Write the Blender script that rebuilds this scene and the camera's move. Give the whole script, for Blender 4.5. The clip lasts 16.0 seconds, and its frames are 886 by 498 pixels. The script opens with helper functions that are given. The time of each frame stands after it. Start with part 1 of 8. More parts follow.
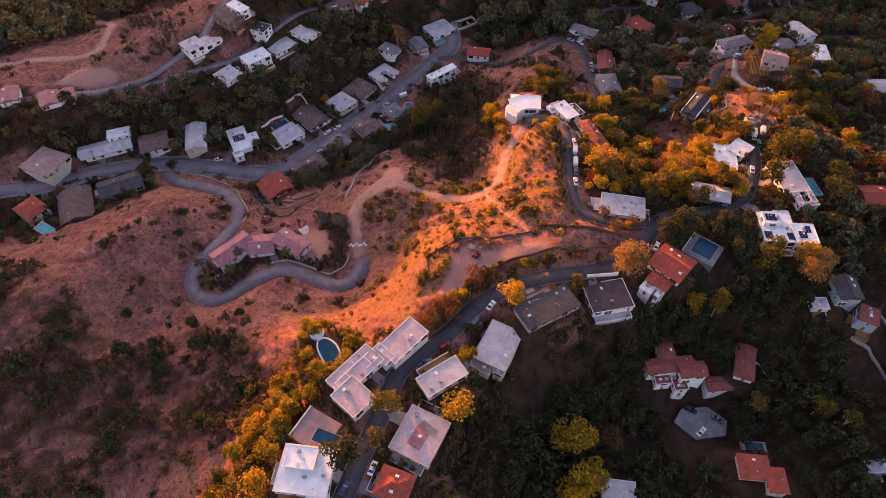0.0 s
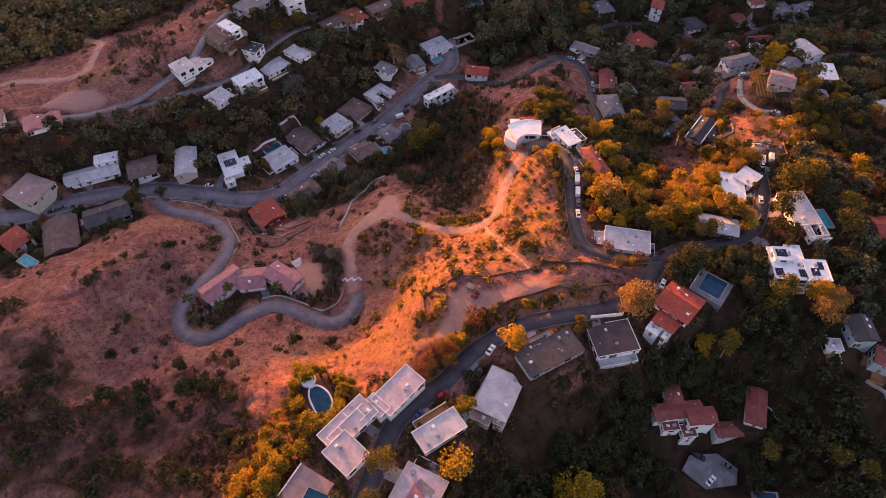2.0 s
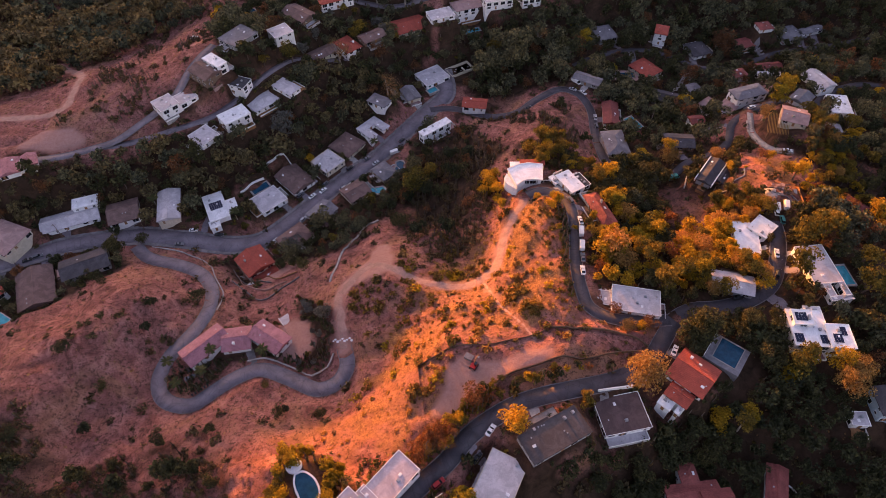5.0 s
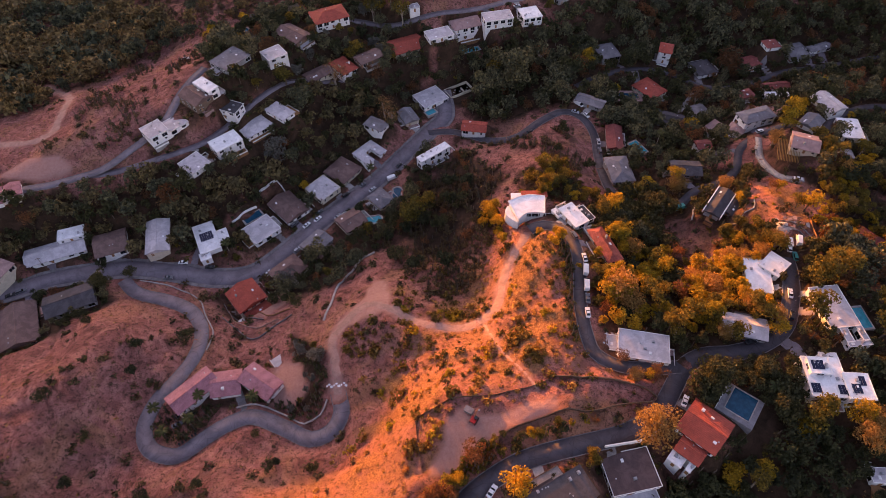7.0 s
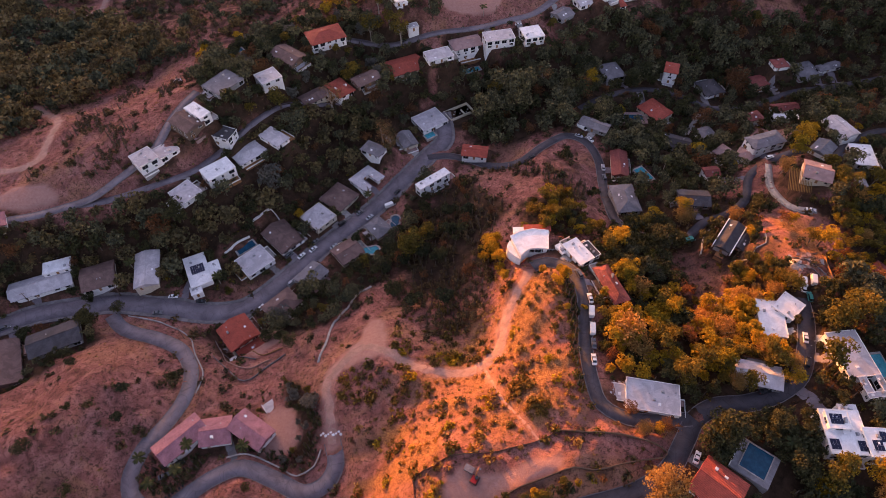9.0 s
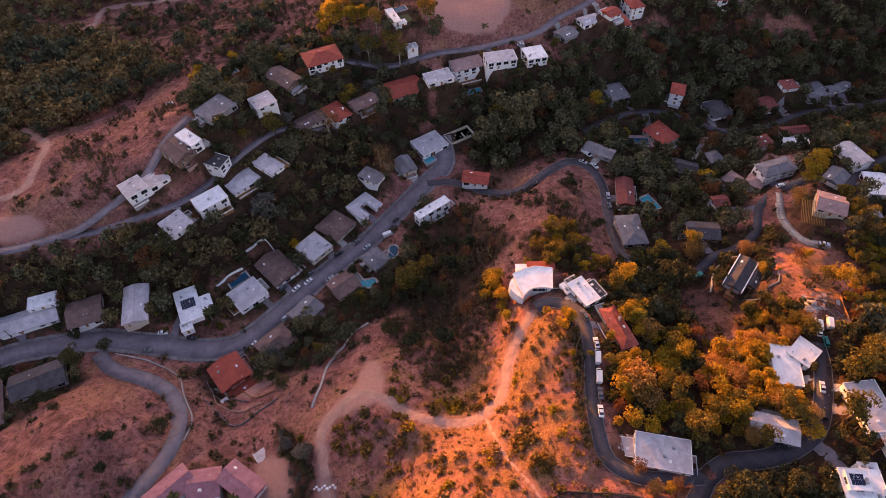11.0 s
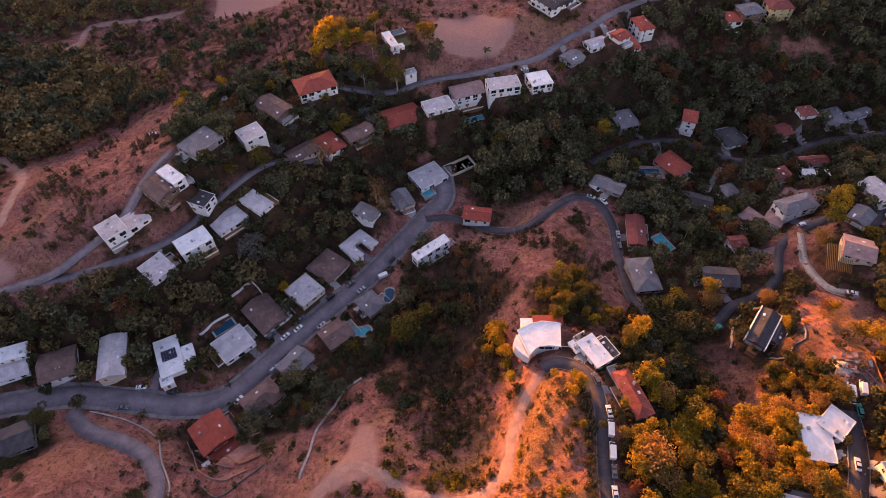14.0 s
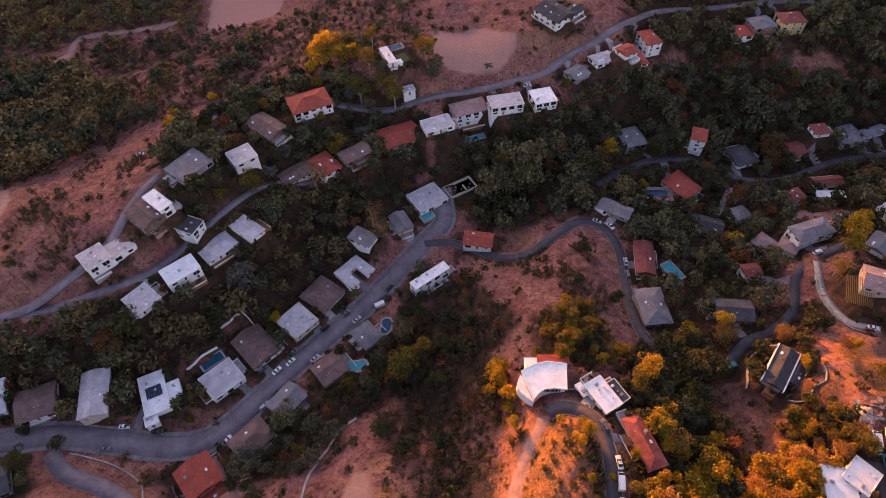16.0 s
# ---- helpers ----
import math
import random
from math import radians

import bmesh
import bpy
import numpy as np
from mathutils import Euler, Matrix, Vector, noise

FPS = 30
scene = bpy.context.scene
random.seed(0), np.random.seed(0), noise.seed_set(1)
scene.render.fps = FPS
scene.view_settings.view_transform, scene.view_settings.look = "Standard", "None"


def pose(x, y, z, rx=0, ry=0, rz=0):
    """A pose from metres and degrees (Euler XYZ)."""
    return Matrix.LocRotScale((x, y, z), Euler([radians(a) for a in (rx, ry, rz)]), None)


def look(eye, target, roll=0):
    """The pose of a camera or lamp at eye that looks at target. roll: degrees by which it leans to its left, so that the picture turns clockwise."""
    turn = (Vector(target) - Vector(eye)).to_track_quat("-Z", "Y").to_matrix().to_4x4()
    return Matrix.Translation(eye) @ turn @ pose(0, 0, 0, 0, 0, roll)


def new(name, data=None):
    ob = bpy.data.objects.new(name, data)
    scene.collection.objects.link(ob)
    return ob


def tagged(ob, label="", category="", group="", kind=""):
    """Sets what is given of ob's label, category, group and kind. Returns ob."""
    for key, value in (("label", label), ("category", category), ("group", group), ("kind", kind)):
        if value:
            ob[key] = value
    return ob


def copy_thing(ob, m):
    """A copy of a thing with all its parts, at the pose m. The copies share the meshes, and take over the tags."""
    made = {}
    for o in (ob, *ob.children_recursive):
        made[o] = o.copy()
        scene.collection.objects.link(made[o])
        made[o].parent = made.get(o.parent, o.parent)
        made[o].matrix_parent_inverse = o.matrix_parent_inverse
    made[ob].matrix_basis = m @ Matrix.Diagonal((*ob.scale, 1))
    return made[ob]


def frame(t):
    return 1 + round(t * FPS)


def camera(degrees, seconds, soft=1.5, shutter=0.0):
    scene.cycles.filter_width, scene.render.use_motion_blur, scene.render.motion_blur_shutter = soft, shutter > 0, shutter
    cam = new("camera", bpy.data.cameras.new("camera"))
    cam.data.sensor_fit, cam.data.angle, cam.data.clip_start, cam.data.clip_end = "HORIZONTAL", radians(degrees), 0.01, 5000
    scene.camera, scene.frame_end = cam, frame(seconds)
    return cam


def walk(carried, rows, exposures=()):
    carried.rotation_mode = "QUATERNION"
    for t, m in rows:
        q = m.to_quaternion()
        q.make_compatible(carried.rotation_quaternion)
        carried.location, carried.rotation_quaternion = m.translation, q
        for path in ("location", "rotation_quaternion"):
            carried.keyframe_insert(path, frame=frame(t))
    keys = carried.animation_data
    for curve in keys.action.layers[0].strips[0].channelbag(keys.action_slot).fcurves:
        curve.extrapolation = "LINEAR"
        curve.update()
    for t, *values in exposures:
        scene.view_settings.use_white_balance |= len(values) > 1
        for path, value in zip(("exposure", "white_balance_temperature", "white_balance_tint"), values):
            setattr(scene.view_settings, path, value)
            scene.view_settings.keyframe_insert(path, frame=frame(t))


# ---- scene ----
cam = camera(71.2, 16.0, soft=0.8)
METRES, EYE, TILT, LEAN, TURN = 140.0, 229.0, -52.7, 0.0, 0.0
ROWS = [
    (0.0, 0.0, 0.0, 0.0, 0.0, 0.0, -0.0),
    (0.5, 0.0009, 0.017, 0.0246, -0.016, 0.016, 0.04),
    (1.0, 0.0025, 0.035, 0.0512, -0.031, 0.016, 0.08),
    (1.5, 0.0039, 0.0536, 0.0783, -0.047, 0.039, 0.13),
    (2.0, 0.0052, 0.0726, 0.1061, -0.078, 0.039, 0.18),
    (2.5, 0.0062, 0.092, 0.1337, -0.117, 0.07, 0.25),
    (3.0, 0.0081, 0.1113, 0.1619, -0.132, 0.078, 0.3),
    (3.5, 0.0095, 0.1308, 0.1901, -0.156, 0.093, 0.35),
    (4.0, 0.0109, 0.1501, 0.2185, -0.171, 0.101, 0.39),
    (6.5, 0.018, 0.2473, 0.3592, -0.21, 0.179, 0.56),
    (7.0, 0.0189, 0.2666, 0.3874, -0.218, 0.195, 0.57),
    (7.5, 0.0199, 0.2856, 0.4158, -0.21, 0.21, 0.58),
    (8.0, 0.0208, 0.3047, 0.4441, -0.21, 0.218, 0.57),
    (8.5, 0.0217, 0.3237, 0.4725, -0.21, 0.226, 0.57),
    (9.0, 0.0227, 0.3429, 0.5007, -0.202, 0.241, 0.55),
    (11.5, 0.0263, 0.4388, 0.6417, -0.187, 0.296, 0.46),
    (12.0, 0.0273, 0.4618, 0.6663, -0.179, 0.311, 0.45),
    (12.5, 0.0282, 0.4859, 0.6908, -0.171, 0.319, 0.44),
    (13.0, 0.0289, 0.5101, 0.7147, -0.163, 0.335, 0.43),
    (13.5, 0.0297, 0.5341, 0.7386, -0.156, 0.342, 0.41),
    (14.0, 0.0306, 0.558, 0.7625, -0.156, 0.35, 0.4),
    (14.5, 0.0314, 0.5818, 0.7861, -0.148, 0.358, 0.38),
    (15.0, 0.0321, 0.6057, 0.8095, -0.148, 0.366, 0.37),
    (15.5, 0.0331, 0.6296, 0.8333, -0.14, 0.358, 0.36),
    (16.0, 0.0339, 0.6535, 0.8569, -0.132, 0.366, 0.34),
]
walk(cam, [(t, pose(0, 0, EYE, TILT, LEAN, TURN) @ pose(METRES * x, METRES * y, METRES * z, 90 + pitch, roll, yaw)) for t, x, y, z, yaw, pitch, roll in ROWS],
     exposures=[(0.0, 2.38, 6600, 49.0), (16.0, 2.38, 6450, 49.0)])


# ---- sky and sun: a very low evening sun behind the north-western hills ----
SUN_AZ, SUN_EL = radians(-28.0), radians(4.0)          # azimuth from +y, clockwise
SUN_DIR = Vector((math.sin(SUN_AZ) * math.cos(SUN_EL), math.cos(SUN_AZ) * math.cos(SUN_EL), math.sin(SUN_EL)))
world = bpy.data.worlds.new("evening_sky")
scene.world = world
world.use_nodes = True
wn = world.node_tree.nodes
sky = wn.new("ShaderNodeTexSky")
sky.sky_type, sky.sun_disc = "NISHITA", False
sky.sun_elevation, sky.sun_rotation = SUN_EL, SUN_AZ
sky.air_density, sky.dust_density, sky.ozone_density = 1.0, 3.0, 1.0
world.node_tree.links.new(sky.outputs[0], wn["Background"].inputs[0])
wn["Background"].inputs[1].default_value = 0.15
sun = new("sun", bpy.data.lights.new("sun", "SUN"))
sun.data.energy, sun.data.angle, sun.data.color = 3.15, radians(0.6), (1.0, 0.385, 0.03)
sun.matrix_world = look((0, 0, 300), Vector((0, 0, 300)) - SUN_DIR)

# ---- materials ----
def shader(name, rough=0.8, metal=0.0):
    m = bpy.data.materials.new(name)
    m.use_nodes = True
    t = m.node_tree
    b = t.nodes["Principled BSDF"]
    b.inputs["Roughness"].default_value, b.inputs["Metallic"].default_value = rough, metal
    b.inputs["Specular IOR Level"].default_value = 0.3
    return m, t, b


def node(t, kind, **values):
    n = t.nodes.new(kind)
    for k, v in values.items():
        n.inputs[k.replace("_", " ")].default_value = v
    return n


def ramp(t, source, stops):
    r = t.nodes.new("ShaderNodeValToRGB")
    el = r.color_ramp.elements
    while len(el) < len(stops):
        el.new(0.5)
    for e, (p, c) in zip(el, stops):
        e.position, e.color = p, (*c, 1)
    t.links.new(source, r.inputs[0])
    return r.outputs[0]


def mixed(t, factor, a, b, mode="MIX"):
    n = t.nodes.new("ShaderNodeMix")
    n.data_type, n.blend_type = "RGBA", mode
    for slot, v in ((n.inputs[0], factor), (n.inputs[6], a), (n.inputs[7], b)):
        if isinstance(v, (int, float)):
            slot.default_value = v
        elif isinstance(v, tuple):
            slot.default_value = (*v, 1)
        else:
            t.links.new(v, slot)
    return n.outputs[2]


def place(t, world=True):
    if world:
        return t.nodes.new("ShaderNodeNewGeometry").outputs["Position"]
    return t.nodes.new("ShaderNodeTexCoord").outputs["Object"]


def noisy(t, scale, detail=4.0, rough=0.6, where=None, distort=0.0):
    n = node(t, "ShaderNodeTexNoise", Scale=scale, Detail=detail, Roughness=rough, Distortion=distort)
    t.links.new(where if where is not None else place(t), n.inputs["Vector"])
    return n.outputs["Fac"]


def bumped(t, b, height, distance, strength=0.6):
    n = node(t, "ShaderNodeBump", Strength=strength, Distance=distance)
    t.links.new(height, n.inputs["Height"])
    t.links.new(n.outputs[0], b.inputs["Normal"])


def plain(name, colour, rough=0.8, spread=0.12, stain=0.25, scale=0.5, metal=0.0, relief=0.02, per_object=0.0):
    """A painted, plastered or mineral surface with fine grain, broad stains and faint relief."""
    m, t, b = shader(name, rough, metal)
    fine, broad = noisy(t, 9 * scale, 5), noisy(t, scale, 3, 0.7, distort=0.6)
    c = ramp(t, fine, [(0.3, tuple(v * (1 - spread) for v in colour)), (0.7, tuple(min(v * (1 + spread), 0.95) for v in colour))])
    dirt = ramp(t, broad, [(0.42, (1 - stain,) * 3), (0.62, (1.0, 1.0, 1.0))])
    c = mixed(t, 1.0, c, dirt, "MULTIPLY")
    if per_object:
        rnd = t.nodes.new("ShaderNodeObjectInfo").outputs["Random"]
        c = mixed(t, 1.0, c, ramp(t, rnd, [(0, (1 - per_object,) * 3), (1, (1.0, 1.0 - per_object * 0.2, 1.0 - per_object * 0.3))]), "MULTIPLY")
    t.links.new(c, b.inputs["Base Color"])
    bumped(t, b, fine, relief)
    return m


def tiled(name, colour, course=0.35, rough=0.8, stain=0.3):
    """Clay roof tiles: fine rows along the slope, weathered in patches."""
    m, t, b = shader(name, rough)
    where = place(t, False)
    broad, fine = noisy(t, 0.35, 4, 0.7, where), noisy(t, 4.0, 3, 0.6, where)
    w = node(t, "ShaderNodeTexWave", Scale=0.31 / course, Distortion=0.4, Detail=1.0)
    w.bands_direction = "X"
    t.links.new(where, w.inputs["Vector"])
    c = ramp(t, fine, [(0.3, tuple(v * 0.7 for v in colour)), (0.55, colour), (0.75, tuple(min(v * 1.35 + 0.02, 1) for v in colour))])
    c = mixed(t, 1.0, c, ramp(t, broad, [(0.35, (1 - stain,) * 3), (0.65, (1.05, 1.05, 1.05))]), "MULTIPLY")
    c = mixed(t, 0.35, c, w.outputs["Color"], "MULTIPLY")
    t.links.new(c, b.inputs["Base Color"])
    bumped(t, b, w.outputs["Fac"], 0.08)
    return m


def leafy(name, dark, light, glow=0.35):
    """Foliage: every clump its own tone, light shining through."""
    m, t, b = shader(name, 0.65)
    g = t.nodes.new("ShaderNodeNewGeometry")
    rnd = t.nodes.new("ShaderNodeObjectInfo").outputs["Random"]
    c = ramp(t, g.outputs["Random Per Island"], [(0.0, dark), (0.6, tuple((p + q) / 2 for p, q in zip(dark, light))), (1.0, light)])
    c = mixed(t, 1.0, c, ramp(t, rnd, [(0, (0.72, 0.8, 0.8)), (1, (1.25, 1.1, 0.9))]), "MULTIPLY")
    broad = noisy(t, 0.09, 3)
    c = mixed(t, 1.0, c, ramp(t, broad, [(0.3, (0.75, 0.8, 0.85)), (0.7, (1.2, 1.08, 0.9))]), "MULTIPLY")
    t.links.new(c, b.inputs["Base Color"])
    through_leaf = t.nodes.new("ShaderNodeBsdfTranslucent")
    t.links.new(c, through_leaf.inputs[0])
    mix = t.nodes.new("ShaderNodeMixShader")
    mix.inputs[0].default_value = glow
    t.links.new(b.outputs[0], mix.inputs[1])
    t.links.new(through_leaf.outputs[0], mix.inputs[2])
    t.links.new(mix.outputs[0], t.nodes["Material Output"].inputs[0])
    return m


def ground_material():
    m, t, b = shader("hillside", 0.95)
    b.inputs["Specular IOR Level"].default_value = 0.05
    cover = t.nodes.new("ShaderNodeAttribute")
    cover.attribute_name = "cover"
    parts = t.nodes.new("ShaderNodeSeparateColor")
    t.links.new(cover.outputs["Color"], parts.inputs[0])
    broad, middle = noisy(t, 0.03, 6, 0.7, distort=1.0), noisy(t, 0.16, 6, 0.75, distort=0.8)
    fine, grit = noisy(t, 0.62, 6, 0.85, distort=0.4), noisy(t, 1.9, 4, 0.85)
    soil = ramp(t, middle, [(0.32, (0.14, 0.052, 0.044)), (0.5, (0.29, 0.118, 0.100)), (0.68, (0.45, 0.205, 0.170))])
    grass = ramp(t, grit, [(0.3, (0.25, 0.108, 0.06)), (0.7, (0.52, 0.265, 0.15))])
    c = mixed(t, ramp(t, broad, [(0.50, (0, 0, 0)), (0.66, (0.8, 0.8, 0.8))]), soil, grass)
    c = mixed(t, ramp(t, fine, [(0.525, (0, 0, 0)), (0.57, (0.85, 0.85, 0.85))]), c, (0.070, 0.038, 0.026))      # low dark scrub
    c = mixed(t, ramp(t, grit, [(0.54, (0, 0, 0)), (0.59, (0.65, 0.65, 0.65))]), c, (0.10, 0.052, 0.036))
    # dry grass, its colour warmed by the sunlight of the slopes it covers
    straw = ramp(t, grit, [(0.36, (0.095, 0.042, 0.020)), (0.5, (0.27, 0.128, 0.055)), (0.66, (0.44, 0.228, 0.10))])
    straw = mixed(t, ramp(t, fine, [(0.52, (0, 0, 0)), (0.57, (0.8, 0.8, 0.8))]), straw, (0.13, 0.062, 0.028))
    straw = mixed(t, ramp(t, middle, [(0.53, (0, 0, 0)), (0.62, (0.6, 0.6, 0.6))]), straw, (0.115, 0.055, 0.026))
    c = mixed(t, parts.outputs[2], c, straw)
    # leaf litter, coloured dark enough to hold some of the canyon's deep shade
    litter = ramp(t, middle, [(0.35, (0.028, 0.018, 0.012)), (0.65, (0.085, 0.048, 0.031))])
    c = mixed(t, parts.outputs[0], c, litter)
    graded = ramp(t, fine, [(0.3, (0.33, 0.165, 0.138)), (0.7, (0.46, 0.262, 0.218))])
    c = mixed(t, parts.outputs[1], c, graded)
    t.links.new(c, b.inputs["Base Color"])
    bumped(t, b, mixed(t, 0.35, fine, grit), 0.9, 1.0)
    return m


def asphalt_material(name, colour):
    m, t, b = shader(name, 0.85)
    fine, broad = noisy(t, 6.0, 4), noisy(t, 0.12, 4, 0.7, distort=1.0)
    c = ramp(t, broad, [(0.35, tuple(v * 0.75 for v in colour)), (0.65, tuple(v * 1.2 for v in colour))])
    c = mixed(t, 1.0, c, ramp(t, fine, [(0.3, (0.85,) * 3), (0.7, (1.12,) * 3)]), "MULTIPLY")
    crack = node(t, "ShaderNodeTexVoronoi", Scale=0.22)
    crack.feature = "DISTANCE_TO_EDGE"
    t.links.new(place(t), crack.inputs["Vector"])
    c = mixed(t, ramp(t, crack.outputs["Distance"], [(0.0, (0.6,) * 3), (0.02, (0, 0, 0))]), c, tuple(v * 0.45 for v in colour))
    t.links.new(c, b.inputs["Base Color"])
    bumped(t, b, fine, 0.02)
    return m


def water_material(name, colour):
    m, t, b = shader(name, 0.06)
    c = ramp(t, noisy(t, 0.6, 2), [(0.35, tuple(v * 0.8 for v in colour)), (0.65, tuple(min(v * 1.15, 1) for v in colour))])
    t.links.new(c, b.inputs["Base Color"])
    b.inputs["Specular IOR Level"].default_value = 0.28
    bumped(t, b, noisy(t, 2.5, 2), 0.02, 0.3)
    return m


GROUND = ground_material()
ASPHALT = asphalt_material("asphalt", (0.072, 0.062, 0.070))
ASPHALT_PALE = asphalt_material("worn_asphalt", (0.182, 0.152, 0.168))
DIRT = plain("packed_dirt", (0.39, 0.225, 0.18), 0.95, 0.15, 0.25, 0.3)
CONCRETE = plain("concrete", (0.36, 0.33, 0.31), 0.9, 0.1, 0.3, 0.4)
KERB = plain("worn_concrete", (0.20, 0.175, 0.175), 0.9, 0.12, 0.35, 0.3)
WHITE = plain("white_plaster", (0.84, 0.82, 0.80), 0.8, 0.05, 0.12, 0.4, per_object=0.08)
CREAM = plain("cream_plaster", (0.62, 0.54, 0.42), 0.85, 0.06, 0.15, 0.4, per_object=0.1)
GREY_WALL = plain("grey_siding", (0.34, 0.33, 0.33), 0.85, 0.08, 0.2, 0.4, per_object=0.15)
BROWN_WALL = plain("brown_siding", (0.20, 0.13, 0.09), 0.85, 0.1, 0.2, 0.4, per_object=0.15)
BLUE_WALL = plain("blue_siding", (0.32, 0.40, 0.44), 0.85, 0.06, 0.15, 0.4)
YELLOW_WALL = plain("yellow_plaster", (0.60, 0.46, 0.22), 0.85, 0.06, 0.15, 0.4)
ROOF_WHITE = plain("white_roof_coating", (0.85, 0.83, 0.83), 0.75, 0.05, 0.18, 0.25)
ROOF_PALE = plain("pale_grey_roofing", (0.56, 0.52, 0.54), 0.85, 0.08, 0.25, 0.25, per_object=0.12)
ROOF_GREY = plain("grey_roofing", (0.24, 0.225, 0.24), 0.9, 0.1, 0.3, 0.25, per_object=0.2)
ROOF_DARK = plain("dark_roofing", (0.085, 0.078, 0.085), 0.9, 0.12, 0.3, 0.25, per_object=0.2)
ROOF_UMBER = plain("umber_roofing", (0.115, 0.072, 0.070), 0.9, 0.12, 0.3, 0.25)
ROOF_BROWN = plain("brown_roofing", (0.21, 0.13, 0.115), 0.9, 0.1, 0.3, 0.25, per_object=0.2)
ROOF_PINK = plain("rose_gravel_roofing", (0.40, 0.25, 0.23), 0.9, 0.08, 0.25, 0.25, per_object=0.1)
ROOF_MAUVE = plain("mauve_roofing", (0.52, 0.41, 0.43), 0.85, 0.08, 0.25, 0.25)
TILE_RED = tiled("red_clay_tile", (0.50, 0.095, 0.060))
TILE_DULL = tiled("weathered_clay_tile", (0.33, 0.085, 0.07))
TILE_ROSE = tiled("rose_clay_tile", (0.50, 0.21, 0.235))
TILE_PATCH = tiled("mottled_clay_tile", (0.46, 0.115, 0.085), 0.5, 0.85, 0.5)
GLASS = shader("window_glass", 0.05)[0]
GLASS.node_tree.nodes["Principled BSDF"].inputs["Base Color"].default_value = (0.015, 0.018, 0.022, 1)
GLASS.node_tree.nodes["Principled BSDF"].inputs["Specular IOR Level"].default_value = 0.6
SOLAR = plain("solar_cells", (0.018, 0.022, 0.05), 0.2, 0.2, 0.1, 1.0)
METAL = plain("galvanised_metal", (0.45, 0.45, 0.46), 0.45, 0.1, 0.2, 1.0, metal=0.8)
WOOD = plain("weathered_timber", (0.17, 0.10, 0.065), 0.85, 0.2, 0.3, 1.5)
TEAK = plain("stained_timber", (0.30, 0.14, 0.06), 0.7, 0.2, 0.2, 1.5)
SLAT = plain("yellow_timber_slats", (0.24, 0.145, 0.038), 0.7, 0.2, 0.2, 1.5)
LAWN = plain("lawn_grass", (0.07, 0.085, 0.03), 0.95, 0.3, 0.3, 1.0)
BARK = plain("bark", (0.14, 0.10, 0.075), 0.95, 0.25, 0.3, 1.5)
BARK_PALE = plain("pale_bark", (0.38, 0.31, 0.25), 0.9, 0.2, 0.35, 1.2)
BLACK = plain("black_plastic", (0.02, 0.02, 0.02), 0.5)
TYRE = plain("tyre_rubber", (0.02, 0.02, 0.02), 0.9)
WATER = water_material("pool_water", (0.008, 0.06, 0.105))
WATER_BRIGHT = water_material("turquoise_pool_water", (0.02, 0.27, 0.33))
LEAF_DARK = leafy("dark_oak_leaves", (0.024, 0.029, 0.012), (0.105, 0.108, 0.044))
LEAF_OLIVE = leafy("olive_leaves", (0.068, 0.060, 0.014), (0.265, 0.208, 0.035), 0.48)
# olive foliage with the gold of low sunlight put into its colour
LEAF_SUNLIT = leafy("yellowing_leaves", (0.19, 0.140, 0.012), (0.58, 0.41, 0.03), 0.55)
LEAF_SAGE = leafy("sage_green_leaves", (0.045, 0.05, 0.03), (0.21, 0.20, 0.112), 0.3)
# tan leaves; their amber also carries the orange light on sunny shrubs
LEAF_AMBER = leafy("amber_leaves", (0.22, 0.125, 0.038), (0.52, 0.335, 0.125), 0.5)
LEAF_RUST = leafy("rust_leaves", (0.11, 0.05, 0.025), (0.26, 0.12, 0.05), 0.4)
LEAF_BLUE = leafy("blue_grey_leaves", (0.07, 0.075, 0.075), (0.17, 0.17, 0.17), 0.2)
LEAF_PALM = leafy("palm_fronds", (0.04, 0.05, 0.015), (0.10, 0.11, 0.03))
LEAF_SCRUB = leafy("chaparral_leaves", (0.05, 0.037, 0.018), (0.185, 0.125, 0.055), 0.2)
# oak leaves lightened to the orange-brown that haze lends them
LEAF_HAZED = leafy("tan_oak_leaves", (0.085, 0.062, 0.028), (0.31, 0.225, 0.10), 0.3)
LEAF_BURNT = leafy("sunburnt_leaves", (0.085, 0.055, 0.016), (0.30, 0.195, 0.045), 0.4)
LEAF_DRY = leafy("dry_brush", (0.07, 0.036, 0.02), (0.38, 0.22, 0.09), 0.3)


# ---- the plots: place, eave height, length, width and turn of each house ----
PLOTS = []


def plot(x, y, eave, w, d, turn, roof, wall_mat, roof_mat, label, **more):
    PLOTS.append((x, y, eave, w, d, turn, roof, wall_mat, roof_mat, label, more))


plot(-41.8, 60.6, 38.5, 16.0, 14.2, -7, "flat", WHITE, ROOF_WHITE, "low white flat-roofed modern house with a bright coated roof", wings=[(-2.0, 3.2, 9.0, 6.4, -1.3, "flat", 0), (5.4, -8.6, 6.4, 5.0, 0.8, "flat", 0)])
plot(-7.3, 71.9, 37.2, 13.7, 15.5, -27, "flat", CREAM, ROOF_MAUVE, "house with a square mauve roof and a rust-red patch", patch=True)
plot(-14.7, 56.7, 37, 10.0, 8.5, -20, "hip", CREAM, TILE_RED, "small house with a hipped red tile roof")
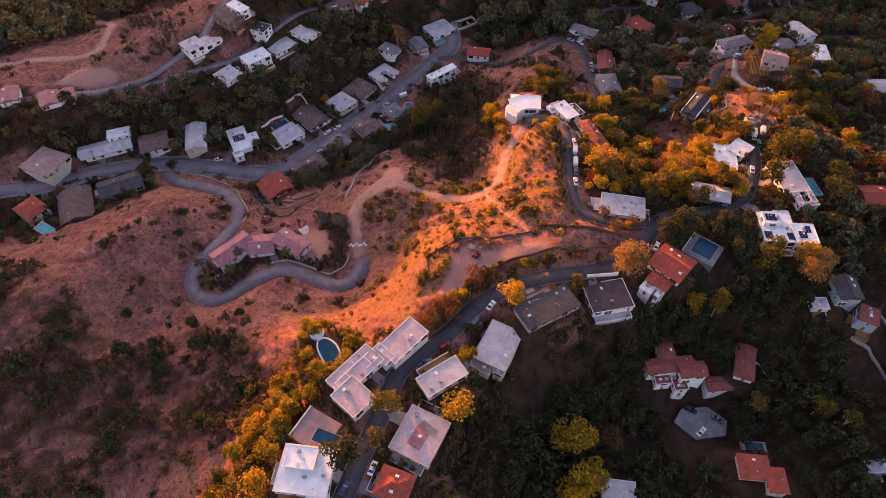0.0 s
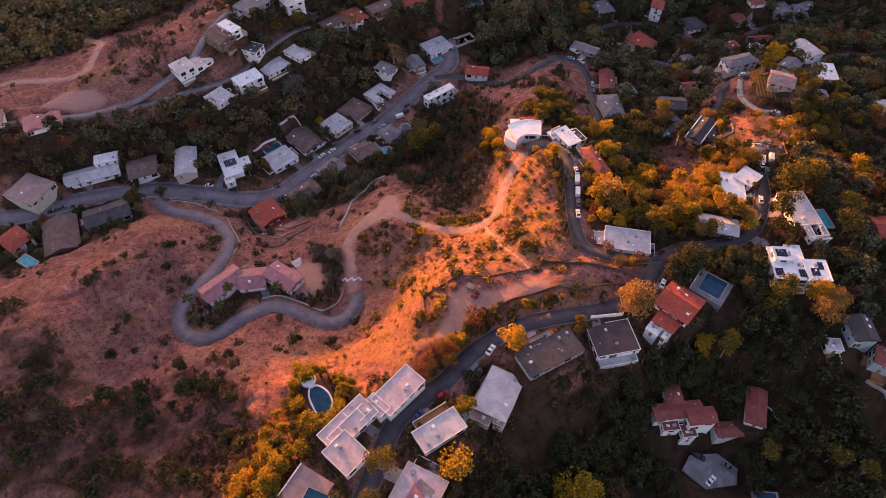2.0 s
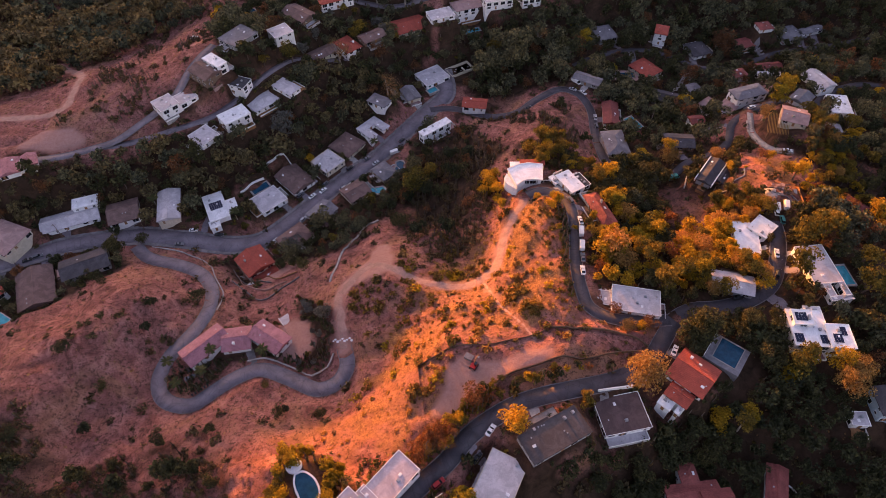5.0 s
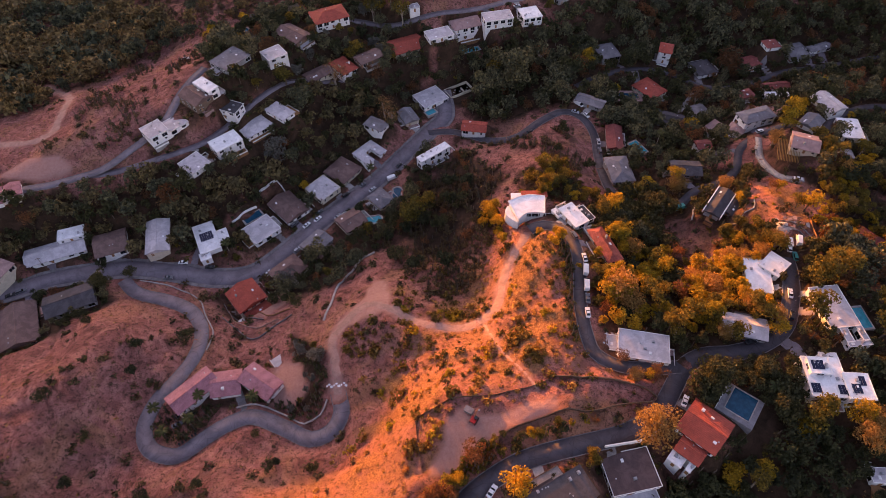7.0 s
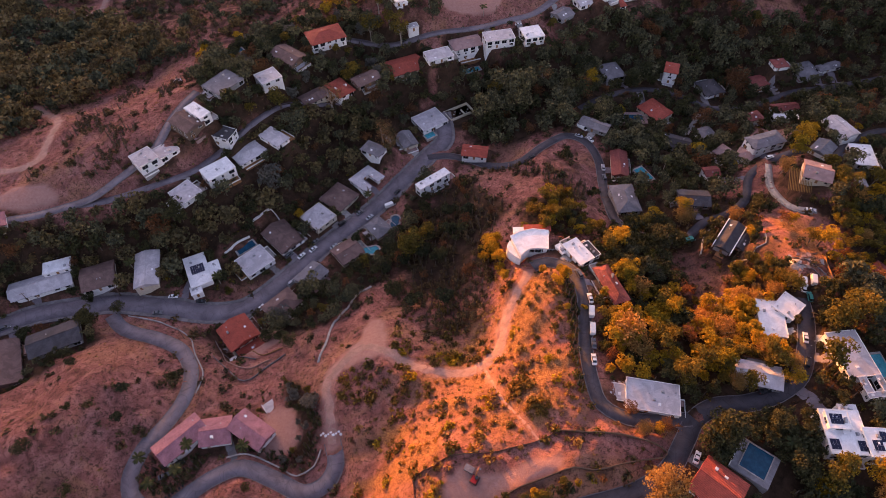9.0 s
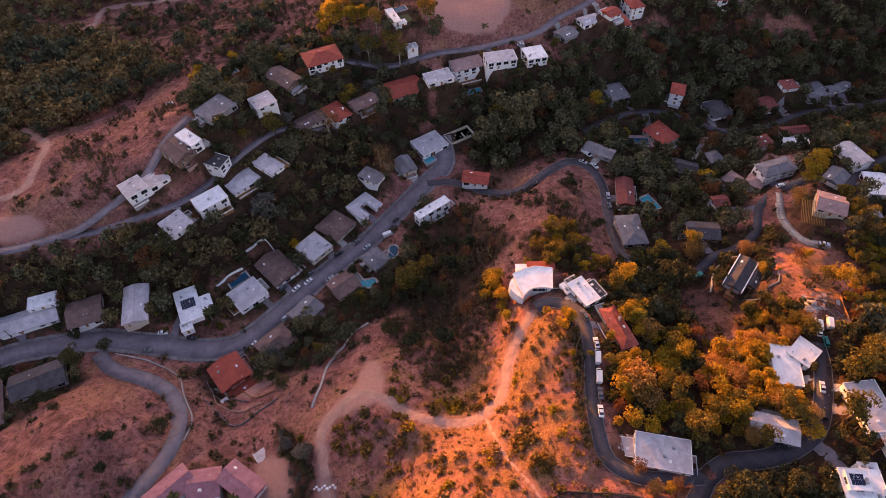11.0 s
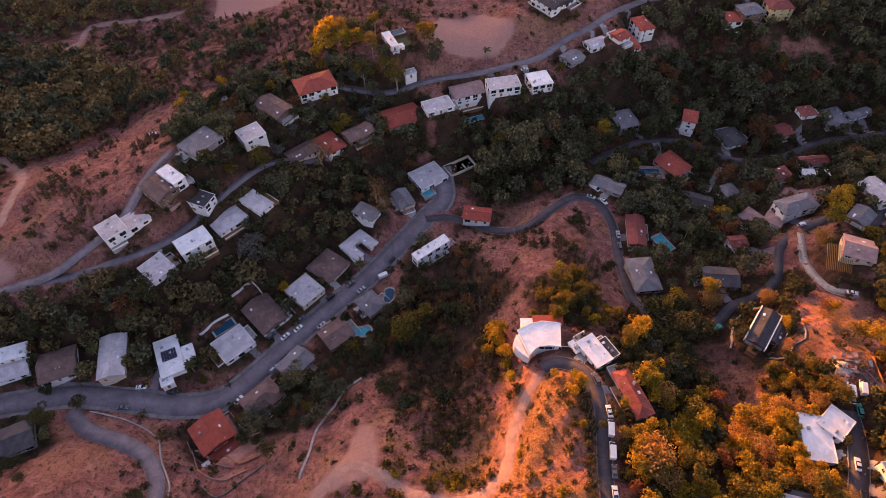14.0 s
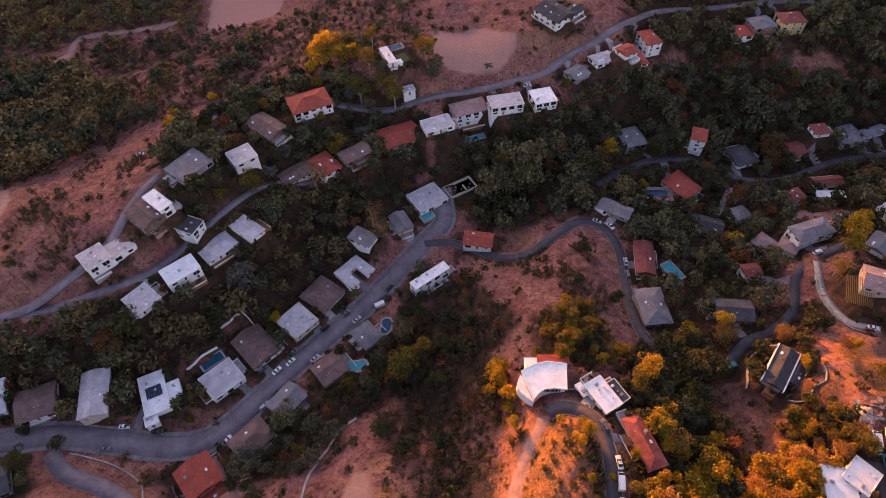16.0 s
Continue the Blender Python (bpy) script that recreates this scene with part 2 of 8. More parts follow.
plot(19.9, 107.1, 31.5, 12.1, 17.0, -27, "flat", CREAM, ROOF_PALE, "house with a pale flat roof stepping down a bare slope", storeys=2, wings=[(-2.4, -10.0, 7.4, 3.6, 1.0, "flat", 0, ROOF_PINK), (4.2, -9.2, 3.4, 2.0, 0.6, "flat", 0, ROOF_PINK)])
plot(-0.3, 92.0, 37.6, 7.8, 15.6, -57, "flat", WHITE, ROOF_PALE, "small white flat-roofed house beside the street")
plot(38.1, 120.0, 36.8, 22.0, 10.0, 28, "flat", GREY_WALL, ROOF_DARK, "long flat-roofed house in dark grey below the street", wings=[(-3.0, 4.4, 8.0, 3.0, 0.4, "flat", 0)])
plot(63.7, 130.4, 28, 16.2, 12.9, 11, "flat", WHITE, ROOF_UMBER, "flat umber-roofed house with a white street wall")
plot(90.7, 143.9, 31.3, 13.4, 13.3, -43, "gable", WHITE, TILE_RED, "white stucco villa with red tile roofs stepping down a slope", chimneys=1, wings=[(0.6, -9.4, 8.0, 6.2, 1.9, "gable", 0), (-1.4, -14.4, 4.6, 3.8, 3.6, "flat", 0, ROOF_WHITE), (3.2, -13.6, 1.4, 4.6, 3.0, "flat", 0, ROOF_WHITE)])
plot(77.1, 175.4, 29.5, 18.1, 11.3, -11, "flat", WHITE, ROOF_PALE, "long low white house with a pale flat roof in three bays", wings=[(-12.2, 0.7, 6.6, 6.2, 2.4, "flat", 0)])
plot(131.6, 209.0, 25.5, 16.1, 9.7, 81, "flat", WHITE, ROOF_WHITE, "white L-shaped house with a bright flat roof on a knoll", wings=[(6.0, -7.1, 9.8, 8.5, -1.1, "flat", -39)])
plot(136.9, 160.7, 32.7, 13.0, 15.0, -4, "flat", WHITE, ROOF_WHITE, "white two-storey modern house with solar panels on flat roofs", storeys=2, panels=[(3.4, -5.6, 0, 3, 2), (-5.6, -5.4, 0, 3, 2), (7.4, -5.6, 1.3, 3, 2), (10.6, -2.6, 1.3, 2, 2), (-4.2, 2.6, 1.8, 4, 2)], wings=[(9.6, -3.6, 8.4, 9.6, -1.3, "flat", 0), (-2.0, 3.4, 7.0, 6.0, -1.8, "flat", 0), (4.4, 8.6, 6.0, 3.4, 1.5, "flat", 0)])
plot(151.8, 190.0, 32.0, 18.0, 11.4, 96, "flat", WHITE, ROOF_PALE, "long white flat-roofed house with a dark open court at its end", wings=[(-12.1, 1.4, 6.2, 2.6, 0.1, "flat", 0), (-12.1, -4.7, 6.2, 2.0, 0.1, "flat", 0), (-16.1, -1.6, 1.8, 8.6, 0.2, "flat", 0)])
plot(146.7, 129.2, 24.5, 5.8, 4.8, -4, "flat", WHITE, ROOF_PALE, "small pale flat-roofed house among dark trees")
plot(72.2, 226.0, 25.5, 18.0, 6.2, -71, "hip", CREAM, TILE_PATCH, "long narrow house with a mottled red tile roof", chimneys=1)
plot(61.5, 243.5, 24.3, 12.3, 7.2, -60, "flat", WHITE, ROOF_WHITE, "white flat-roofed house with a dark rear deck", wings=[(1.4, 5.7, 8.4, 3.8, 0.9, "flat", 0, ROOF_DARK), (-5.6, -4.6, 5.0, 2.2, 1.6, "flat", 0)])
plot(133.3, 258.0, 15.5, 6.7, 18.0, -38, "gable", GREY_WALL, ROOF_DARK, "dark slate-roofed house with white parapet edges", wings=[(5.4, 1.0, 5.0, 9.0, 0.7, "gable", 0)], edged=True)
plot(96.9, 295.6, 0, 17.7, 11.3, -85, "hip", GREY_WALL, ROOF_GREY, "grey house with a grey hipped roof beside the lane")
plot(101.0, 326.5, -6, 8.3, 18.4, -7, "gable", CREAM, TILE_DULL, "house with a long dull red roof beside the lane")
plot(127.8, 288.9, 7.0, 9.8, 14.5, 85, "gable", BROWN_WALL, ROOF_DARK, "dark-roofed house half hidden under trees")
plot(187.4, 296.8, 16.8, 12.4, 12.0, -23, "gable", CREAM, ROOF_PINK, "house with a rose shingle roof above a lattice terrace", chimneys=1)
plot(183.4, 339.5, -1.6, 9.2, 19.9, -72, "hip", WHITE, ROOF_GREY, "white two-storey house with a grey hipped roof", storeys=2)
plot(223.3, 342.6, 4.3, 11.3, 15.7, 23, "gable", WHITE, ROOF_PALE, "pale-roofed house with a few solar panels", solar=8)
plot(227.7, 322.2, 2.8, 11.2, 15.8, -8, "flat", WHITE, ROOF_WHITE, "house with a plain white flat roof among trees")
plot(205.9, 324.6, 6.0, 9.2, 11.3, -47, "gable", WHITE, ROOF_GREY, "house with a grey shingle roof among trees")
plot(217.1, 303.6, 1.8, 8.8, 6.2, -4, "flat", GREY_WALL, ROOF_PALE, "small pale-roofed house among trees")
plot(202.0, 243.4, 5.2, 10.3, 10.1, -53, "hip", WHITE, TILE_DULL, "house with a dull red tile roof among trees")
plot(23.0, 341.9, -10.5, 13.7, 8.5, -9, "gable", WHITE, TILE_RED, "small white house with a bright red roof")
plot(-0.8, 318.5, -8.5, 19.9, 4.7, 38, "flat", WHITE, ROOF_WHITE, "long narrow white-roofed house over the street", storeys=2)
plot(91.6, 355.3, -3.4, 15.9, 7.5, -30, "gable", GREY_WALL, ROOF_GREY, "grey gabled house at the hairpin bend")
plot(-2.7, 373.0, -13.9, 17.2, 14.2, 34, "flat", WHITE, ROOF_PALE, "pale stepped flat-roofed house with a pool")
plot(-16.1, 356.6, -14.5, 8.4, 12.0, 27, "gable", CREAM, ROOF_GREY, "grey-roofed house under a bare tree")
plot(-33.9, 341.5, -7.6, 12.1, 7.8, -31, "hip", WHITE, ROOF_GREY, "house with a blue-grey hipped roof under trees")
plot(-52.4, 315.3, -18.5, 15.0, 14.9, -36, "hip", CREAM, ROOF_BROWN, "house with a brown hipped roof beside the street")
plot(-61.6, 298.7, -15.7, 13.8, 13.4, -42, "flat", CREAM, ROOF_PALE, "square house with a pale stained flat roof")
plot(-78.6, 286.2, -16.5, 18.0, 13.6, -46, "gable", WHITE, ROOF_BROWN, "large brown-roofed house with a white gable end")
plot(-90.0, 269.7, -15.3, 13.1, 15.0, -47, "flat", WHITE, ROOF_PALE, "pale flat-roofed house with an open light well")
plot(-115.4, 261.6, -11.7, 10.0, 19.0, 26, "flat", WHITE, ROOF_WHITE, "white flat-roofed stepped house with solar panels", solar=18, wings=[(7.2, -1.6, 6.0, 8.0, 0.7, "flat", 0), (-3.4, -10.8, 5.0, 4.6, 0.9, "flat", 0)])
plot(-138.3, 260.0, -8.1, 10.7, 20.1, 14, "gable", CREAM, ROOF_PALE, "narrow house with a pale grey low-pitched roof")
plot(-161.2, 256.9, -9.3, 14.7, 14.1, 22, "gable", WHITE, ROOF_BROWN, "house with a broad brown low-pitched roof")
plot(-90.0, 228.2, -14.3, 13.8, 13.7, -50, "gable", CREAM, TILE_RED, "house with a big red tile roof and skylights", storeys=2, chimneys=1, wings=[(8.6, 0.6, 4.8, 11.6, 2.2, "shed", 0), (9.4, -8.2, 3.0, 3.0, 3.4, "flat", 0, ROOF_WHITE)])
plot(-71.9, 242.6, -13.5, 11.0, 15.0, -44, "hip", CREAM, ROOF_BROWN, "low house with a brown shingle roof")
plot(-59.9, 258.3, -12.2, 10.0, 12.9, -38, "gable", GREY_WALL, ROOF_GREY, "low grey-roofed house beside the street")
plot(-43.5, 272.9, -12.5, 11.1, 12.3, -51, "gable", CREAM, ROOF_BROWN, "brown-roofed house beside the street")
plot(-29.3, 291.5, -16.4, 10.9, 9.3, -48, "hip", CREAM, ROOF_GREY, "low house with a grey roof beside a kidney pool")
plot(-110.2, 310.4, 8.5, 15.0, 9.8, 40, "flat", WHITE, ROOF_WHITE, "white flat-roofed house with balconies on a slope", storeys=2)
plot(-124.4, 297.2, 5.5, 12.1, 11.5, -40, "flat", WHITE, ROOF_PALE, "pale flat-roofed house with a row of columns")
plot(-146.0, 312.7, 15, 11.0, 10.4, -46, "flat", WHITE, ROOF_PALE, "white house with stepped pale roofs beside a bare slope", storeys=2, wings=[(0.8, 10.6, 9.0, 11.6, 1.8, "flat", 0), (-5.2, -1.0, 3.0, 6.0, 2.4, "flat", 0)])
plot(-98.1, 326.1, 5.2, 11.0, 16.0, -46, "shed", WHITE, ROOF_PALE, "hillside house with a pale sloping roof")
plot(-85.0, 333.8, 9.0, 14.1, 8.2, -38, "shed", WHITE, ROOF_PALE, "small pale-roofed hillside house under a tree")
plot(-109.8, 331.8, 13.6, 9.7, 8.6, -22, "flat", WHITE, ROOF_DARK, "small angular white house on the slope", storeys=2)
plot(-126.8, 331.8, 21.6, 10.8, 14.4, 51, "gable", BROWN_WALL, ROOF_BROWN, "brown hillside house with a timber deck", storeys=2)
plot(-122.0, 337.4, 24, 13.2, 6.3, -39, "flat", WHITE, ROOF_WHITE, "white flat-roofed studio with a roof deck", storeys=2)
plot(-112.4, 357.7, 26, 17.3, 13.5, 54, "flat", GREY_WALL, ROOF_GREY, "grey flat-roofed house under trees")
plot(-91.1, 369.0, 21.4, 11.7, 10.6, 37, "flat", WHITE, ROOF_PALE, "white villa with arches and a flat roof", storeys=2)
plot(-84.5, 394.8, 17, 18.2, 11.7, -38, "gable", BROWN_WALL, ROOF_BROWN, "brown-roofed house with skylights")
plot(-64.9, 413.3, 18, 20.9, 14.7, 25, "hip", WHITE, TILE_RED, "white house with a red tile roof above terraced steps", storeys=2)
plot(-54.7, 379.8, 4.8, 14.8, 10.3, -49, "hip", WHITE, TILE_RED, "white stucco villa with a small red tile roof", storeys=2, chimneys=1)
plot(-69.6, 374.9, 3, 9.2, 16.4, -50, "gable", CREAM, ROOF_BROWN, "brown-roofed house on the terrace lane")
plot(-39.7, 384.8, 7.5, 15.1, 9.1, 36, "gable", BROWN_WALL, ROOF_BROWN, "long brown-roofed house beside the street")
plot(-17.6, 403.3, 3, 19.8, 15.1, 24, "gable", CREAM, TILE_RED, "house with a long bright red roof")
plot(2.9, 403.2, 10.6, 15.7, 10.0, 22, "flat", WHITE, ROOF_PALE, "pale flat-roofed house beside the street")
plot(20.4, 424.4, 4.2, 19.4, 11.0, 20, "hip", WHITE, ROOF_PINK, "tall white arcaded house with a rose roof over a steep slope", storeys=3)
plot(40.2, 421.8, 10.6, 18.3, 10.0, 12, "flat", WHITE, ROOF_PALE, "white house with a wide glazed front and pale roof", storeys=2, glazed=True)
plot(61.5, 427.6, 9, 12.5, 11.9, 15, "flat", WHITE, ROOF_WHITE, "white boxy house with dark window bands", storeys=2, glazed=True)
plot(83.5, 449.1, 8.4, 11.0, 10.3, 39, "gable", GREY_WALL, ROOF_GREY, "grey-roofed house below the street")
plot(99.1, 458.7, 11.5, 12.7, 8.6, 26, "gable", WHITE, ROOF_PALE, "house with a pale shingle roof beside the street")
plot(119.0, 462.6, 7.8, 11.3, 13.6, -77, "hip", WHITE, TILE_RED, "white house with a red tile roof on the canyon edge", storeys=2)
plot(112.0, 458.4, 17, 8.7, 8.9, -58, "gable", WHITE, TILE_RED, "small white house with a red tile roof")
plot(131.2, 479.4, 11.3, 9.1, 14.2, 18, "hip", WHITE, TILE_RED, "tall white house with a red tile roof", storeys=3)
plot(73.6, 490.3, 22.0, 15.8, 18.7, 39, "gable", WHITE, ROOF_DARK, "white house with a dark gabled roof on the knoll", storeys=2, chimneys=1)
plot(84.2, 491.8, 21.3, 7.7, 14.0, -47, "gable", WHITE, ROOF_DARK, "white wing with a dark gabled roof on the knoll")
plot(189.3, 485.3, 11.7, 9.2, 10.8, 0, "hip", WHITE, TILE_RED, "white villa with arches and a red roof", storeys=2)
plot(200.3, 488.9, 15, 14.1, 11.4, 14, "hip", BROWN_WALL, ROOF_GREY, "house with a blue-grey hipped roof and timber front", storeys=2)
plot(218.1, 490.6, 17, 14.8, 11.1, 6, "hip", YELLOW_WALL, TILE_DULL, "tall yellow house with balconies and a red roof", storeys=3)
plot(153.4, 419.1, -12.3, 7.9, 10.7, -20, "hip", WHITE, TILE_RED, "tall narrow white house with a red tile roof", storeys=3)
plot(114.6, 419.5, -14.3, 13.0, 14.7, 16, "hip", GREY_WALL, ROOF_GREY, "house with a stepped blue-grey hipped roof", storeys=2)
plot(136.6, 385.3, -18.2, 13.6, 16.5, 35, "hip", CREAM, TILE_RED, "rambling villa with a red tile roof beside a pool")
plot(143.5, 357.7, -19.6, 15.6, 11.1, -20, "gable", GREY_WALL, ROOF_DARK, "dark grey gabled house under trees")
plot(180.3, 414.0, -24, 13.6, 14.3, 17, "hip", WHITE, ROOF_DARK, "dark-roofed house with white edges")
plot(214.6, 418.3, -22, 14.9, 9.9, 17, "hip", CREAM, TILE_DULL, "house with a dull red hipped roof")
plot(224.7, 423.7, -12.7, 9.1, 8.2, 10, "hip", WHITE, TILE_DULL, "small house with a dull red roof")
plot(248.4, 429.5, -22.6, 15.5, 15.6, 17, "hip", WHITE, ROOF_GREY, "house with a large blue-grey hipped roof")
plot(262.6, 430.4, -20.3, 16.8, 5.7, 20, "gable", WHITE, ROOF_GREY, "long house with a blue-grey roof")
plot(219.2, 389.2, -20, 16.2, 5.8, 7, "gable", WHITE, TILE_DULL, "house with a dark red roof")
plot(214.7, 377.3, -18, 15.2, 4.5, -2, "flat", WHITE, ROOF_WHITE, "small white flat-roofed outbuilding")
plot(192.6, 374.1, -14.3, 9.5, 6.9, 17, "hip", CREAM, TILE_DULL, "small house with a dull red hipped roof")
plot(162.6, 336.6, -8.4, 9.6, 9.0, -52, "hip", CREAM, ROOF_PINK, "small house with a rose hipped roof among trees")
plot(172.4, 333.6, -6.6, 8.2, 7.2, -38, "hip", CREAM, ROOF_PINK, "small garage house with a rose hipped roof beside the street")
plot(147.2, 316.4, -2.6, 7.4, 6.2, 8, "gable", WHITE, TILE_DULL, "white gabled house half hidden by a golden tree", storeys=2)
plot(163.0, 365.0, -18.6, 8.4, 7.8, 20, "hip", GREY_WALL, ROOF_GREY, "small house with a grey hipped roof among dark trees")
plot(251.5, 290.8, 2.1, 13.1, 12.1, 1, "gable", GREY_WALL, ROOF_PALE, "house with a pale low-pitched roof among trees")
plot(189.8, 182.3, 28.4, 14.0, 11.2, 0, "gable", WHITE, TILE_RED, "house with a sunlit red tile roof")
plot(117.1, 183.8, 28.8, 15.6, 8.6, -15, "gable", GREY_WALL, ROOF_PALE, "grey-roofed house half hidden by trees")
plot(86.7, 108.0, 14.3, 17.8, 5.4, 6, "gable", WHITE, TILE_DULL, "white stucco villa with dark red tile roofs in the canyon", wings=[(0.4, 5.9, 5.4, 6.8, -0.2, "hip", 0), (7.3, -3.4, 9.5, 5.5, -1.2, "gable", 0), (3.0, -6.4, 5.0, 4.6, 4.2, "flat", 0), (-3.5, -4.6, 6.0, 3.2, 2.6, "flat", 0)], storeys=2)
plot(116.9, 110.1, 12.4, 6.4, 14.0, -20, "gable", WHITE, TILE_DULL, "L-shaped house with dark red tile roofs in the canyon", wings=[(-7.5, -9.8, 8.8, 5.1, 5, "gable", 23)])
plot(157.0, 133.6, 29.0, 8.3, 9.9, -1, "gable", BLUE_WALL, ROOF_DARK, "pale blue house with a dark gabled roof", storeys=2)
plot(163.5, 123.6, 25, 6.8, 8.0, -28, "flat", BLUE_WALL, TILE_DULL, "pale blue stepped house with a timber roof terrace", storeys=2)
plot(109.3, 70.8, 9.8, 10.0, 8.0, -5, "hip", CREAM, TILE_RED, "house with rounded red tile roofs beside a small pool", wings=[(6.7, -4.1, 5.9, 8.0, -0.4, "hip", 0)])
plot(153.8, 71.5, 8.3, 8.4, 4.3, 2, "flat", WHITE, ROOF_PALE, "pale flat-roofed house in the dark canyon")
plot(59.6, 61.9, 12.2, 11.0, 7.0, -8, "flat", WHITE, ROOF_PALE, "pale flat-roofed house below golden trees")
plot(-210.3, 207.8, -9.3, 13.4, 10.9, -35, "hip", WHITE, TILE_RED, "white house with a red hipped roof beside a pool", storeys=2)
plot(-187.6, 209.6, -8.8, 15.8, 22.5, 25, "gable", BROWN_WALL, ROOF_BROWN, "brown-roofed house below the street")
plot(-167.4, 221.3, -6.1, 21.0, 11.9, 26, "gable", GREY_WALL, ROOF_DARK, "long dark grey gabled house below the street")
plot(-187.5, 253.0, -10.1, 27.3, 10.4, 22, "gable", WHITE, ROOF_PALE, "long house with a pale low-pitched roof")
plot(-181.4, 261.4, -6.9, 12.2, 6.9, 19, "flat", WHITE, ROOF_WHITE, "white upper studio with a deck")
plot(-212.2, 237.1, -5, 16.4, 18.4, 68, "hip", CREAM, ROOF_PINK, "house with a broad rose shingle roof")
plot(-237.4, 272.2, 11, 8.9, 12.7, 21, "gable", WHITE, TILE_ROSE, "white house with a rose tile roof")
plot(-214.3, 269.0, 10.9, 9.7, 11.2, 26, "gable", WHITE, TILE_ROSE, "white house with a rose tile roof")
plot(-209.8, 278.4, 6.7, 7.0, 8.7, 29, "gable", WHITE, TILE_ROSE, "small white house with a rose tile roof")
plot(-24.2, 443.6, 24.6, 4.6, 15.0, 24, "flat", WHITE, ROOF_WHITE, "white modern hilltop house beside a lawn and a long pool", wings=[(3.0, -6.6, 5.0, 3.4, 1.2, "flat", 0)])
plot(-13.0, 427.6, 14.2, 6.5, 4.6, 22, "flat", WHITE, ROOF_PALE, "small white flat-roofed house below a hilltop garden")
plot(-29.6, 93.9, 38.4, 8.7, 18.3, -42, "flat", WHITE, ROOF_MAUVE, "long stepped house with rose flat roofs and white roof ducts", ducts=True,
     wings=[(2.4, 10.4, 7.6, 4.6, 0.3, "flat", 0), (3.8, 19.0, 8.8, 16.5, 0.2, "flat", 0), (6.7, -7.1, 10.9, 9.4, -0.8, "flat", 0)])
plot(-83.6, 174.7, 3.4, 11.0, 10.2, 8, "gable", WHITE, TILE_ROSE, "long white house with three rose tile roofs in a bend",
     wings=[(-13.0, -1.2, 18.4, 9.3, -0.4, "gable", 38), (13.9, -2.2, 15.4, 8.9, -2.0, "gable", -42)], chimneys=1)
plot(-40.5, 328.4, -14.8, 14.0, 4.6, 48, "shed", WHITE, ROOF_PALE, "U-shaped pale-roofed house round a small court",
     wings=[(-5.0, -5.6, 4.4, 9.0, 0.2, "shed", 0), (5.0, -5.6, 4.4, 9.0, 0.2, "shed", 0)])

# ---- the lie of the land: crests, slopes and canyon floors (x, y, z) ----
RIDGE = [(-70, 30, 28), (-41, 80, 34), (-17, 97, 32), (5, 112, 31), (18, 123, 31), (46, 148, 33), (14, 144, 32.6), (5, 155, 31.6), (10, 156, 31.6), (28, 158, 31.6), (44, 162, 31.6), (27, 144, 33.4), (40, 152, 32.4), (5, 134, 31.5), (-7, 143, 30.5),
         (50, 187, 29), (30, 193, 21), (44, 214, 26), (58, 238, 25), (50, 255, 18), (55, 287, 14), (68, 311, 4), (55, 331, -1),
         (75, 335, -7), (63, 219, 24), (75, 180, 25), (87, 178, 24), (72, 130, 21), (29, 110, 28), (0, 76, 31)]
KNOLL = [(111, 153, 28), (117, 180, 24), (139, 201, 26), (130, 217, 19), (146, 154, 29), (156, 167, 27), (155, 236, 25), (173, 273, 12),
         (156, 269, 13.0), (147, 258, 16.2), (160, 257, 17.4), (142, 248, 18.8), (150, 246, 21.0), (166, 291, 2), (182, 322, -3), (195, 277, 7), (208, 250, 4), (230, 330, -4), (228, 313, 0), (260, 260, 0)]
HOLLOW = [(112, 238, 9.5), (115, 222, 9), (128, 240, 9), (113, 272, 2), (105, 290, -6), (140, 273, 5), (92, 321, -13), (83, 293, -4), (95, 250, 6), (102, 262, 1), (98, 222, 12)]
SOUTH = [(75, 103, 3), (100, 98, -3), (111, 78, 0), (121, 108, 4), (161, 122, 14), (159, 140, 22), (124, 84, 3), (54, 90, 10),
         (30, 84, 18), (102, 122, 11), (131, 136, 21), (38, 60, 15), (100, 40, -4), (170, 70, 6), (220, 150, 14), (60, 20, 8)]
WEST = [(-22, 166, 9), (-28, 152, 9), (-16, 177, 14), (2, 212, 7), (14, 214, 8), (-10, 151, 24), (-39, 123, 21), (-36, 148, 5), (-39, 175, 8), (-62, 147, 5), (-67, 129, 16), (-72, 115, 19), (-78, 96, 11),
        (-96, 128, 7), (-110, 50, 11), (-170, 45, 15), (-107, 97, 9), (-88, 83, 15), (-142, 98, 13), (-136, 76, 13), (-134, 136, 2), (-154, 117, 17), (-164, 145, 20),
        (-147, 170, 13), (-168, 187, 0), (-138, 199, 7), (-104, 202, -5), (-107, 165, -4), (-69, 188, -3), (-22, 217, 9), (-25, 200, 17),
        (16, 200, 13), (27, 221, 14), (-8, 230, 1), (-1, 240, -6), (-43, 240, -8), (-111, 148, -4)]
VALLEY = [(-146, 234, -16), (-97, 250, -21), (-66, 278, -21), (-28, 307, -22), (0, 330, -19), (-89, 237, -19), (4, 298, -12), (9, 323, -15),
          (40, 337, -19), (29, 346, -18), (-9, 377, -18), (-190, 235, -16), (-135, 270, -13), (-60, 340, -16), (-240, 240, -14)]
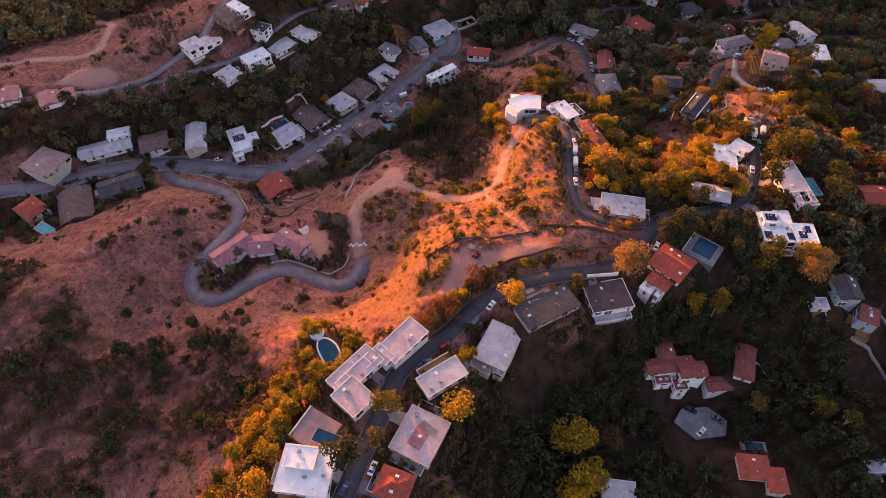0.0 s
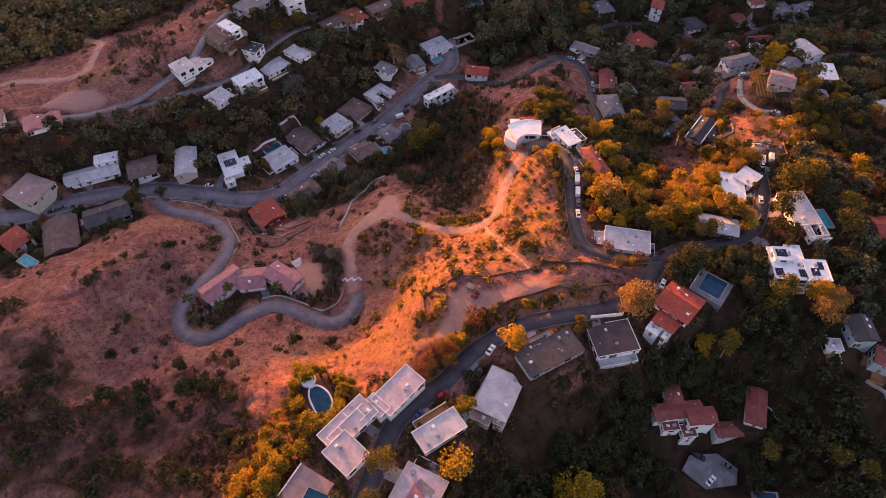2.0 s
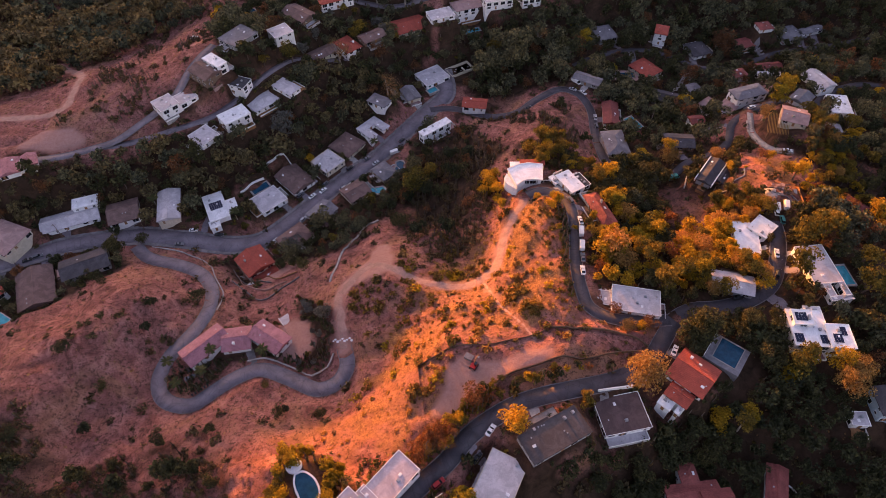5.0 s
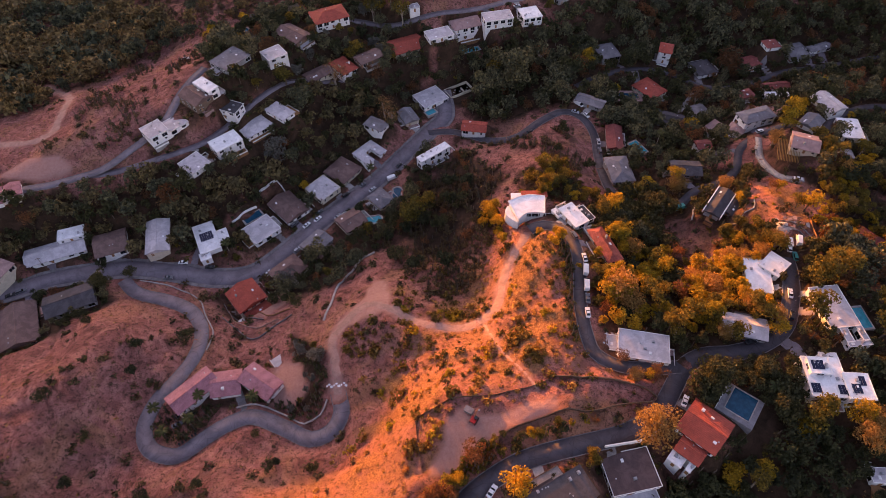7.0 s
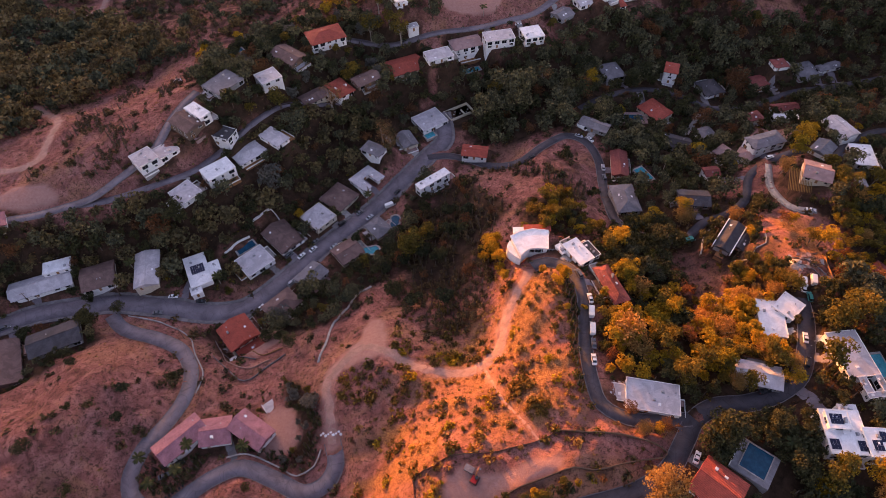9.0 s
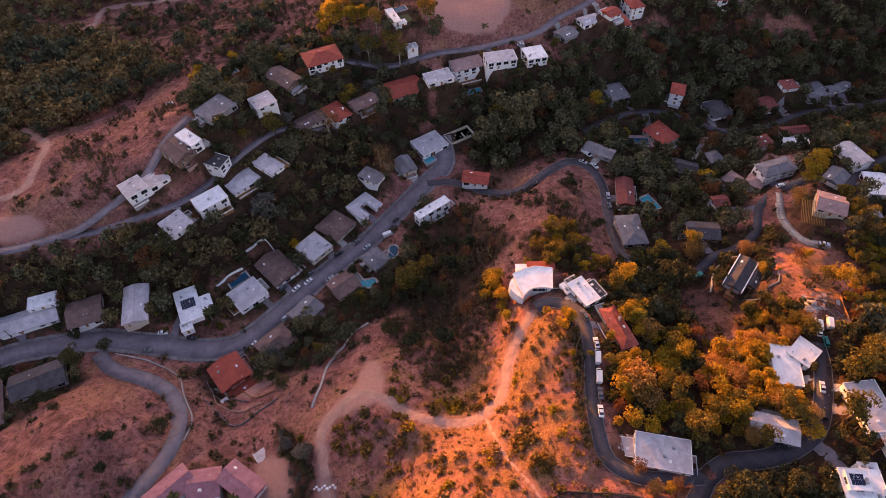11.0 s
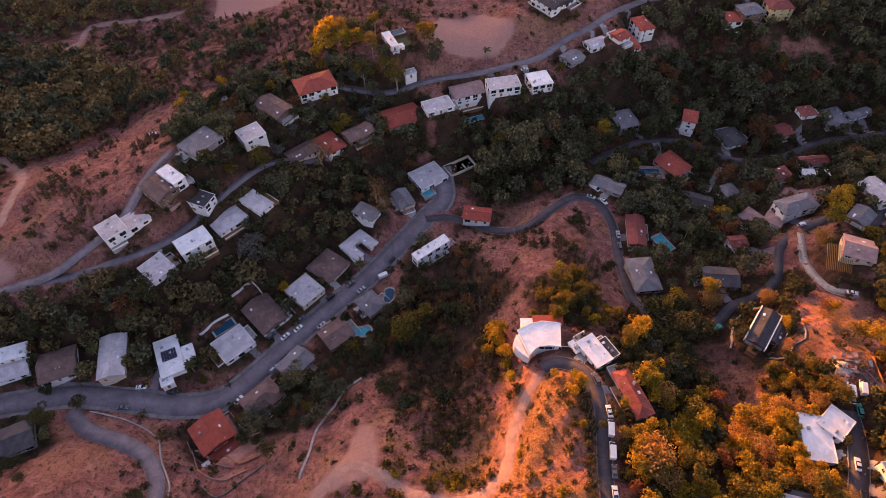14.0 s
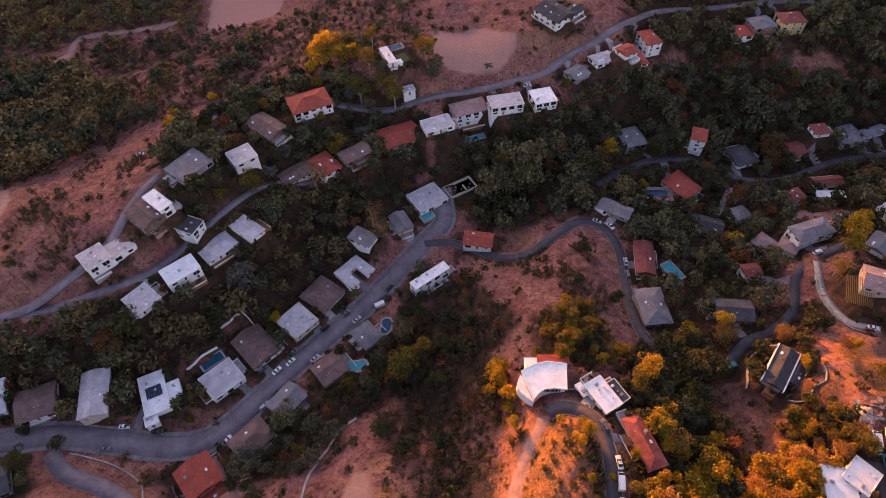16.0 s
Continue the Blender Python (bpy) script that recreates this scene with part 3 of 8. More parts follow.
NORTHWEST = [(-167, 272, -4), (-121, 293, 0), (-117, 323, 0), (-143, 305, 9), (-169, 288, 2), (-137, 329, 14), (-181, 318, 12), (-181, 368, 0),
             (-172, 416, -12), (-147, 464, -2), (-105, 450, -4), (-225, 447, -24), (-262, 425, -24), (-218, 398, -18), (-245, 372, -14), (-232, 470, -27), (-247, 532, -32), (-193, 519, -31), (-208, 330, 4), (-197, 345, 8), (-134, 558, -20),
             (-45, 503, 10), (-52, 440, 15), (-26, 462, 20), (-38, 430, 12), (-16, 452, 21.5), (-14, 440, 20), (-49, 378, -6), (-40, 415, -3), (-2, 409, 3), (-250, 330, -2)]
NORTH = [(32, 423, -6), (50, 438, 7), (69, 432, 1), (22, 484, 9), (31, 454, 11), (54, 473, 20), (79, 465, 7), (105, 474, 15),
         (38, 413, -16), (110, 422, -19), (130, 392, -16), (136, 376, -24), (157, 381, -27), (162, 425, -25), (192, 421, -31), (187, 375, -20),
         (158, 469, -10), (186, 485, 2), (214, 467, 1), (254, 484, 6), (263, 448, -18), (215, 422, -21), (201, 384, -25), (242, 402, -24),
         (226, 375, -7), (200, 346, -12), (97, 350, -8)]
LAND = np.array(RIDGE + KNOLL + HOLLOW + SOUTH + WEST + VALLEY + NORTHWEST + NORTH + [(p[0], p[1], p[2] - 0.4 - 2.9 * min(p[10].get("storeys", 1), 1.6)) for p in PLOTS], float)


def spline(points, smooth):
    """A smooth surface near the given heights, level far away: weights for a sum of distances."""
    p, z = points[:, :2], points[:, 2]
    mean = z.mean()
    r = np.sqrt(((p[:, None] - p[None]) ** 2).sum(-1) + 36.0)
    k = np.block([[-r + smooth * np.eye(len(p)), np.ones((len(p), 1))], [np.ones((1, len(p))), np.zeros((1, 1))]])
    return np.linalg.solve(k, np.append(z, 0.0))


LAND_W = spline(LAND, 4.0)


def raw_height(x, y):
    """Height of the untouched hills at arrays x, y."""
    x, y = np.asarray(x, float), np.asarray(y, float)
    cx, cy = np.clip(x, -300, 320), np.clip(y, 0, 620)
    out = np.full(x.shape, LAND_W[-1])
    for (px, py, _), w in zip(LAND, LAND_W):
        out -= w * np.sqrt((cx - px) ** 2 + (cy - py) ** 2 + 36.0)
    # an unseen ridge added to the north-west, its crest shaped to cut the sunlight
    s = SUN_DIR.x * x + SUN_DIR.y * y
    p = SUN_DIR.y * x - SUN_DIR.x * y
    s, p = s / math.cos(SUN_EL), p / math.cos(SUN_EL)
    crest = np.interp(p, (-300, -80, -30, -8, 30, 56, 72, 92, 112, 140, 175, 190, 212, 235, 250, 275, 288, 304, 330, 600), (88.5, 85.5, 79.5, 75, 74.5, 73.5, 71, 69.5, 69, 66, 64, 65, 66.7, 64.6, 64.4, 65.8, 73, 83, 82, 70))
    out += np.maximum(crest - out, 0) * np.exp(-((s - 950.0) / 130.0) ** 2)
    far = np.clip((np.hypot(x, y - 280) - 420) / 500, 0, 1)
    return out * (1 - 0.5 * far * (s < 700))


# ---- roads and tracks: centrelines on the plan ----
ROADS = {}
ROADS["ridge_road"] = (6.2, [(-38, 38), (-30, 54), (-26, 65), (-22, 75), (-18, 88), (-14, 97), (-6, 105), (3, 113), (10, 121), (18, 127), (30, 133), (48, 138),
    (65, 143), (77, 150), (85, 160), (91, 168), (100, 173), (111, 174), (122, 177), (133, 184), (140, 196), (145, 209), (147, 219)])
ROADS["spur_road"] = (4.8, [(89, 168), (78, 167), (67, 168), (59, 173), (57, 182), (57, 195), (59, 209), (60, 223), (57, 235), (48, 240), (42, 238)])
ROADS["loop_road"] = (5.8, [(-151, 238), (-144, 231), (-136, 227), (-124, 223), (-111, 216), (-103, 204), (-102, 191), (-106, 180), (-112, 170), (-114, 159), (-109, 150),
    (-98, 147), (-90, 152), (-81, 158), (-71, 161), (-58, 156), (-47, 151), (-39, 154), (-36, 161), (-38, 169)])
ROADS["valley_road"] = (8.8, [(-330, 190), (-280, 208), (-234, 223), (-217, 225), (-202, 231), (-186, 239), (-166, 243), (-150, 245), (-128, 243), (-108, 241), (-92, 244),
    (-81, 253), (-69, 267), (-57, 282), (-43, 298), (-28, 314), (-13, 333), (-3, 347), (6, 360), (4, 380)])
ROADS["curve_road"] = (4.4, [(-5, 345), (8, 345), (20, 340), (34, 332), (48, 332), (61, 342), (75, 351), (86, 346), (91, 332), (90, 314), (89, 297), (91, 280), (104, 268), (120, 266)])
ROADS["east_road"] = (4.2, [(120, 266), (130, 275), (142, 280), (156, 292), (166, 312), (180, 323), (200, 330), (214, 324), (230, 338), (262, 352), (300, 345), (340, 350)])
ROADS["lattice_drive"] = (3.2, [(178, 320), (174.6, 310), (171, 299), (171, 288), (174.2, 281), (183, 277.4)])
ROADS["upper_road"] = (4.4, [(-320, 262), (-260, 268), (-215, 278), (-184, 289), (-170, 294), (-159, 304), (-151, 312), (-143, 322), (-137, 341), (-128, 358)])
ROADS["terrace_road"] = (4.2, [(-176, 291), (-163, 293), (-144, 300), (-128, 309), (-114, 324), (-96, 344), (-78, 366), (-60, 372)])
ROADS["north_road"] = (4.6, [(-70, 420), (-45, 422), (-20, 420), (10, 432), (43, 441), (63, 448), (80, 464), (96, 472), (108, 482), (124, 496), (149, 510), (200, 512), (280, 520)])
ROADS["canyon_road"] = (4.4, [(88, 380), (103, 392), (123, 403), (144, 406), (161, 403), (178, 396), (204, 398), (240, 410), (300, 415)])
TRACKS = {}
TRACKS["dirt_track"] = (3.8, [(-38, 168), (-40, 181), (-42, 191), (-37, 199), (-29, 205), (-18, 202), (-7, 195), (7, 192), (18, 194), (26, 202), (29, 214), (34, 226), (40, 236)])

TRACKS["foot_path"] = (1.3, [(19, 194), (24, 178), (32, 165), (36, 158)])
TRACKS["upper_dirt"] = (4.4, [(-310, 322), (-255, 317), (-219, 315), (-208, 321), (-208, 334), (-211, 350), (-224, 372), (-248, 392)])
TRACKS["far_dirt"] = (4.2, [(-300, 500), (-272, 510), (-258, 522), (-256, 545), (-240, 553), (-215, 556), (-190, 560)])


def smooth_line(points, step=2.5):
    """A Catmull-Rom curve through the points, evenly stepped."""
    p = np.array(points, float)
    p = np.vstack([2 * p[0] - p[1], p, 2 * p[-1] - p[-2]])
    out = []
    for a, b, c, d in zip(p[:-3], p[1:-2], p[2:-1], p[3:]):
        n = max(2, int(np.hypot(*(c - b)) / step))
        for u in np.arange(n) / n:
            out.append(0.5 * (2 * b + (c - a) * u + (2 * a - 5 * b + 4 * c - d) * u * u + (3 * b - a - 3 * c + d) * u ** 3))
    return np.array(out + [p[-2]])


def eased(z, n):
    k = np.ones(n) / n
    return np.convolve(np.pad(z, n // 2, mode="edge"), k, "valid")[:len(z)]


LINES = {}
for _name, (_width, _points) in {**ROADS, **TRACKS}.items():
    _xy = smooth_line(_points)
    _n = 13 if _name in ROADS else 5
    LINES[_name] = (_width, _xy, eased(raw_height(_xy[:, 0], _xy[:, 1]), _n))


def lattice(x, y, seed):
    """Smooth value noise in 0..1 at unit spacing."""
    xi, yi = np.floor(x).astype(np.int64), np.floor(y).astype(np.int64)
    fx, fy = x - xi, y - yi
    fx, fy = fx * fx * (3 - 2 * fx), fy * fy * (3 - 2 * fy)

    def h(a, b):
        v = (a * 374761393 + b * 668265263 + seed * 1442695041) & 0x7FFFFFFF
        v = ((v ^ (v >> 13)) * 1274126177) & 0x7FFFFFFF
        return ((v ^ (v >> 16)) & 0xFFFF) / 65535.0
    return (h(xi, yi) * (1 - fx) + h(xi + 1, yi) * fx) * (1 - fy) + (h(xi, yi + 1) * (1 - fx) + h(xi + 1, yi + 1) * fx) * fy


def to_line(x, y, xy):
    """Distance from points to a stepped line, and the index of its nearest step."""
    best, at = np.full(x.shape, 1e9), np.zeros(x.shape, int)
    for i, (px, py) in enumerate(xy):
        d = (x - px) ** 2 + (y - py) ** 2
        near = d < best
        best[near], at[near] = d[near], i
    return np.sqrt(best), at


PADS = []      # levelled plots: x, y, half length, half width, turn, height
for _p in PLOTS:
    PADS.append((_p[0], _p[1], _p[3] / 2, _p[4] / 2, radians(_p[5]), _p[2] - 2.9 * _p[10].get("storeys", 1)))

for _x, _y, _w, _d, _t, _z in ((15, 381.5, 18, 10, 31, -16.4), (122.8, 381.2, 18, 11, -3, -21.2), (-41.2, 106.5, 13, 8, -59, 28.3), (23.5, 411, 13, 6, 22, -7.0), (-19.5, 448, 14, 16, 26, 21.8), (178, 292, 8, 16, 0, 11.5)):
    PADS.append((_x, _y, _w / 2, _d / 2, radians(_t), _z))


def off_pad(x, y, pad):
    """Distance outside a turned rectangle."""
    px, py, a, b, turn = pad[:5]
    c, s = math.cos(turn), math.sin(turn)
    u, v = c * (x - px) + s * (y - py), -s * (x - px) + c * (y - py)
    return np.hypot(np.maximum(np.abs(u) - a, 0), np.maximum(np.abs(v) - b, 0))


GRADED = {}     # bare, levelled dirt
GRADED["building_plot"] = [(-1, 130), (3, 139), (4.5, 147), (7, 151), (11, 151.5), (16, 147.5), (19.5, 148), (33, 154), (42, 154.5), (44, 150), (35, 147), (25, 143), (18.5, 138.7), (12, 133.5), (8, 128)]
GRADED["track_fork"] = [(-40, 196), (-30, 212), (-28, 224), (-22, 224), (-18, 205), (-26, 198)]
GRADED["pink_yard"] = [(-68, 166), (-56, 164), (-50, 172), (-56, 184), (-66, 186)]
GRADED["red_yard"] = [(-95, 222), (-78, 214), (-66, 222), (-72, 230), (-100, 234)]
GRADED["north_knoll"] = [(10, 446), (40, 448), (52, 470), (30, 490), (4, 484), (-4, 462)]
GRADED["slope_scar"] = [(186, 357), (192, 363), (208, 361), (214, 354), (205, 350), (192, 352)]
GRADED["road_pad"] = [(-224, 288), (-212, 302), (-196, 304), (-187, 297), (-186, 292), (-204, 287)]
GRADED["far_quarry"] = [(-160, 540), (-110, 540), (-100, 600), (-170, 600)]


def inside(x, y, outline):
    """How far points lie inside an outline, in metres (negative outside)."""
    hit = np.zeros(x.shape, bool)
    near = np.full(x.shape, 1e9)
    n = len(outline)
    for i in range(n):
        (ax, ay), (bx, by) = outline[i], outline[(i + 1) % n]
        dx, dy = bx - ax, by - ay
        u = np.clip(((x - ax) * dx + (y - ay) * dy) / (dx * dx + dy * dy), 0, 1)
        near = np.minimum(near, np.hypot(x - ax - u * dx, y - ay - u * dy))
        if dy:
            cross = ((ay > y) != (by > y)) & (x < dx * (y - ay) / dy + ax)
            hit ^= cross
    return np.where(hit, near, -near)


def height(x, y):
    """The finished ground: hills, gullies and rough ground, cut level where roads run."""
    x, y = np.atleast_1d(np.asarray(x, float)), np.atleast_1d(np.asarray(y, float))
    z = raw_height(x, y)
    warp = 6 * lattice(x / 17, y / 17, 5)
    rough = (lattice((x + warp) / 13, (y - warp) / 19, 1) - 0.5) * 3.2 + (lattice(x / 5.5, y / 5.5, 2) - 0.5) * 1.6 + (lattice(x / 2.4, y / 2.4, 3) - 0.5) * 1.1
    near = np.clip(1 - (np.hypot(x, y - 280) - 500) / 300, 0.3, 1)
    smooth = np.full(x.shape, -99.0)
    for outline in GRADED.values():
        smooth = np.maximum(smooth, inside(x, y, outline))
    z = z + rough * near * (1 - 0.85 * np.clip((smooth + 2) / 4, 0, 1))
    for pad in PADS:
        near = np.hypot(x - pad[0], y - pad[1]) < pad[2] + pad[3] + 10
        if near.any():
            w = np.clip((off_pad(x[near], y[near], pad) - 1.0) / 6.0, 0, 1)
            w = w * w * (3 - 2 * w)
            z[near] = z[near] * w + pad[5] * (1 - w)
    for name, (width, xy, rz) in LINES.items():
        firm = 1.0 if name in ROADS else 0.45
        lo, hi = xy.min(0) - 14, xy.max(0) + 14
        box = (x > lo[0]) & (x < hi[0]) & (y > lo[1]) & (y < hi[1])
        if box.any():
            d, at = to_line(x[box], y[box], xy)
            w = np.clip((d - width / 2 - 0.9) / 3.2, 0, 1)
            w = w * w * (3 - 2 * w)
            if firm < 1:
                w = 1 - (1 - w) * firm
            z[box] = z[box] * w + (rz[at] - 0.05) * (1 - w)
    return z

# ---- building helpers ----
def part(name, bm, material, parent=None, label=""):
    me = bpy.data.meshes.new(name)
    bm.to_mesh(me)
    bm.free()
    me.materials.append(material)
    ob = new(name, me)
    if parent is not None:
        ob.parent = parent
    if label:
        ob["label"] = label
    return ob


def share(name, me, parent, m=None):
    ob = new(name, me)
    ob.parent = parent
    if m is not None:
        ob.matrix_basis = m
    return ob


def from_arrays(name, verts, faces, material, smooth=False):
    """A mesh from vertex and equal-sided face arrays."""
    me = bpy.data.meshes.new(name)
    verts, faces = np.asarray(verts, np.float32), np.asarray(faces, np.int32)
    k = faces.shape[1]
    me.vertices.add(len(verts))
    me.vertices.foreach_set("co", verts.ravel())
    me.loops.add(faces.size)
    me.loops.foreach_set("vertex_index", faces.ravel())
    me.polygons.add(len(faces))
    me.polygons.foreach_set("loop_start", np.arange(0, faces.size, k, dtype=np.int32))
    me.polygons.foreach_set("use_smooth", np.full(len(faces), smooth))
    me.update(calc_edges=True)
    me.materials.append(material)
    return me


def box(bm, x0, x1, y0, y1, z0, z1, bevel=0.0):
    m = Matrix.Translation(((x0 + x1) / 2, (y0 + y1) / 2, (z0 + z1) / 2)) @ Matrix.Diagonal((x1 - x0, y1 - y0, z1 - z0, 1))
    made = bmesh.ops.create_cube(bm, size=1.0, matrix=m)
    if bevel:
        edges = list({e for v in made["verts"] for e in v.link_edges})
        bmesh.ops.bevel(bm, geom=edges, offset=bevel, segments=1, affect="EDGES")
    return bm


def boxes(*rows, bevel=0.0):
    bm = bmesh.new()
    for r in rows:
        box(bm, *r, bevel=bevel)
    return bm


def prism(outline, z0, z1):
    """An upright solid on an outline of (x, y)."""
    bm = bmesh.new()
    low = [bm.verts.new((x, y, z0)) for x, y in outline]
    top = [bm.verts.new((x, y, z1)) for x, y in outline]
    n = len(outline)
    bm.faces.new(low[::-1])
    bm.faces.new(top)
    for i in range(n):
        bm.faces.new((low[i], low[(i + 1) % n], top[(i + 1) % n], top[i]))
    bmesh.ops.recalc_face_normals(bm, faces=bm.faces)
    return bm


def tube(points, radii, sides=7):
    bm = bmesh.new()
    rings = []
    for i, (p, r) in enumerate(zip(points, radii)):
        a = Vector(points[max(i - 1, 0)])
        b = Vector(points[min(i + 1, len(points) - 1)])
        q = (b - a).to_track_quat("Z", "Y")
        rings.append([bm.verts.new(Vector(p) + q @ Vector((r * math.cos(k * math.tau / sides), r * math.sin(k * math.tau / sides), 0))) for k in range(sides)])
    for a, b in zip(rings, rings[1:]):
        for k in range(sides):
            bm.faces.new((a[k], a[(k + 1) % sides], b[(k + 1) % sides], b[k]))
    bm.faces.new(rings[-1])
    bm.faces.new(rings[0][::-1])
    return bm


def base_at(name, x, y, z, turn=0.0):
    ob = new(name)
    ob.matrix_basis = pose(x, y, z, 0, 0, turn)
    ob.empty_display_size = 0.5
    return ob


def ground_z(x, y):
    return float(height(x, y)[0])


# ---- ground mesh ----
WOODS = {}      # wooded stretches of the plan
WOODS["south_canyon"] = [(70, 112), (78, 124), (108, 134), (130, 146), (150, 140), (176, 118), (215, 140), (240, 60), (160, 20), (60, 20), (22, 40), (14, 78), (40, 92), (60, 98)]
WOODS["knoll_south"] = [(98, 138), (116, 146), (126, 150), (130, 170), (114, 170), (104, 164), (92, 160), (88, 150)]
WOODS["knoll_east"] = [(147, 170), (150, 190), (151, 205), (152, 224), (172, 236), (235, 245), (270, 150), (190, 125), (160, 142)]
WOODS["knoll_slope"] = [(116, 240), (134, 236), (150, 226), (166, 240), (184, 256), (198, 300), (216, 300), (210, 245), (160, 228), (146, 226), (128, 214)]
WOODS["hollow"] = [(62, 186), (80, 184), (112, 182), (132, 190), (126, 212), (128, 226), (112, 232), (82, 232), (66, 205)]
WOODS["hollow_floor"] = [(84, 232), (112, 232), (128, 226), (130, 240), (124, 262), (100, 272), (84, 268), (76, 252)]
WOODS["house_grove"] = [(40, 261), (62, 258), (74, 260), (72, 282), (58, 294), (46, 284)]
WOODS["curve_bank"] = [(22, 256), (30, 240), (34, 244), (30, 262), (24, 266)]
WOODS["east_canyon"] = [(96, 285), (125, 285), (150, 300), (165, 325), (200, 340), (330, 360), (330, 480), (230, 460), (170, 474), (120, 456), (70, 424), (30, 414), (10, 370), (30, 352), (75, 360), (96, 350), (100, 320)]
WOODS["east_gardens"] = [(192, 284), (240, 265), (300, 275), (330, 340), (235, 348), (206, 326)]
WOODS["north_woods"] = [(112, 458), (150, 484), (180, 472), (330, 472), (430, 560), (350, 660), (200, 620), (150, 530), (118, 500)]
WOODS["valley_slope"] = [(-330, 236), (-250, 244), (-180, 254), (-120, 252), (-86, 268), (-58, 300), (-30, 335), (-10, 364), (0, 395), (-20, 402), (-60, 392), (-90, 362), (-112, 318), (-150, 290), (-200, 278), (-330, 258)]
WOODS["lower_gardens"] = [(-94, 234), (-72, 240), (-46, 262), (-18, 298), (-4, 326), (-2, 300), (-18, 264), (-48, 226), (-72, 222)]
WOODS["left_gardens"] = [(-245, 180), (-205, 184), (-166, 204), (-150, 226), (-166, 236), (-245, 214)]
WOODS["upper_houses"] = [(-132, 365), (-112, 330), (-90, 352), (-40, 385), (0, 398), (-10, 425), (-70, 445), (-120, 420), (-138, 395)]
WOODS["far_canyon"] = [(-350, 335), (-262, 338), (-238, 352), (-226, 384), (-210, 402), (-190, 420), (-172, 430), (-176, 446), (-192, 462), (-216, 480), (-236, 498), (-262, 508), (-300, 520), (-350, 560)]
WOODS["far_slope"] = [(-190, 424), (-172, 430), (-146, 420), (-112, 446), (-100, 490), (-112, 532), (-160, 545), (-205, 548), (-250, 536), (-252, 512), (-216, 480), (-192, 462)]
WOODS["far_rim"] = [(-350, 560), (-280, 525), (-252, 540), (-205, 556), (-170, 548), (-175, 605), (-350, 630)]
WOODS["summit_brush"] = [(-100, 460), (-40, 448), (-6, 470), (-10, 520), (-60, 560), (-110, 520)]
WOODS["gully"] = [(-5, 240), (12, 240), (25, 262), (35, 290), (20, 320), (2, 318), (-12, 290), (-20, 262)]
WOODS["left_canyon"] = [(-200, 165), (-170, 157), (-152, 138), (-134, 118), (-118, 124), (-102, 130), (-84, 124), (-70, 108), (-58, 98), (-66, 84), (-82, 72), (-100, 62), (-160, 55), (-215, 90)]
WOODS["ridge_garden"] = [(-78, 50), (-60, 46), (-52, 66), (-46, 84), (-34, 92), (-34, 104), (-50, 121), (-56, 106), (-62, 92)]
WOODS["ridge_verge"] = [(-2, 114), (6, 120), (12, 130), (24, 136), (40, 142), (60, 147), (40, 144), (14, 137), (4, 128)]
WOODS["spur_west"] = [(-20, 302), (3, 300), (26, 289), (30, 262), (30, 246), (25, 232), (14, 213), (-2, 212), (-14, 226), (-22, 250), (-44, 262), (-40, 284)]
WOODS["below_white"] = [(4, 404), (46, 411), (61, 423), (79, 426), (66, 400), (42, 375), (7, 364), (-2, 392)]
WOODS["hairpin"] = [(24, 332), (40, 322), (54, 302), (66, 286), (80, 290), (84, 316), (76, 338), (66, 326), (58, 318), (46, 328)]
WOODS["south_slope"] = [(16, 108), (30, 110), (58, 118), (75, 124), (86, 116), (68, 102), (60, 84), (56, 66), (38, 58), (14, 50), (0, 62), (2, 84), (12, 92)]
WOODS["pink_garden"] = [(-62, 158), (-50, 160), (-44, 170), (-48, 192), (-60, 196), (-52, 180), (-54, 166)]
LIT_STRAW = [(-60, 92), (-40, 112), (-16, 118), (-4, 130), (12, 158), (52, 168), (56, 205), (55, 236), (40, 246), (14, 226), (-6, 196), (-24, 150), (-50, 128)]      # grassed slope, its straw tone carrying the yellow of the low sun
KNOLL_LIT_STRAW = [(144, 246), (160, 236), (176, 246), (190, 264), (184, 276), (168, 284), (154, 276)]      # grass on the sunlit knoll, in the same sun-warmed tone
EAST_SHADE = [(66, 118), (80, 128), (98, 140), (92, 158), (100, 166), (64, 186), (66, 236), (80, 268), (96, 290), (100, 322), (132, 300), (165, 296), (240, 262), (258, 140), (180, 40), (60, 40), (44, 92)]      # leaf litter under the eastern trees, its dark tone deepening their shade
GLADES = {}     # bare openings among the trees
GLADES["hollow_bank"] = [(105, 256), (112, 263), (122, 257), (130, 250), (131, 240), (126, 233), (122, 223), (113, 221), (107, 230), (106, 244)]
GLADES["knoll_face"] = [(140, 244), (147, 240), (152, 246), (160, 247), (170, 246), (176, 256), (172, 268), (160, 272), (150, 268), (144, 258)]
GLADES["walled_yard"] = [(-106, 272), (-95, 285.5), (-94.5, 295), (-87, 301.5), (-80, 299), (-88, 288), (-98, 275)]
GLADES["poolside"] = [(108, 326), (115, 327), (119, 316), (115, 308), (107, 314)]
GLADES["slide"] = [(146, 239), (152, 246), (162, 247), (169, 244), (170, 234), (166, 226), (158, 222), (149, 224), (146, 231)]


def in_glade(x, y):
    depth = np.full(x.shape, -99.0)
    for o in GLADES.values():
        depth = np.maximum(depth, inside(x, y, o))
    return depth


def spread_axis(lo, hi, step, far):
    core = np.arange(lo, hi + step / 2, step)
    out, s, edge = [], step, 0.0
    while edge < far:
        s *= 1.22
        edge += s
        out.append(edge)
    out = np.array(out)
    return np.concatenate([lo - out[::-1], core, hi + out])


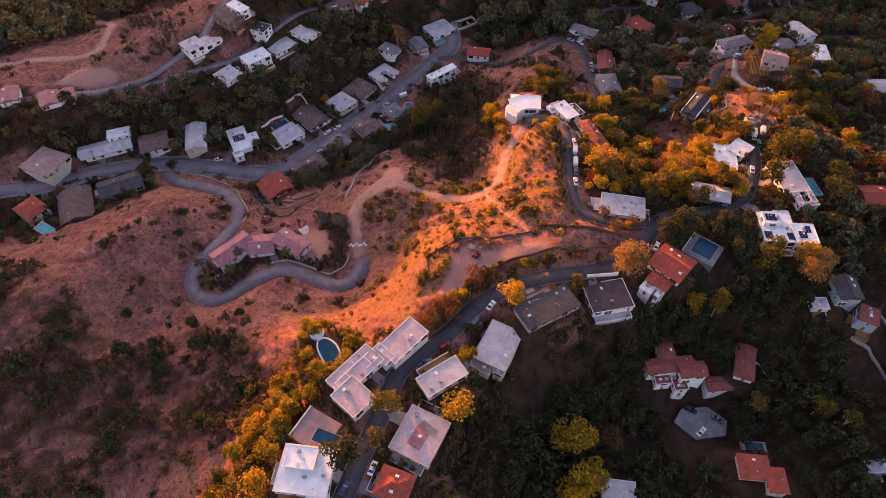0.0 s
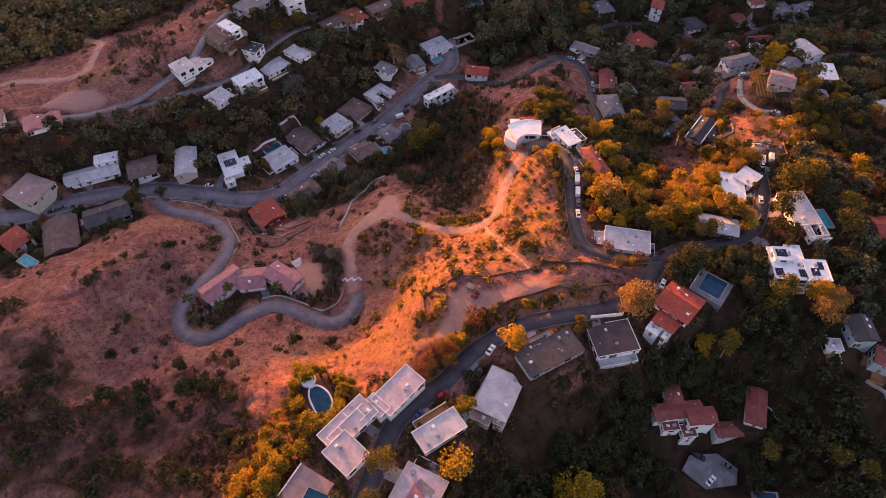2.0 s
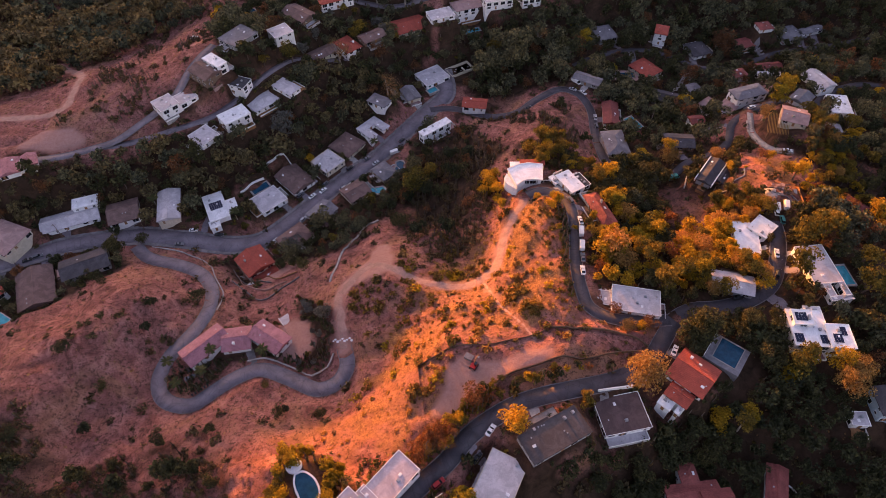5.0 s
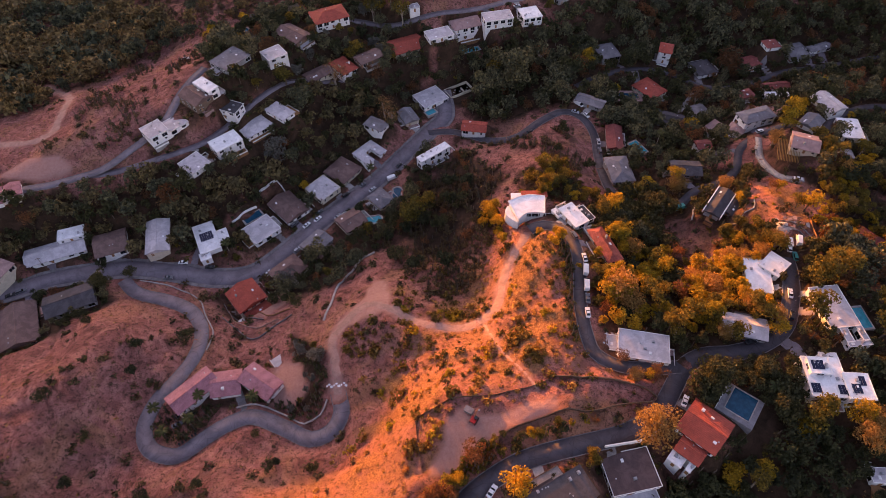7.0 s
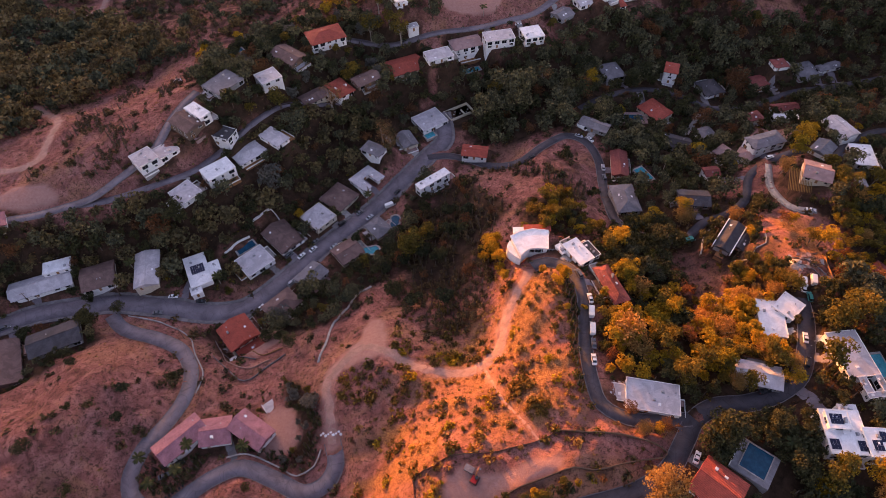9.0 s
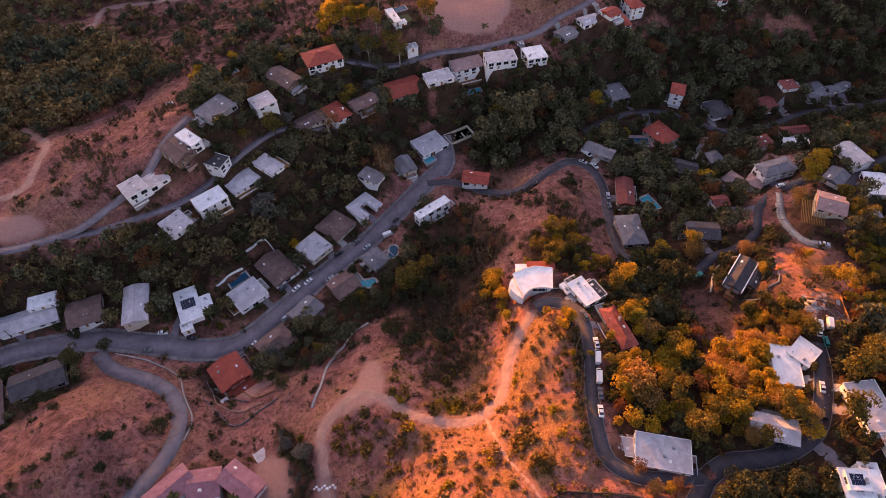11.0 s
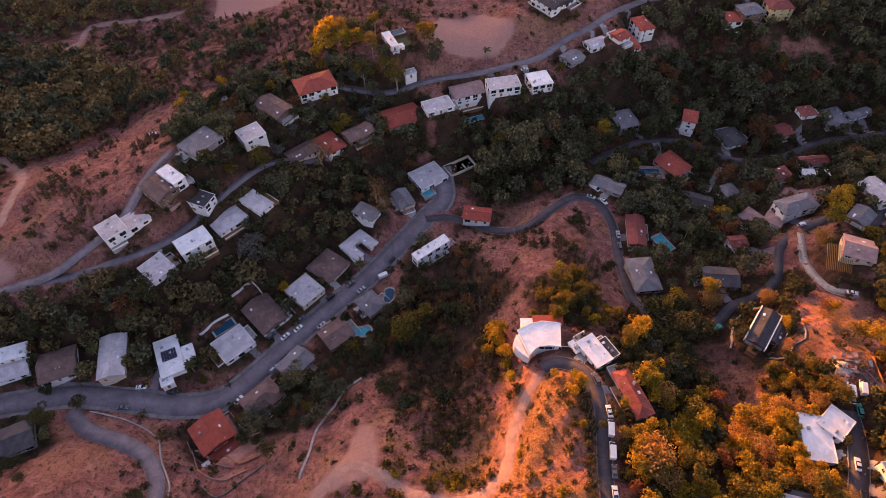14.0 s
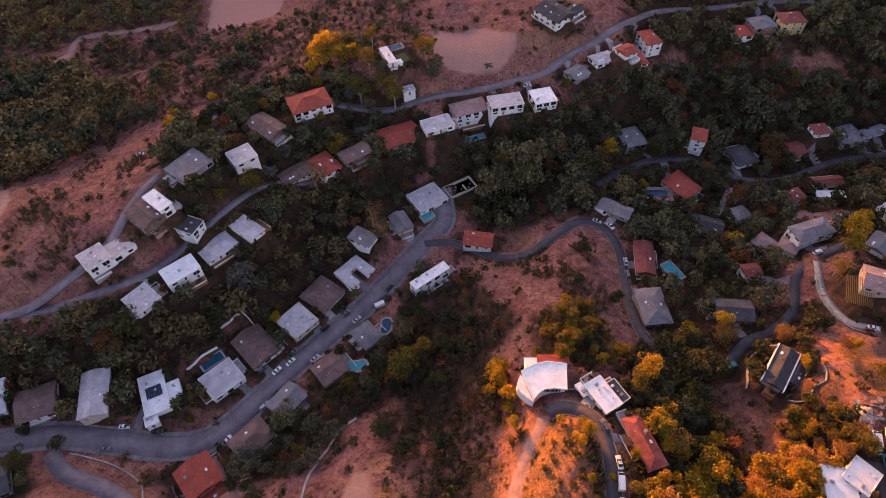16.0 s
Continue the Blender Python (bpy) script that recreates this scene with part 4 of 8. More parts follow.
def build_ground():
    gx, gy = spread_axis(-300, 320, 1.75, 2600), spread_axis(0, 600, 1.75, 2600)
    x, y = np.meshgrid(gx, gy)
    x, y = x.ravel(), y.ravel()
    z = height(x, y)
    n = len(gx)
    i = np.arange(len(gy) - 1)[:, None] * n + np.arange(n - 1)[None]
    i = i.ravel()
    me = from_arrays("ground", np.stack([x, y, z], 1), np.stack([i, i + 1, i + n + 1, i + n], 1), GROUND, True)
    ragged = (lattice(x / 6, y / 6, 8) - 0.5) * 9 + (lattice(x / 2.5, y / 2.5, 9) - 0.5) * 4
    wood, bare = np.full(x.shape, -99.0), np.full(x.shape, -99.0)
    brush = np.full(x.shape, -99.0)
    # the far woods go with the brush: paler ground, as if seen through haze
    for k, o in WOODS.items():
        if k in ("left_canyon", "summit_brush", "knoll_slope", "ridge_garden", "ridge_verge", "spur_west", "hairpin", "far_slope", "far_canyon", "far_rim"):
            brush = np.maximum(brush, inside(x, y, o))
        else:
            wood = np.maximum(wood, inside(x, y, o))
    for o in GRADED.values():
        bare = np.maximum(bare, inside(x, y, o))
    for width, xy, _ in [LINES[k] for k in TRACKS]:
        bare = np.maximum(bare, width / 2 + 0.6 - to_line(x, y, xy)[0])
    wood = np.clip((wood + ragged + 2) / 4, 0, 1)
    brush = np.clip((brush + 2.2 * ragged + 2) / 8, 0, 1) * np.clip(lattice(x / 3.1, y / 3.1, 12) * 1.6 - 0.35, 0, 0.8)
    east = np.minimum(inside(x, y, EAST_SHADE), -inside(x, y, KNOLL_LIT_STRAW))
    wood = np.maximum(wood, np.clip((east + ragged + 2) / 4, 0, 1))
    yard = np.full(x.shape, 99.0)
    for pad in PADS:
        near = np.hypot(x - pad[0], y - pad[1]) < pad[2] + pad[3] + 12
        yard[near] = np.minimum(yard[near], off_pad(x[near], y[near], pad))
    wood *= 1 - np.clip((in_glade(x, y) + 1.5 * ragged + 1) / 3, 0, 0.6)
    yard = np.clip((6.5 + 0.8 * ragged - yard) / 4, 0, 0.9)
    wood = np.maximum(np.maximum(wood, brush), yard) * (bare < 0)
    bare = np.clip((bare + ragged * 0.25 + 0.5) / 1.5, 0, 1)
    straw = np.clip((np.maximum(inside(x, y, LIT_STRAW), inside(x, y, KNOLL_LIT_STRAW)) + 2.5 * ragged + 4) / 14, 0, 1) * np.clip(lattice(x / 8, y / 8, 14) * 1.5, 0.35, 1.0)
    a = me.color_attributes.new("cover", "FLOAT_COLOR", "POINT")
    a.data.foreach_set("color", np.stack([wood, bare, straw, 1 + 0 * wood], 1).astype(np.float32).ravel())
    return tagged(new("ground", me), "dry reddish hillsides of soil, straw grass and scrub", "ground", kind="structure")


build_ground()


# ---- roads ----
def ribbon(xy, z, left, right, lift, thick=0.0):
    """A strip along a line from offset left to offset right (metres), lift above its grade."""
    t = np.gradient(xy, axis=0)
    t /= np.linalg.norm(t, axis=1)[:, None]
    nrm = np.stack([-t[:, 1], t[:, 0]], 1)
    cols = [np.column_stack([xy + nrm * left, z + lift]), np.column_stack([xy + nrm * right, z + lift])]
    if thick:
        cols = [np.column_stack([xy + nrm * left, z + lift - thick])] + cols + [np.column_stack([xy + nrm * right, z + lift - thick])]
    k, n = len(cols), len(xy)
    v = np.stack(cols, 1).reshape(-1, 3)
    f = [(i * k + j, (i + 1) * k + j, (i + 1) * k + j + 1, i * k + j + 1) for i in range(n - 1) for j in range(k - 1)]
    return v, np.array(f)[:, ::-1]


def lay_road(name, label, material, lift, kerb=True):
    width, xy, z = LINES[name]
    v, f = ribbon(xy, z, width / 2, -width / 2, lift, 0.25)
    road = tagged(new("road", from_arrays("road", v, f, material, True)), label, "road", kind="structure")
    if kerb:
        for s in (1, -1):
            a, b = s * width / 2, s * (width / 2 + 0.28)
            v, f = ribbon(xy, z, max(a, b), min(a, b), lift + 0.10, 0.35)
            share("kerb", from_arrays("kerb", v, f, KERB), road)["label"] = "worn concrete kerb and gutter"
    return road


lay_road("ridge_road", "dark asphalt street winding along the ridge", ASPHALT, 0.16)
lay_road("spur_road", "narrow asphalt lane on the ridge, cars parked along it", ASPHALT, 0.20)
lay_road("loop_road", "worn pale asphalt road bending round a spur", ASPHALT_PALE, 0.16)
lay_road("valley_road", "wide asphalt street along the valley floor", ASPHALT_PALE, 0.24)
lay_road("curve_road", "narrow asphalt road in a hairpin round a knoll", ASPHALT, 0.18)
lay_road("east_road", "narrow asphalt road among trees", ASPHALT, 0.20, False)
lay_road("lattice_drive", "pale concrete drive curving round a lattice-fronted house", CONCRETE, 0.18, False)
for _side in (1, -1):
    _w, _xy, _z = LINES["valley_road"]
    _e = _w / 2 + 0.3
    _v, _f = ribbon(_xy, _z, max(_side * _e, _side * (_e + 1.4)), min(_side * _e, _side * (_e + 1.4)), 0.36, 0.4)
    tagged(new("pavement", from_arrays("pavement", _v, _f, KERB)), "worn pale concrete footway beside the valley street", "pavement", kind="structure")
lay_road("upper_road", "narrow asphalt road climbing a slope", ASPHALT_PALE, 0.18)
lay_road("terrace_road", "narrow asphalt lane below hillside houses", ASPHALT_PALE, 0.16, False)
lay_road("north_road", "asphalt street below a bare knoll", ASPHALT_PALE, 0.16)
lay_road("canyon_road", "narrow asphalt road on the dark canyon floor", ASPHALT, 0.16, False)
def lay_track(name, label, material, lift):
    """An unmade way that follows the lie of the ground, ragged at its edges."""
    width, xy, _ = LINES[name]
    t = np.gradient(xy, axis=0)
    t /= np.linalg.norm(t, axis=1)[:, None]
    nrm = np.stack([-t[:, 1], t[:, 0]], 1)
    cols = []
    for k, u in enumerate((-1, -0.5, 0, 0.5, 1)):
        wob = 1 + (0.35 * (lattice(xy[:, 0] / 3, xy[:, 1] / 3, 40 + k) - 0.5) if abs(u) == 1 else 0)
        q = xy + nrm * (u * width / 2) * np.reshape(wob, (-1, 1))
        cols.append(np.column_stack([q, height(q[:, 0], q[:, 1]) + (lift if abs(u) < 1 else -0.05)]))
    v = np.stack(cols, 1).reshape(-1, 3)
    f = [(i * 5 + j, i * 5 + j + 1, (i + 1) * 5 + j + 1, (i + 1) * 5 + j) for i in range(len(xy) - 1) for j in range(4)]
    tagged(new("road", from_arrays("road", v, f, material, True)), label, "road", kind="structure")


lay_track("dirt_track", "pale packed-dirt track across the hillside", DIRT, 0.14)

lay_track("foot_path", "narrow pale footpath over the crest", DIRT, 0.12)
lay_track("upper_dirt", "dirt road across a shaded slope", DIRT, 0.12)
lay_track("far_dirt", "dirt road on the far side of the canyon", DIRT, 0.12)

# ---- houses ----
FOOTPRINTS = []      # (x, y, half length, half width, turn) of what stands on the ground


def keep_clear(x, y, w, d, turn):
    FOOTPRINTS.append((x, y, w / 2, d / 2, radians(turn)))


def pane_mesh(w, h):
    me = bpy.data.meshes.new("pane")
    bm = boxes((-w / 2 + 0.06, w / 2 - 0.06, -0.02, 0.03, 0.06, h - 0.06))
    bm.to_mesh(me)
    me.materials.append(GLASS)
    return me


def frame_mesh(w, h, material):
    me = bpy.data.meshes.new("window_frame")
    bm = boxes((-w / 2, w / 2, -0.08, 0.06, 0, 0.08), (-w / 2, w / 2, -0.08, 0.06, h - 0.08, h), (-w / 2, -w / 2 + 0.08, -0.08, 0.06, 0.08, h - 0.08),
               (w / 2 - 0.08, w / 2, -0.08, 0.06, 0.08, h - 0.08), (-0.03, 0.03, -0.05, 0.05, 0.08, h - 0.08))
    bm.to_mesh(me)
    me.materials.append(material)
    return me


WINDOWS = {}
for _key, _w, _h in (("small", 1.3, 1.2), ("wide", 2.4, 1.4), ("tall", 1.1, 2.0), ("glazed", 3.0, 2.2)):
    WINDOWS[_key] = (frame_mesh(_w, _h, WHITE), pane_mesh(_w, _h), _w, _h)
DOOR_MESH = bpy.data.meshes.new("door")
_bm = boxes((-0.48, 0.48, -0.08, 0.05, 0, 2.05), (-0.58, -0.48, -0.08, 0.08, 0, 2.15), (0.48, 0.58, -0.08, 0.08, 0, 2.15), (-0.58, 0.58, -0.08, 0.08, 2.05, 2.15), (0.34, 0.40, 0.05, 0.11, 0.95, 1.05))
_bm.to_mesh(DOOR_MESH)
DOOR_MESH.materials.append(TEAK)
GARAGE_MESH = bpy.data.meshes.new("garage_door")
_bm = boxes(*[(-2.4, 2.4, -0.06, 0.04, 0.02 + 0.53 * k, 0.52 + 0.53 * k) for k in range(4)], (-2.5, -2.4, -0.06, 0.08, 0, 2.2), (2.4, 2.5, -0.06, 0.08, 0, 2.2))
_bm.to_mesh(GARAGE_MESH)
GARAGE_MESH.materials.append(WHITE)
VENT_MESH = bpy.data.meshes.new("roof_vent")
_bm = boxes((-0.16, 0.16, -0.16, 0.16, -0.1, 0.3), (-0.22, 0.22, -0.22, 0.22, 0.3, 0.36))
_bm.to_mesh(VENT_MESH)
VENT_MESH.materials.append(METAL)
UNIT_MESH = bpy.data.meshes.new("air_conditioner")
_bm = boxes((-0.5, 0.5, -0.4, 0.4, 0.05, 0.65), (-0.6, 0.6, -0.5, 0.5, -0.1, 0.05), (-0.3, 0.3, -0.3, 0.3, 0.65, 0.72))
_bm.to_mesh(UNIT_MESH)
UNIT_MESH.materials.append(METAL)
SKY_MESH = bpy.data.meshes.new("skylight")
_bm = boxes((-0.6, 0.6, -0.45, 0.45, -0.1, 0.12), (-0.5, 0.5, -0.35, 0.35, 0.12, 0.2))
_bm.to_mesh(SKY_MESH)
SKY_MESH.materials.append(ROOF_WHITE)
SOLAR_MESH = bpy.data.meshes.new("solar_panel")
_bm = boxes((-0.5, 0.5, -0.85, 0.85, 0.0, 0.05))
_bm.to_mesh(SOLAR_MESH)
SOLAR_MESH.materials.append(SOLAR)


def wing(thing, w, d, top, base, roof, wall_mat, roof_mat, at=(0, 0, 0), storeys=1, openings=True, rng=None, pitch=0.32, glazed=False):
    """One block of a house: wall, roof and its windows. top and base: heights above the thing's foot."""
    ox, oy, turn = at
    m = pose(ox, oy, 0, 0, 0, turn)
    wall_bm = boxes((-w / 2, w / 2, -d / 2, d / 2, base, top))
    wall_bm.transform(m)
    wall = part("wall", wall_bm, wall_mat, thing)
    roof_bm = bmesh.new()
    e = 0.55
    if roof == "flat":
        a, b = w / 2 + 0.25, d / 2 + 0.25
        box(roof_bm, -a, a, -b, b, top, top + 0.22)
        roof_bm.transform(m)
        r = part("roof", roof_bm, roof_mat, thing)
        rim = boxes((-a, a, -b, -b + 0.2, top + 0.22, top + 0.42), (-a, a, b - 0.2, b, top + 0.22, top + 0.42),
                    (-a, -a + 0.2, -b + 0.2, b - 0.2, top + 0.22, top + 0.42), (a - 0.2, a, -b + 0.2, b - 0.2, top + 0.22, top + 0.42))
        rim.transform(m)
        part("parapet", rim, wall_mat if wall_mat in (WHITE, CREAM) else roof_mat, r)
        spots = [(rng.uniform(-w / 2 + 1.2, w / 2 - 1.2), rng.uniform(-d / 2 + 1.2, d / 2 - 1.2)) for _ in range(rng.randint(3, 6))]
        for k, (vx, vy) in enumerate(spots):
            me = (VENT_MESH, UNIT_MESH, SKY_MESH, VENT_MESH)[k % 4]
            share(me.name, me, r, m @ pose(vx, vy, top + 0.3, 0, 0, rng.choice((0, 90))))
    else:
        a, b = w / 2 + e, d / 2 + e
        if d > w:
            roof_turn, a, b = pose(0, 0, 0, 0, 0, 90), d / 2 + e, w / 2 + e
        else:
            roof_turn = Matrix.Identity(4)
        rise = b * pitch * (1.0 if roof != "shed" else 0.5)
        inset = 0.0 if roof == "gable" else b * 0.95
        z0, z1, th = top - e * pitch, top - e * pitch + rise, 0.24
        v = [roof_bm.verts.new(p) for p in ((-a, -b, z0), (a, -b, z0), (a, b, z0), (-a, b, z0), (-a + inset, 0, z1), (a - inset, 0, z1),
                                            (-a, -b, z0 + th), (a, -b, z0 + th), (a, b, z0 + th), (-a, b, z0 + th), (-a + inset, 0, z1 + th), (a - inset, 0, z1 + th))]
        for f in ((6, 7, 11, 10), (8, 9, 10, 11), (7, 8, 11), (9, 6, 10), (0, 1, 2, 3), (0, 1, 7, 6), (1, 2, 8, 7), (2, 3, 9, 8), (3, 0, 6, 9)):
            roof_bm.faces.new([v[k] for k in f])
        bmesh.ops.recalc_face_normals(roof_bm, faces=roof_bm.faces)
        roof_bm.transform(m @ roof_turn)
        r = part("roof", roof_bm, roof_mat, thing)
        cap = boxes((-a + inset, a - inset, -0.18, 0.18, z1 + th - 0.06, z1 + th + 0.12))
        cap.transform(m @ roof_turn)
        part("ridge_cap", cap, roof_mat, r)
        if roof == "gable":      # the wall under each gable
            g = bmesh.new()
            for s in (-1, 1):
                q = [g.verts.new((s * (a - e) + s * t, yy, zz)) for t in (0, -0.2) for yy, zz in ((-b + e, top - 0.05), (b - e, top - 0.05), (0, z1))]
                for f in ((0, 1, 2), (3, 5, 4), (0, 2, 5, 3), (1, 4, 5, 2), (0, 3, 4, 1)):
                    g.faces.new([q[k] for k in f])
            bmesh.ops.recalc_face_normals(g, faces=g.faces)
            g.transform(m @ roof_turn)
            part("gable_wall", g, wall_mat, thing)
        for k in range(rng.randint(0, 2)):
            side = rng.choice((-1, 1))
            span = max(a - inset - 1.5, 0.0)
            share("skylight", SKY_MESH, r, m @ roof_turn @ pose(rng.uniform(-span, span), side * b * 0.5, z0 + rise * 0.5 + th + 0.02, -side * math.degrees(math.atan2(rise, b)), 0, 0))
        for k in range(rng.randint(1, 2)):
            share("roof_vent", VENT_MESH, r, m @ roof_turn @ pose(rng.uniform(-a + inset + 1, a - inset - 1) if a - inset > 1 else 0, rng.choice((-1, 1)) * b * 0.4, z0 + rise * 0.6 + th))
    if openings:
        for side, (nx, ny, length, off) in enumerate(((0, -1, w, d / 2), (1, 0, d, w / 2), (0, 1, w, d / 2), (-1, 0, d, w / 2))):
            ang = math.degrees(math.atan2(ny, nx)) - 90
            for s in range(storeys):
                foot = top - 2.7 * (s + 1) + 0.1
                n = max(1, int(length / 4.0))
                for k in range(n):
                    u = (k + 0.5) / n * length - length / 2
                    key = "glazed" if glazed and s == 0 else rng.choice(("small", "wide", "wide", "tall", "glazed"))
                    fm, pm, ww, wh = WINDOWS[key]
                    if ww > length / n - 0.3:
                        fm, pm, ww, wh = WINDOWS["small"]
                    place_m = m @ pose(nx * off, ny * off, 0, 0, 0, ang) @ pose(-u if nx or ny < 0 else u, 0, foot + (2.25 - wh if wh > 1.9 else 0.9), 0, 0, 0)
                    if side == 0 and s == storeys - 1 and k == n // 2:
                        share("door", DOOR_MESH, wall, m @ pose(nx * off, ny * off, 0, 0, 0, ang) @ pose(u, 0, foot))
                        continue
                    win = share("window", fm, wall, place_m)
                    share("pane", pm, win)
    return wall, r


def house(x, y, eave, w, d, turn, roof, wall_mat, roof_mat, label, storeys=1, wings=(), chimneys=0, solar=0, category="house", openings=True, pitch=0.32, ducts=False, patch=False, edged=False, glazed=False, panels=()):
    """A house with its foot on the ground. eave: height of the wall tops; wings: (dx, dy, w, d, drop, roof, turn) in the house's own axes."""
    rng = random.Random(int(x * 31 + y * 17))
    c, s = math.cos(radians(turn)), math.sin(radians(turn))
    blocks = [(0, 0, w, d, 0, roof, 0)] + list(wings)
    px, py = [], []
    for dx, dy, bw, bd, *_ in blocks:
        for i in (-0.5, 0, 0.5):
            for j in (-0.5, 0, 0.5):
                lx, ly = dx + i * bw, dy + j * bd
                px.append(x + c * lx - s * ly)
                py.append(y + s * lx + c * ly)
        keep_clear(x + c * dx - s * dy, y + s * dx + c * dy, bw, bd, turn)
    low = float(height(np.array(px), np.array(py)).min())
    thing = tagged(base_at("house", x, y, low, turn), label, category, "hillside houses")
    top = eave - low
    main = None
    for k, (dx, dy, bw, bd, drop, kind, bturn, *own) in enumerate(blocks):
        made = wing(thing, bw, bd, top - drop, -0.6, kind, wall_mat, own[0] if own else roof_mat, (dx, dy, bturn), storeys, openings, rng, pitch, glazed)
        main = main or made
        if edged:
            for sx in (-1, 1):
                part("parapet", boxes((dx + sx * (bw / 2 + 0.75) - 0.22, dx + sx * (bw / 2 + 0.75) + 0.22, dy - bd / 2 - 0.6, dy + bd / 2 + 0.6, top - drop - 1.2, top - drop + 0.55)), WHITE, thing)
    for k in range(chimneys):
        cx, cy = rng.uniform(-w * 0.3, w * 0.3), rng.choice((-1, 1)) * d * 0.28
        bm = boxes((cx - 0.45, cx + 0.45, cy - 0.4, cy + 0.4, top - 0.5, top + 2.0), (cx - 0.55, cx + 0.55, cy - 0.5, cy + 0.5, top + 2.0, top + 2.18), (cx - 0.2, cx + 0.2, cy - 0.2, cy + 0.2, top + 2.18, top + 2.45))
        part("chimney", bm, wall_mat if wall_mat is WHITE else CONCRETE, thing)
    if patch:
        part("roof_patch", prism([(-2.6, -4.2), (2.2, -4.6), (2.6, 1.2), (1.2, 1.6), (1.0, 3.2), (-2.2, 3.0)], top + 0.1, top + 0.26), TILE_ROSE, main[1], "rust-red roofing patch")
        part("roof_patch", prism([(-1.6, 3.1), (1.1, 3.3), (1.3, 1.7), (4.4, 1.2), (4.6, 3.6), (-1.2, 5.0)], top + 0.1, top + 0.26), ROOF_GREY, main[1], "dark grey roofing patch")
    if ducts:
        for r in ((-1.6, -1.35, -8.0, 7.6), (-1.35, 2.6, -3.1, -2.85), (2.2, 2.45, -7.0, -3.2), (-3.6, -1.6, 1.2, 1.45), (-1.35, 1.0, -7.9, -7.65), (0.5, 0.75, -7.6, -4.4), (2.3, 2.55, 3.0, 8.4), (-1.35, 2.3, 5.2, 5.45)):
            part("roof_duct", boxes((*r, top + 0.25, top + 0.5)), WHITE, main[1])
        for ux, uy in ((2.8, 0.4), (-3.2, 4.6), (1.6, 6.2), (1.4, -5.6)):
            share("air_conditioner", UNIT_MESH, main[1], pose(ux, uy, top + 0.3))
    floor = eave - 2.9 * storeys - low + 0.18
    for side in rng.sample(range(4), 2):          # paved patios and timber decks on the level plot
        deep, run = rng.uniform(2.2, 4.2), rng.uniform(0.45, 0.9)
        nx, ny = ((0, -1), (1, 0), (0, 1), (-1, 0))[side]
        if floor > 2.4:
            continue
        length, off = (w, d / 2) if nx == 0 else (d, w / 2)
        ex, ey = nx * (off + deep + 0.6), ny * (off + deep + 0.6)
        gx, gy = x + c * ex - s * ey, y + s * ex + c * ey
        if any(float(to_line(np.array([gx]), np.array([gy]), xy)[0][0]) < width / 2 + 1.2 for width, xy, _ in LINES.values()):
            continue
        if any(float(off_pad(np.array([gx]), np.array([gy]), q)[0]) < 1.0 for q in PADS if (q[0], q[1]) != (x, y)):
            continue
        slide = rng.uniform(-0.5, 0.5) * length * (1 - run)
        half = length * run / 2
        r = (slide - half, slide + half, off + 0.004, off + deep)
        bm = boxes((r[0], r[1], r[2], r[3], -1.5, floor))
        turn_m = pose(0, 0, 0, 0, 0, (180, -90, 0, 90)[side])
        bm.transform(turn_m)
        deck = part("patio", bm, rng.choice((CONCRETE, ROOF_PALE, TEAK, ROOF_PINK)), thing)
        rail = boxes((r[0], r[1], r[3] - 0.12, r[3], floor, floor + 0.8), (r[0], r[0] + 0.12, r[2] + 0.2, r[3] - 0.12, floor, floor + 0.8))
        rail.transform(turn_m)
        part("parapet", rail, WHITE if wall_mat in (WHITE, CREAM) else WOOD, deck)
    for px0, py0, up, nx, ny in panels:
        for i in range(nx):
            for j in range(ny):
                share("solar_panel", SOLAR_MESH, main[1], pose(px0 + 1.06 * i, py0 + 1.8 * j, top + up + 0.42, 6, 0, 0))
    for k in range(solar):
        row, col = divmod(k, 6)
        lift = top + 0.3
        share("solar_panel", SOLAR_MESH, main[1], pose(-w * 0.25 + col * 1.06, d * 0.12 - row * 1.8, lift + 0.15, 4, 0, 0))
    return thing


for _p in PLOTS:
    house(*_p[:10], **_p[10])


